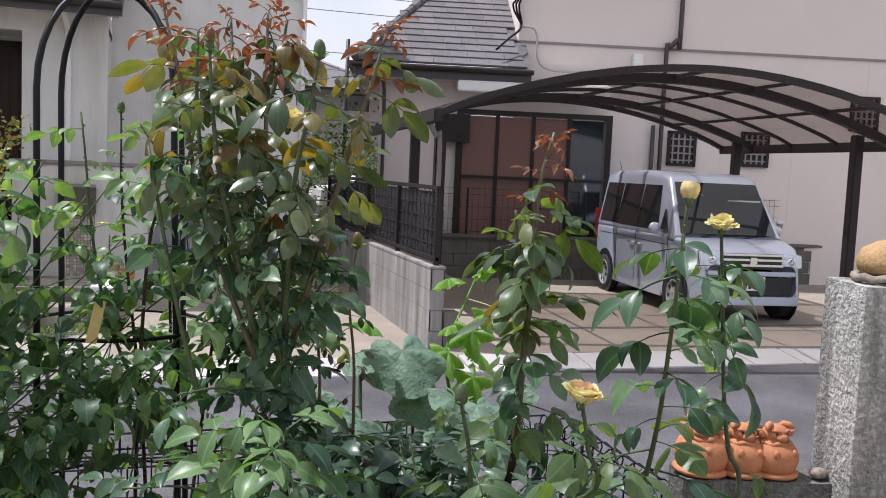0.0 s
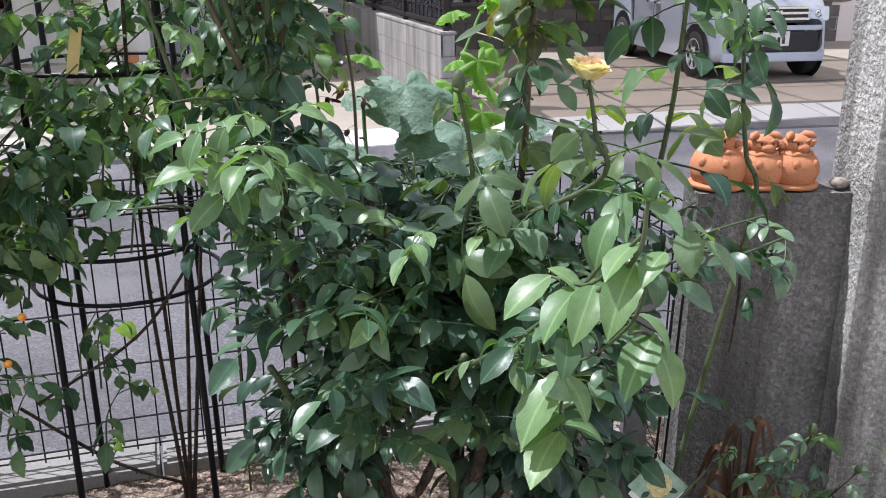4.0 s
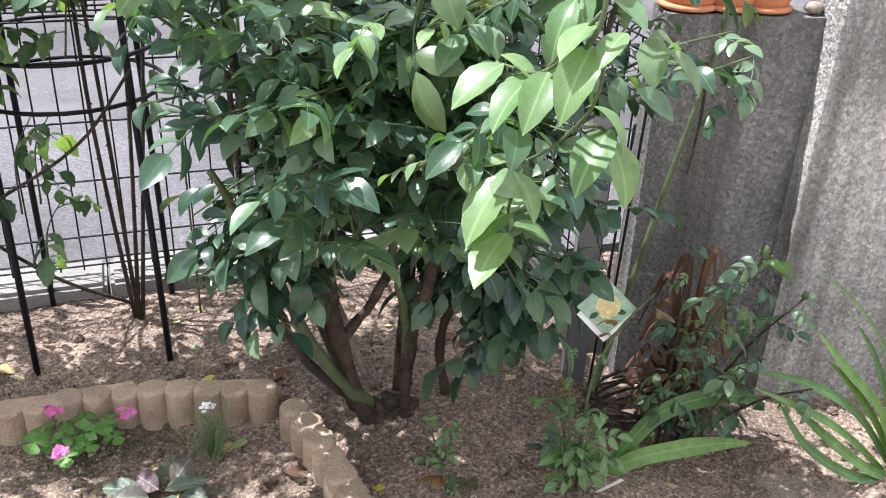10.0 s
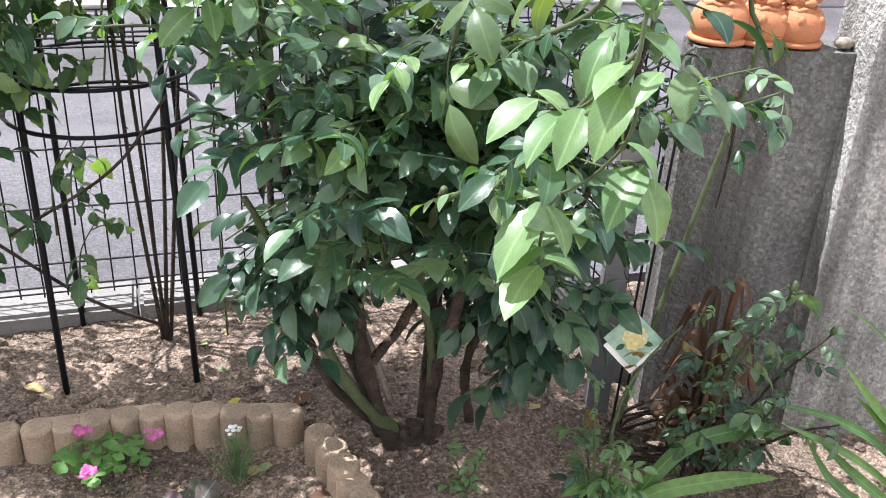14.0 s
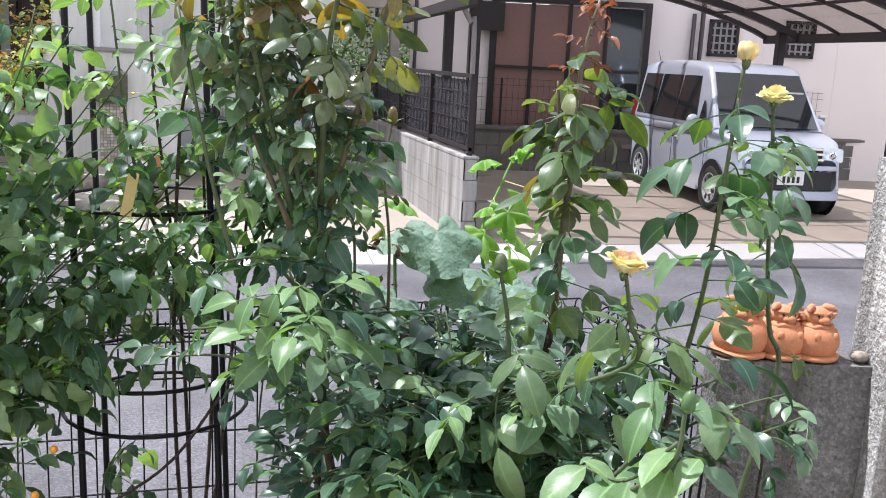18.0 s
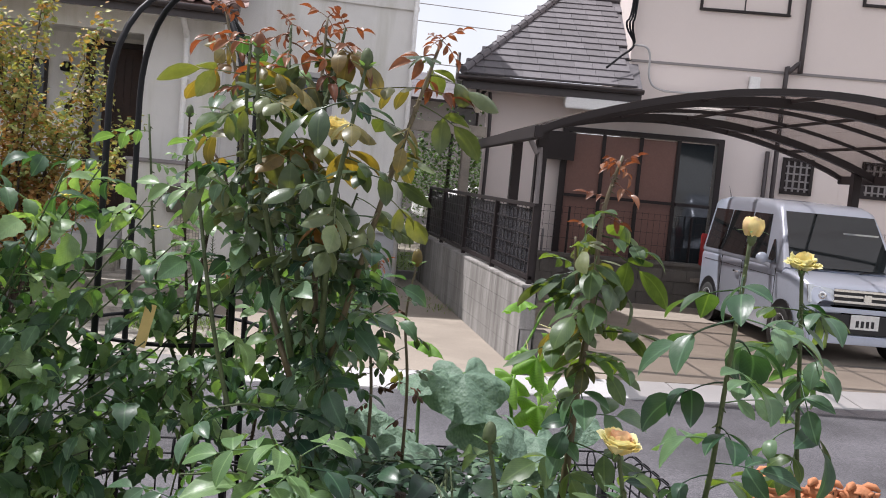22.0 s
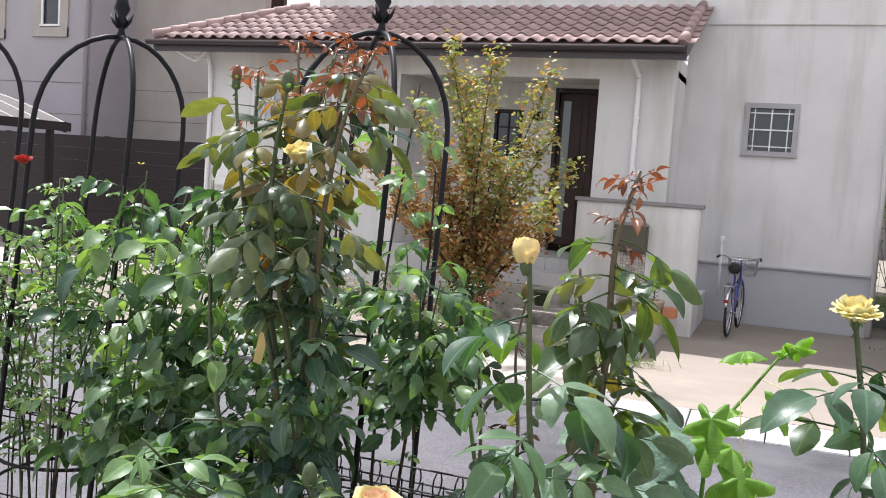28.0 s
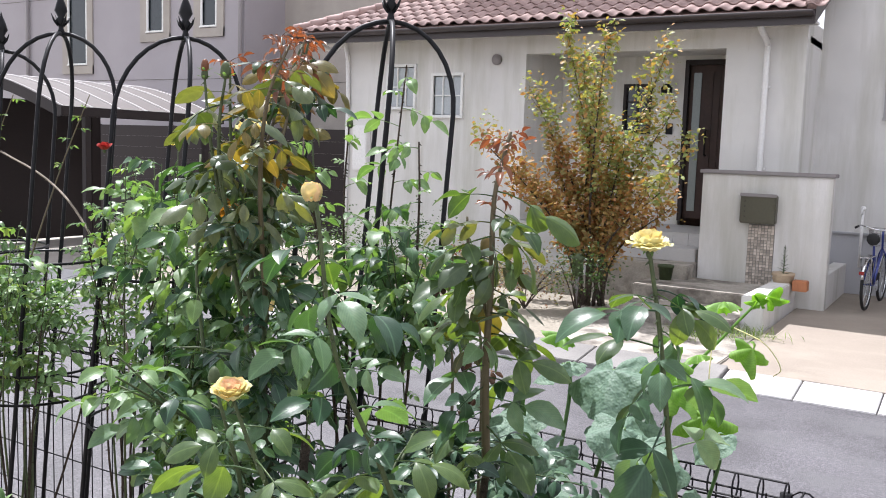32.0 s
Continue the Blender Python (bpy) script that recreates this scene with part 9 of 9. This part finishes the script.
SPOTS = [(-0.34, 2.29, 1), (-0.29, 2.24, 1), (0.02, 2.12, 1), (0.10, 2.09, 0), (0.17, 2.10, 0), (0.21, 2.08, 0), (0.25, 2.12, 2), (0.36, 2.08, 1), (0.39, 2.05, 2), (0.19, 2.45, 1), (0.14, 2.38, 3), (0.17, 2.26, 3), (0.90, 2.06, 2), (0.93, 2.03, 2), (0.87, 2.1, 2), (0.49, 1.54, 0), (0.27, 1.63, 2), (0.08, 1.66, 1), (0.25, 1.80, 3), (0.20, 1.78, 1),
         (0.31, 1.66, 2), (0.24, 1.56, 2), (-0.2, 1.75, 2), (1.0, 1.9, 2), (0.78, 2.15, 2), (0.7, 2.2, 1), (0.55, 2.25, 2), (1.18, 1.42, 1), (1.1, 1.35, 2), (-0.05, 2.15, 2), (0.05, 1.78, 1), (-0.3, 1.70, 2), (1.05, 1.75, 2), (0.95, 1.85, 1), (0.85, 1.95, 2), (0.3, 2.2, 1)]
FB = []
for k in range(4):
    vs, fs, uv = blade(0.062, 0.036, 0.35 * (-1) ** k, 0.3, 0, 6)
    FB.append((vs, fs, uv))
for k, (x, y, c) in enumerate(SPOTS):
    vs, fs, uv = FB[k % 4]
    me = mesh_of("fallen_leaf", vs, fs, FALLEN[c], True, uv)
    ob = new("fallen_leaf", me)
    ob.matrix_basis = Matrix.Translation((x, y, soil_z(x, y) + 0.012)) @ Matrix.Rotation(low.uniform(0, 6.28), 4, "Z") @ Matrix.Rotation(low.uniform(-0.25, 0.15), 4, "X") @ Matrix.Scale(low.uniform(0.75, 1.25), 4)
    tagged(ob, ("curled yellow fallen leaf on the soil", "pale tan fallen leaf on the soil", "brown withered fallen leaf on the soil", "greenish fading leaf lying on the soil")[c], "fallen leaf", "fallen leaves")

# ---- name card of the rose, and tags ----
card = thing("plant_label", (0.955, 1.50, 0.43), "rose name card picturing a yellow bloom, turned on its corner", "plant label")
CM = Matrix.Translation((0.958, 1.476, 0.455)) @ Matrix.Rotation(radians(-24), 4, "Z") @ Matrix.Rotation(radians(-14), 4, "X") @ Matrix.Rotation(radians(42), 4, "Y")
place("card", boxm("card", -0.043, 0.043, -0.0008, 0.0008, -0.043, 0.043, plain("card_green", (0.24, 0.36, 0.27), 0.35, amount=0.25)), card, "", CM)
place("card_back", boxm("card_back", -0.030, 0.052, 0.004, 0.0052, -0.055, 0.030, WHITE_PAINT), card, "pale second card behind it", CM)
layer = 0
for count, ring, r, mt in ((9, 0.0175, 0.0085, PETAL_PALE), (7, 0.0125, 0.0085, PETAL), (5, 0.0080, 0.0075, PETAL_PALE), (4, 0.0045, 0.0055, PETAL), (1, 0.0, 0.0045, PETAL_PEACH)):
    for k in range(count):
        a = 2 * math.pi * k / count + layer
        layer += 1
        place("picture_petal", Build().lathe([(r, 0), (r * 0.92, 0.0004)], (0, 0, 0), 12).mesh("picture_petal", mt), card, "", CM @ Matrix.Translation((ring * math.cos(a), -0.0011 - 0.00012 * layer, ring * 1.1 * math.sin(a) + 0.004)) @ Matrix.Rotation(radians(90), 4, "X"))
for k in range(3):
    vs, fs, uv = blade(0.022, 0.012, 0.0, 0.01, 0, 5)
    place("picture_leaf", mesh_of("picture_leaf", vs, fs, ROSE_LEAF, True, uv), card, "", CM @ Matrix.Translation((0.02 * math.cos(k * 2 + 0.5), -0.0015, 0.02 * math.sin(k * 2 + 0.5))) @ Matrix.Rotation(radians(90), 4, "X") @ Matrix.Rotation(k * 2.0 - 1.0, 4, "Z"))
place("card_wire", Build().tube([(0.985, 1.52, 0.49), (0.99, 1.60, 0.54), (1.05, 1.72, 0.58)], 0.001, 4).mesh("card_wire", BLACK_METAL), card)
for x, y, tilt in ((1.24, 1.36, 0.35), (0.965, 1.435, -0.5)):
    ob = new("plant_tag", boxm("plant_tag", -0.006, 0.006, -0.0006, 0.0006, 0.0, 0.095, WHITE_PAINT))
    ob.matrix_basis = Matrix.Translation((x, y, soil_z(x, y) - 0.01)) @ Matrix.Rotation(-tilt, 4, "Y") @ Matrix.Rotation(0.5, 4, "X")
    tagged(ob, "narrow white plastic plant tag stuck in the soil", "plant tag", "plant tags")
ob = new("plant_tag", boxm("plant_tag", -0.009, 0.009, -0.0008, 0.0008, -0.05, 0.05, WHITE_PAINT))
ob.matrix_basis = Matrix.Translation((0.40, 1.86, 0.66))
tagged(ob, "white plastic tag hanging inside the rose bush", "plant tag", "plant tags")
ob = new("plant_tag", boxm("plant_tag", -0.012, 0.012, -0.0008, 0.0008, -0.05, 0.05, plain("tan_card", (0.55, 0.42, 0.16), 0.6)))
ob.matrix_basis = Matrix.Translation((-0.11, 2.18, 1.30)) @ Matrix.Rotation(0.2, 4, "Y")
tagged(ob, "ochre tag hanging among the tomato leaves", "plant tag", "plant tags")
for x, y, h in ((1.135, 1.80, 0.72), (1.155, 1.79, 0.80)):
    solo("garden_stake", Build().tube([(x, y, -0.1), (x + 0.03, y, h)], 0.0035, 6).mesh("garden_stake", BLACK_METAL), "thin black garden stake by the gate wall", "stake", "garden stakes")

# ---- shrubs before the white house ----


def crown(b, rnd, centre, spread, count, size, droop=0.2):
    """Scatters single leaves about a branch end."""
    for k in range(count):
        d = Vector((rnd.gauss(0, 1), rnd.gauss(0, 1), rnd.gauss(0, 1)))
        p = centre + Vector((d.x * spread[0], d.y * spread[1], d.z * spread[2]))
        s = size * rnd.uniform(0.7, 1.3)
        vs, fs, uv = blade(s, s * 0.62, 0.3, 0.3, 0, 3)
        m = aim(p, (rnd.uniform(-1, 1), rnd.uniform(-1, 1), rnd.uniform(-0.5, 0.7)), rnd.uniform(-1, 1))
        b.add([m @ Vector(v) for v in vs], fs, uv)


tree = thing("small_tree", (-2.45, 10.0, 0.0), "slender multi-stemmed tree with green leaves turning orange", "tree")
tr2 = random.Random(15)
parts = [Build() for _ in range(3)]
BOUGHS = [(-0.29, 3.10), (-0.20, 2.75), (0.36, 2.93), (0.75, 2.84), (0.10, 2.55), (-0.54, 2.33), (0.86, 2.25), (-1.15, 1.86), (-1.00, 1.28), (1.14, 1.78), (1.11, 1.42), (0.91, 1.15), (-0.30, 1.75), (0.50, 1.80), (0.20, 1.95), (-0.62, 1.45)]
for k, (dx, h) in enumerate(BOUGHS):
    a = k * 2.4
    foot = Vector((-2.28 + 0.14 * math.cos(a), 10.0 + 0.12 * math.sin(a), 0.0))
    top = Vector((-2.45 + dx, 10.0 + 0.45 * math.sin(a), h))
    line = bend([foot, foot.lerp(top, 0.45) + Vector((-dx * 0.18, 0, 0.12)), top], 8)
    n = len(line)
    place("limb", Build().tube(line, [0.020 - 0.016 * q / n for q in range(n)], 6).mesh("limb", CANE_BROWN, True), tree)
    for q in range(int(n * 0.30), n):
        t = q / n
        zone = 0 if line[q].z > 1.75 else 1 if line[q].z > 1.25 and dx > 0.1 else 2
        crown(parts[zone], tr2, line[q], (0.055, 0.055, 0.065), int(10 + 8 * t), 0.066)
        for s in range(3):
            w, r = tr2.uniform(0, 6.28), tr2.uniform(0.06, 0.24) * (1.25 - 0.8 * t)
            twig = line[q] + Vector((r * math.cos(w), r * math.sin(w), 0.10 + 0.5 * r))
            place("twig", Build().tube([line[q], line[q].lerp(twig, 0.5) + Vector((0, 0, -0.01)), twig], [0.004, 0.003, 0.002], 4).mesh("twig", CANE_BROWN), tree) if s == 0 else None
            crown(parts[zone], tr2, twig, (0.050, 0.050, 0.080), 15, 0.062)
for b, mt in zip(parts, (TREE_LEAF, TREE_LEAF, TREE_LEAF_WARM)):
    ob = place("crown", b.mesh("crown", mt, True), tree)
    ob["kind"] = "stuff"


def shrub(at, size, count, leaf, mat, label, seed, cat="shrub", name="shrub"):
    rr = random.Random(seed)
    t = thing(name, at, label, cat)
    b = Build()
    for k in range(9):
        a = k * 2.4
        top = Vector(at) + Vector((math.cos(a) * size[0] * 0.7, math.sin(a) * size[1] * 0.7, size[2] * rr.uniform(0.5, 1.0)))
        place("limb", Build().tube(bend([at, Vector(at).lerp(top, 0.5) + Vector((0, 0, 0.05)), top], 3), [0.010, 0.008, 0.007, 0.006, 0.005, 0.004, 0.003], 5).mesh("limb", CANE_BROWN), t)
        crown(b, rr, top, (size[0] * 0.33, size[1] * 0.33, size[2] * 0.22), count // 9, leaf)
    ob = place("crown", b.mesh("crown", mat, True), t)
    ob["kind"] = "stuff"
    return t


PALE_BUSH = leafy("pale_bush_leaf", (0.20, 0.19, 0.10), (0.34, 0.31, 0.17), 0.6, 0.25, (1.2, 1.1, 0.6), 0.1, island=True, tint=(0.24, 0.10, 0.06))
shrub((-2.75, 9.2, 0.0), (0.50, 0.35, 0.55), 900, 0.035, PALE_BUSH, "low dry shrub with pale yellowish foliage", 3)
shrub((-2.15, 9.25, 0.0), (0.32, 0.3, 0.6), 620, 0.035, BUSH_LEAF, "small dense shrub with dark reddish leaves", 4)
shrub((-3.6, 9.3, 0.0), (0.5, 0.35, 0.5), 700, 0.04, PALE_BUSH, "low dry shrub with pale yellowish foliage", 5)
shrub((-4.9, 9.6, 0.0), (0.7, 0.45, 0.7), 900, 0.045, BUSH_LEAF, "rounded green garden shrub", 6)
shrub((-6.4, 9.8, 0.0), (0.7, 0.45, 0.6), 800, 0.045, BUSH_LEAF, "rounded green garden shrub", 7)
shrub((4.0, 19.5, 0.0), (0.9, 0.8, 2.4), 1500, 0.09, BUSH_LEAF, "tall green hedge shrub behind the boundary wall", 8)
shrub((2.9, 21.0, 0.0), (0.9, 0.8, 2.2), 1200, 0.09, BUSH_LEAF, "tall dark shrub behind the boundary wall", 9)
shrub((5.6, 26.0, 0.0), (1.6, 1.0, 2.0), 1300, 0.12, BUSH_LEAF, "green shrub in a far back yard", 10)
tuft = Build()
gr = random.Random(2)
for k in range(700):
    x, y = gr.choice(((-0.75, 9.15), (-0.55, 9.3), (-0.9, 9.25), (-0.35, 9.5), (2.3, 12.2), (2.45, 11.4)))
    x, y = x + gr.gauss(0, 0.16), y + gr.gauss(0, 0.14)
    h = gr.uniform(0.06, 0.20)
    vs, fs, uv = blade(h, 0.008, 0.2, 0.5, 0, 3)
    m = Matrix.Translation((x, y, -0.03)) @ Matrix.Rotation(gr.uniform(0, 6.28), 4, "Z") @ Matrix.Rotation(gr.uniform(0.7, 1.4), 4, "X")
    tuft.add([m @ Vector(v) for v in vs], fs, uv)
tagged(new("grass", tuft.mesh("grass", GRASS_LEAF, True)), "tufts of grass at the foot of the entrance steps", "grass", "", "stuff")
lawn = Build()
for k in range(1600):
    x, y = gr.uniform(2.3, 4.15), gr.uniform(14.45, 18.4)
    vs, fs, uv = blade(gr.uniform(0.05, 0.11), 0.012, 0.2, 0.4, 0, 2)
    m = Matrix.Translation((x, y, 0.07)) @ Matrix.Rotation(gr.uniform(0, 6.28), 4, "Z") @ Matrix.Rotation(gr.uniform(0.6, 1.4), 4, "X")
    lawn.add([m @ Vector(v) for v in vs], fs, uv)
tagged(new("lawn_grass", lawn.mesh("lawn_grass", GRASS_LEAF, True)), "short lawn grass in the back yard", "grass", "", "stuff")

# ---- roof tiles, last ----
TW, TL = 0.205, 0.27


def s_tile(w, length, thick=0.014):
    """A pantile with a roll and a pan, its nose at y = 0."""
    vs, fs = [], []
    prof = [(0.0, 0.012), (0.12, 0.034), (0.27, 0.044), (0.42, 0.034), (0.54, 0.012), (0.70, 0.0), (0.86, 0.002), (1.0, 0.014)]
    n = len(prof)
    for y in (0.0, length):
        vs += [(w * x, y, z * (1 if y == 0 else 0.85) - (0 if y == 0 else 0.012)) for x, z in prof]
        vs += [(w * x, y, z * (1 if y == 0 else 0.85) - thick - (0 if y == 0 else 0.012)) for x, z in prof]
    for k in range(n - 1):
        fs += [(k, k + 1, 2 * n + k + 1, 2 * n + k), (n + k + 1, n + k, 3 * n + k, 3 * n + k + 1), (k + 1, k, n + k, n + k + 1)]
    return vs, fs


vs, fs = s_tile(TW * 1.06, TL * 1.12)
tile_me = mesh_of("roof_tile", vs, fs, TILE_RED, True)
rest = Build()
ang = math.atan(PITCH)
rows = int((13.0 - EAVE_Y) / (TL * math.cos(ang))) + 1
nt = 0
for r in range(rows):
    y = EAVE_Y - 0.035 + r * TL * math.cos(ang)
    x0 = ROOF_X0 + r * TL * math.cos(ang)
    k = int((x0 - ROOF_X0) / TW) + 1
    while ROOF_X0 + k * TW < ROOF_X1 - 0.06:
        x = ROOF_X0 + k * TW
        m = Matrix.Translation((x, y, roof_z(y) + 0.012)) @ Matrix.Rotation(ang - 0.03, 4, "X")
        if nt < 295:
            place("roof_tile", tile_me, house_a, m=m)
            nt += 1
        else:
            rest.put(tile_me, m)
        k += 1
ob = place("upper_tiles", rest.mesh("upper_tiles", TILE_RED, True), house_a)
ob["kind"] = "stuff"
# hip and verge caps
for k in range(9):
    t0 = k / 9
    p = Vector((ROOF_X0 + RUN * t0, EAVE_Y + RUN * t0, roof_z(EAVE_Y + RUN * t0) + 0.035))
    q = Vector((ROOF_X0 + RUN * (t0 + 0.125), EAVE_Y + RUN * (t0 + 0.125), roof_z(EAVE_Y + RUN * (t0 + 0.125)) + 0.03))
    place("hip_tile", Build().tube([p, q], [0.075, 0.062], 9).mesh("hip_tile", TILE_RED, True), house_a)
for k in range(8):
    y = EAVE_Y - 0.03 + k * 0.245
    place("verge_tile", Build().tube([(ROOF_X1 - 0.01, y, roof_z(y) + 0.03), (ROOF_X1 - 0.01, y + 0.27, roof_z(y + 0.27) + 0.02)], [0.070, 0.058], 9).mesh("verge_tile", TILE_RED, True), house_a)

flat = boxm("roof_tile", 0.0, 0.296, 0.0, 0.34, -0.028, 0.0, TILE_GREY)
restb = Build()
bang = math.atan(BP)
nt = 0
rowsb = int(HIP_Y / (0.28 * math.cos(bang)))
house_b.rotation_euler.z, keep_z = 0, house_b.rotation_euler.z
keep_loc = house_b.location.copy()
house_b.location = (3.15, 14.55, 0.0)
for r in range(rowsb):
    y = BE_Y - 0.03 + r * 0.28 * math.cos(bang)
    x0 = BX0 + (y - BE_Y) * HIP_X / HIP_Y
    k = 0
    while x0 + 0.06 + (k + 1) * 0.30 < BX1 + 0.1:
        m = Matrix.Translation((x0 + 0.06 + k * 0.30 - (0.15 if r % 2 else 0), y, b_roof(y) + 0.03)) @ Matrix.Rotation(bang - 0.075, 4, "X")
        if nt < 200:
            place("roof_tile", flat, house_b, m=m)
            nt += 1
        else:
            restb.put(flat, m)
        k += 1
if restb.v:
    ob = place("upper_tiles", restb.mesh("upper_tiles", TILE_GREY), house_b)
    ob["kind"] = "stuff"
for k in range(14):
    t0 = k / 14
    p = Vector((BX0 + HIP_X * t0, BE_Y + HIP_Y * t0, b_roof(BE_Y + HIP_Y * t0) + 0.04))
    q = Vector((BX0 + HIP_X * (t0 + 0.08), BE_Y + HIP_Y * (t0 + 0.08), b_roof(BE_Y + HIP_Y * (t0 + 0.08)) + 0.035))
    place("hip_tile", Build().tube([p, q], [0.075, 0.065], 8).mesh("hip_tile", TILE_GREY), house_b)
for k in range(5):
    x = BX0 + HIP_X + k * 0.26
    place("ridge_tile", Build().tube([(x, BE_Y + HIP_Y, b_roof(BE_Y + HIP_Y) + 0.03), (x + 0.28, BE_Y + HIP_Y, b_roof(BE_Y + HIP_Y) + 0.025)], [0.075, 0.065], 8).mesh("ridge_tile", TILE_GREY), house_b)
house_b.rotation_euler.z, house_b.location = keep_z, keep_loc
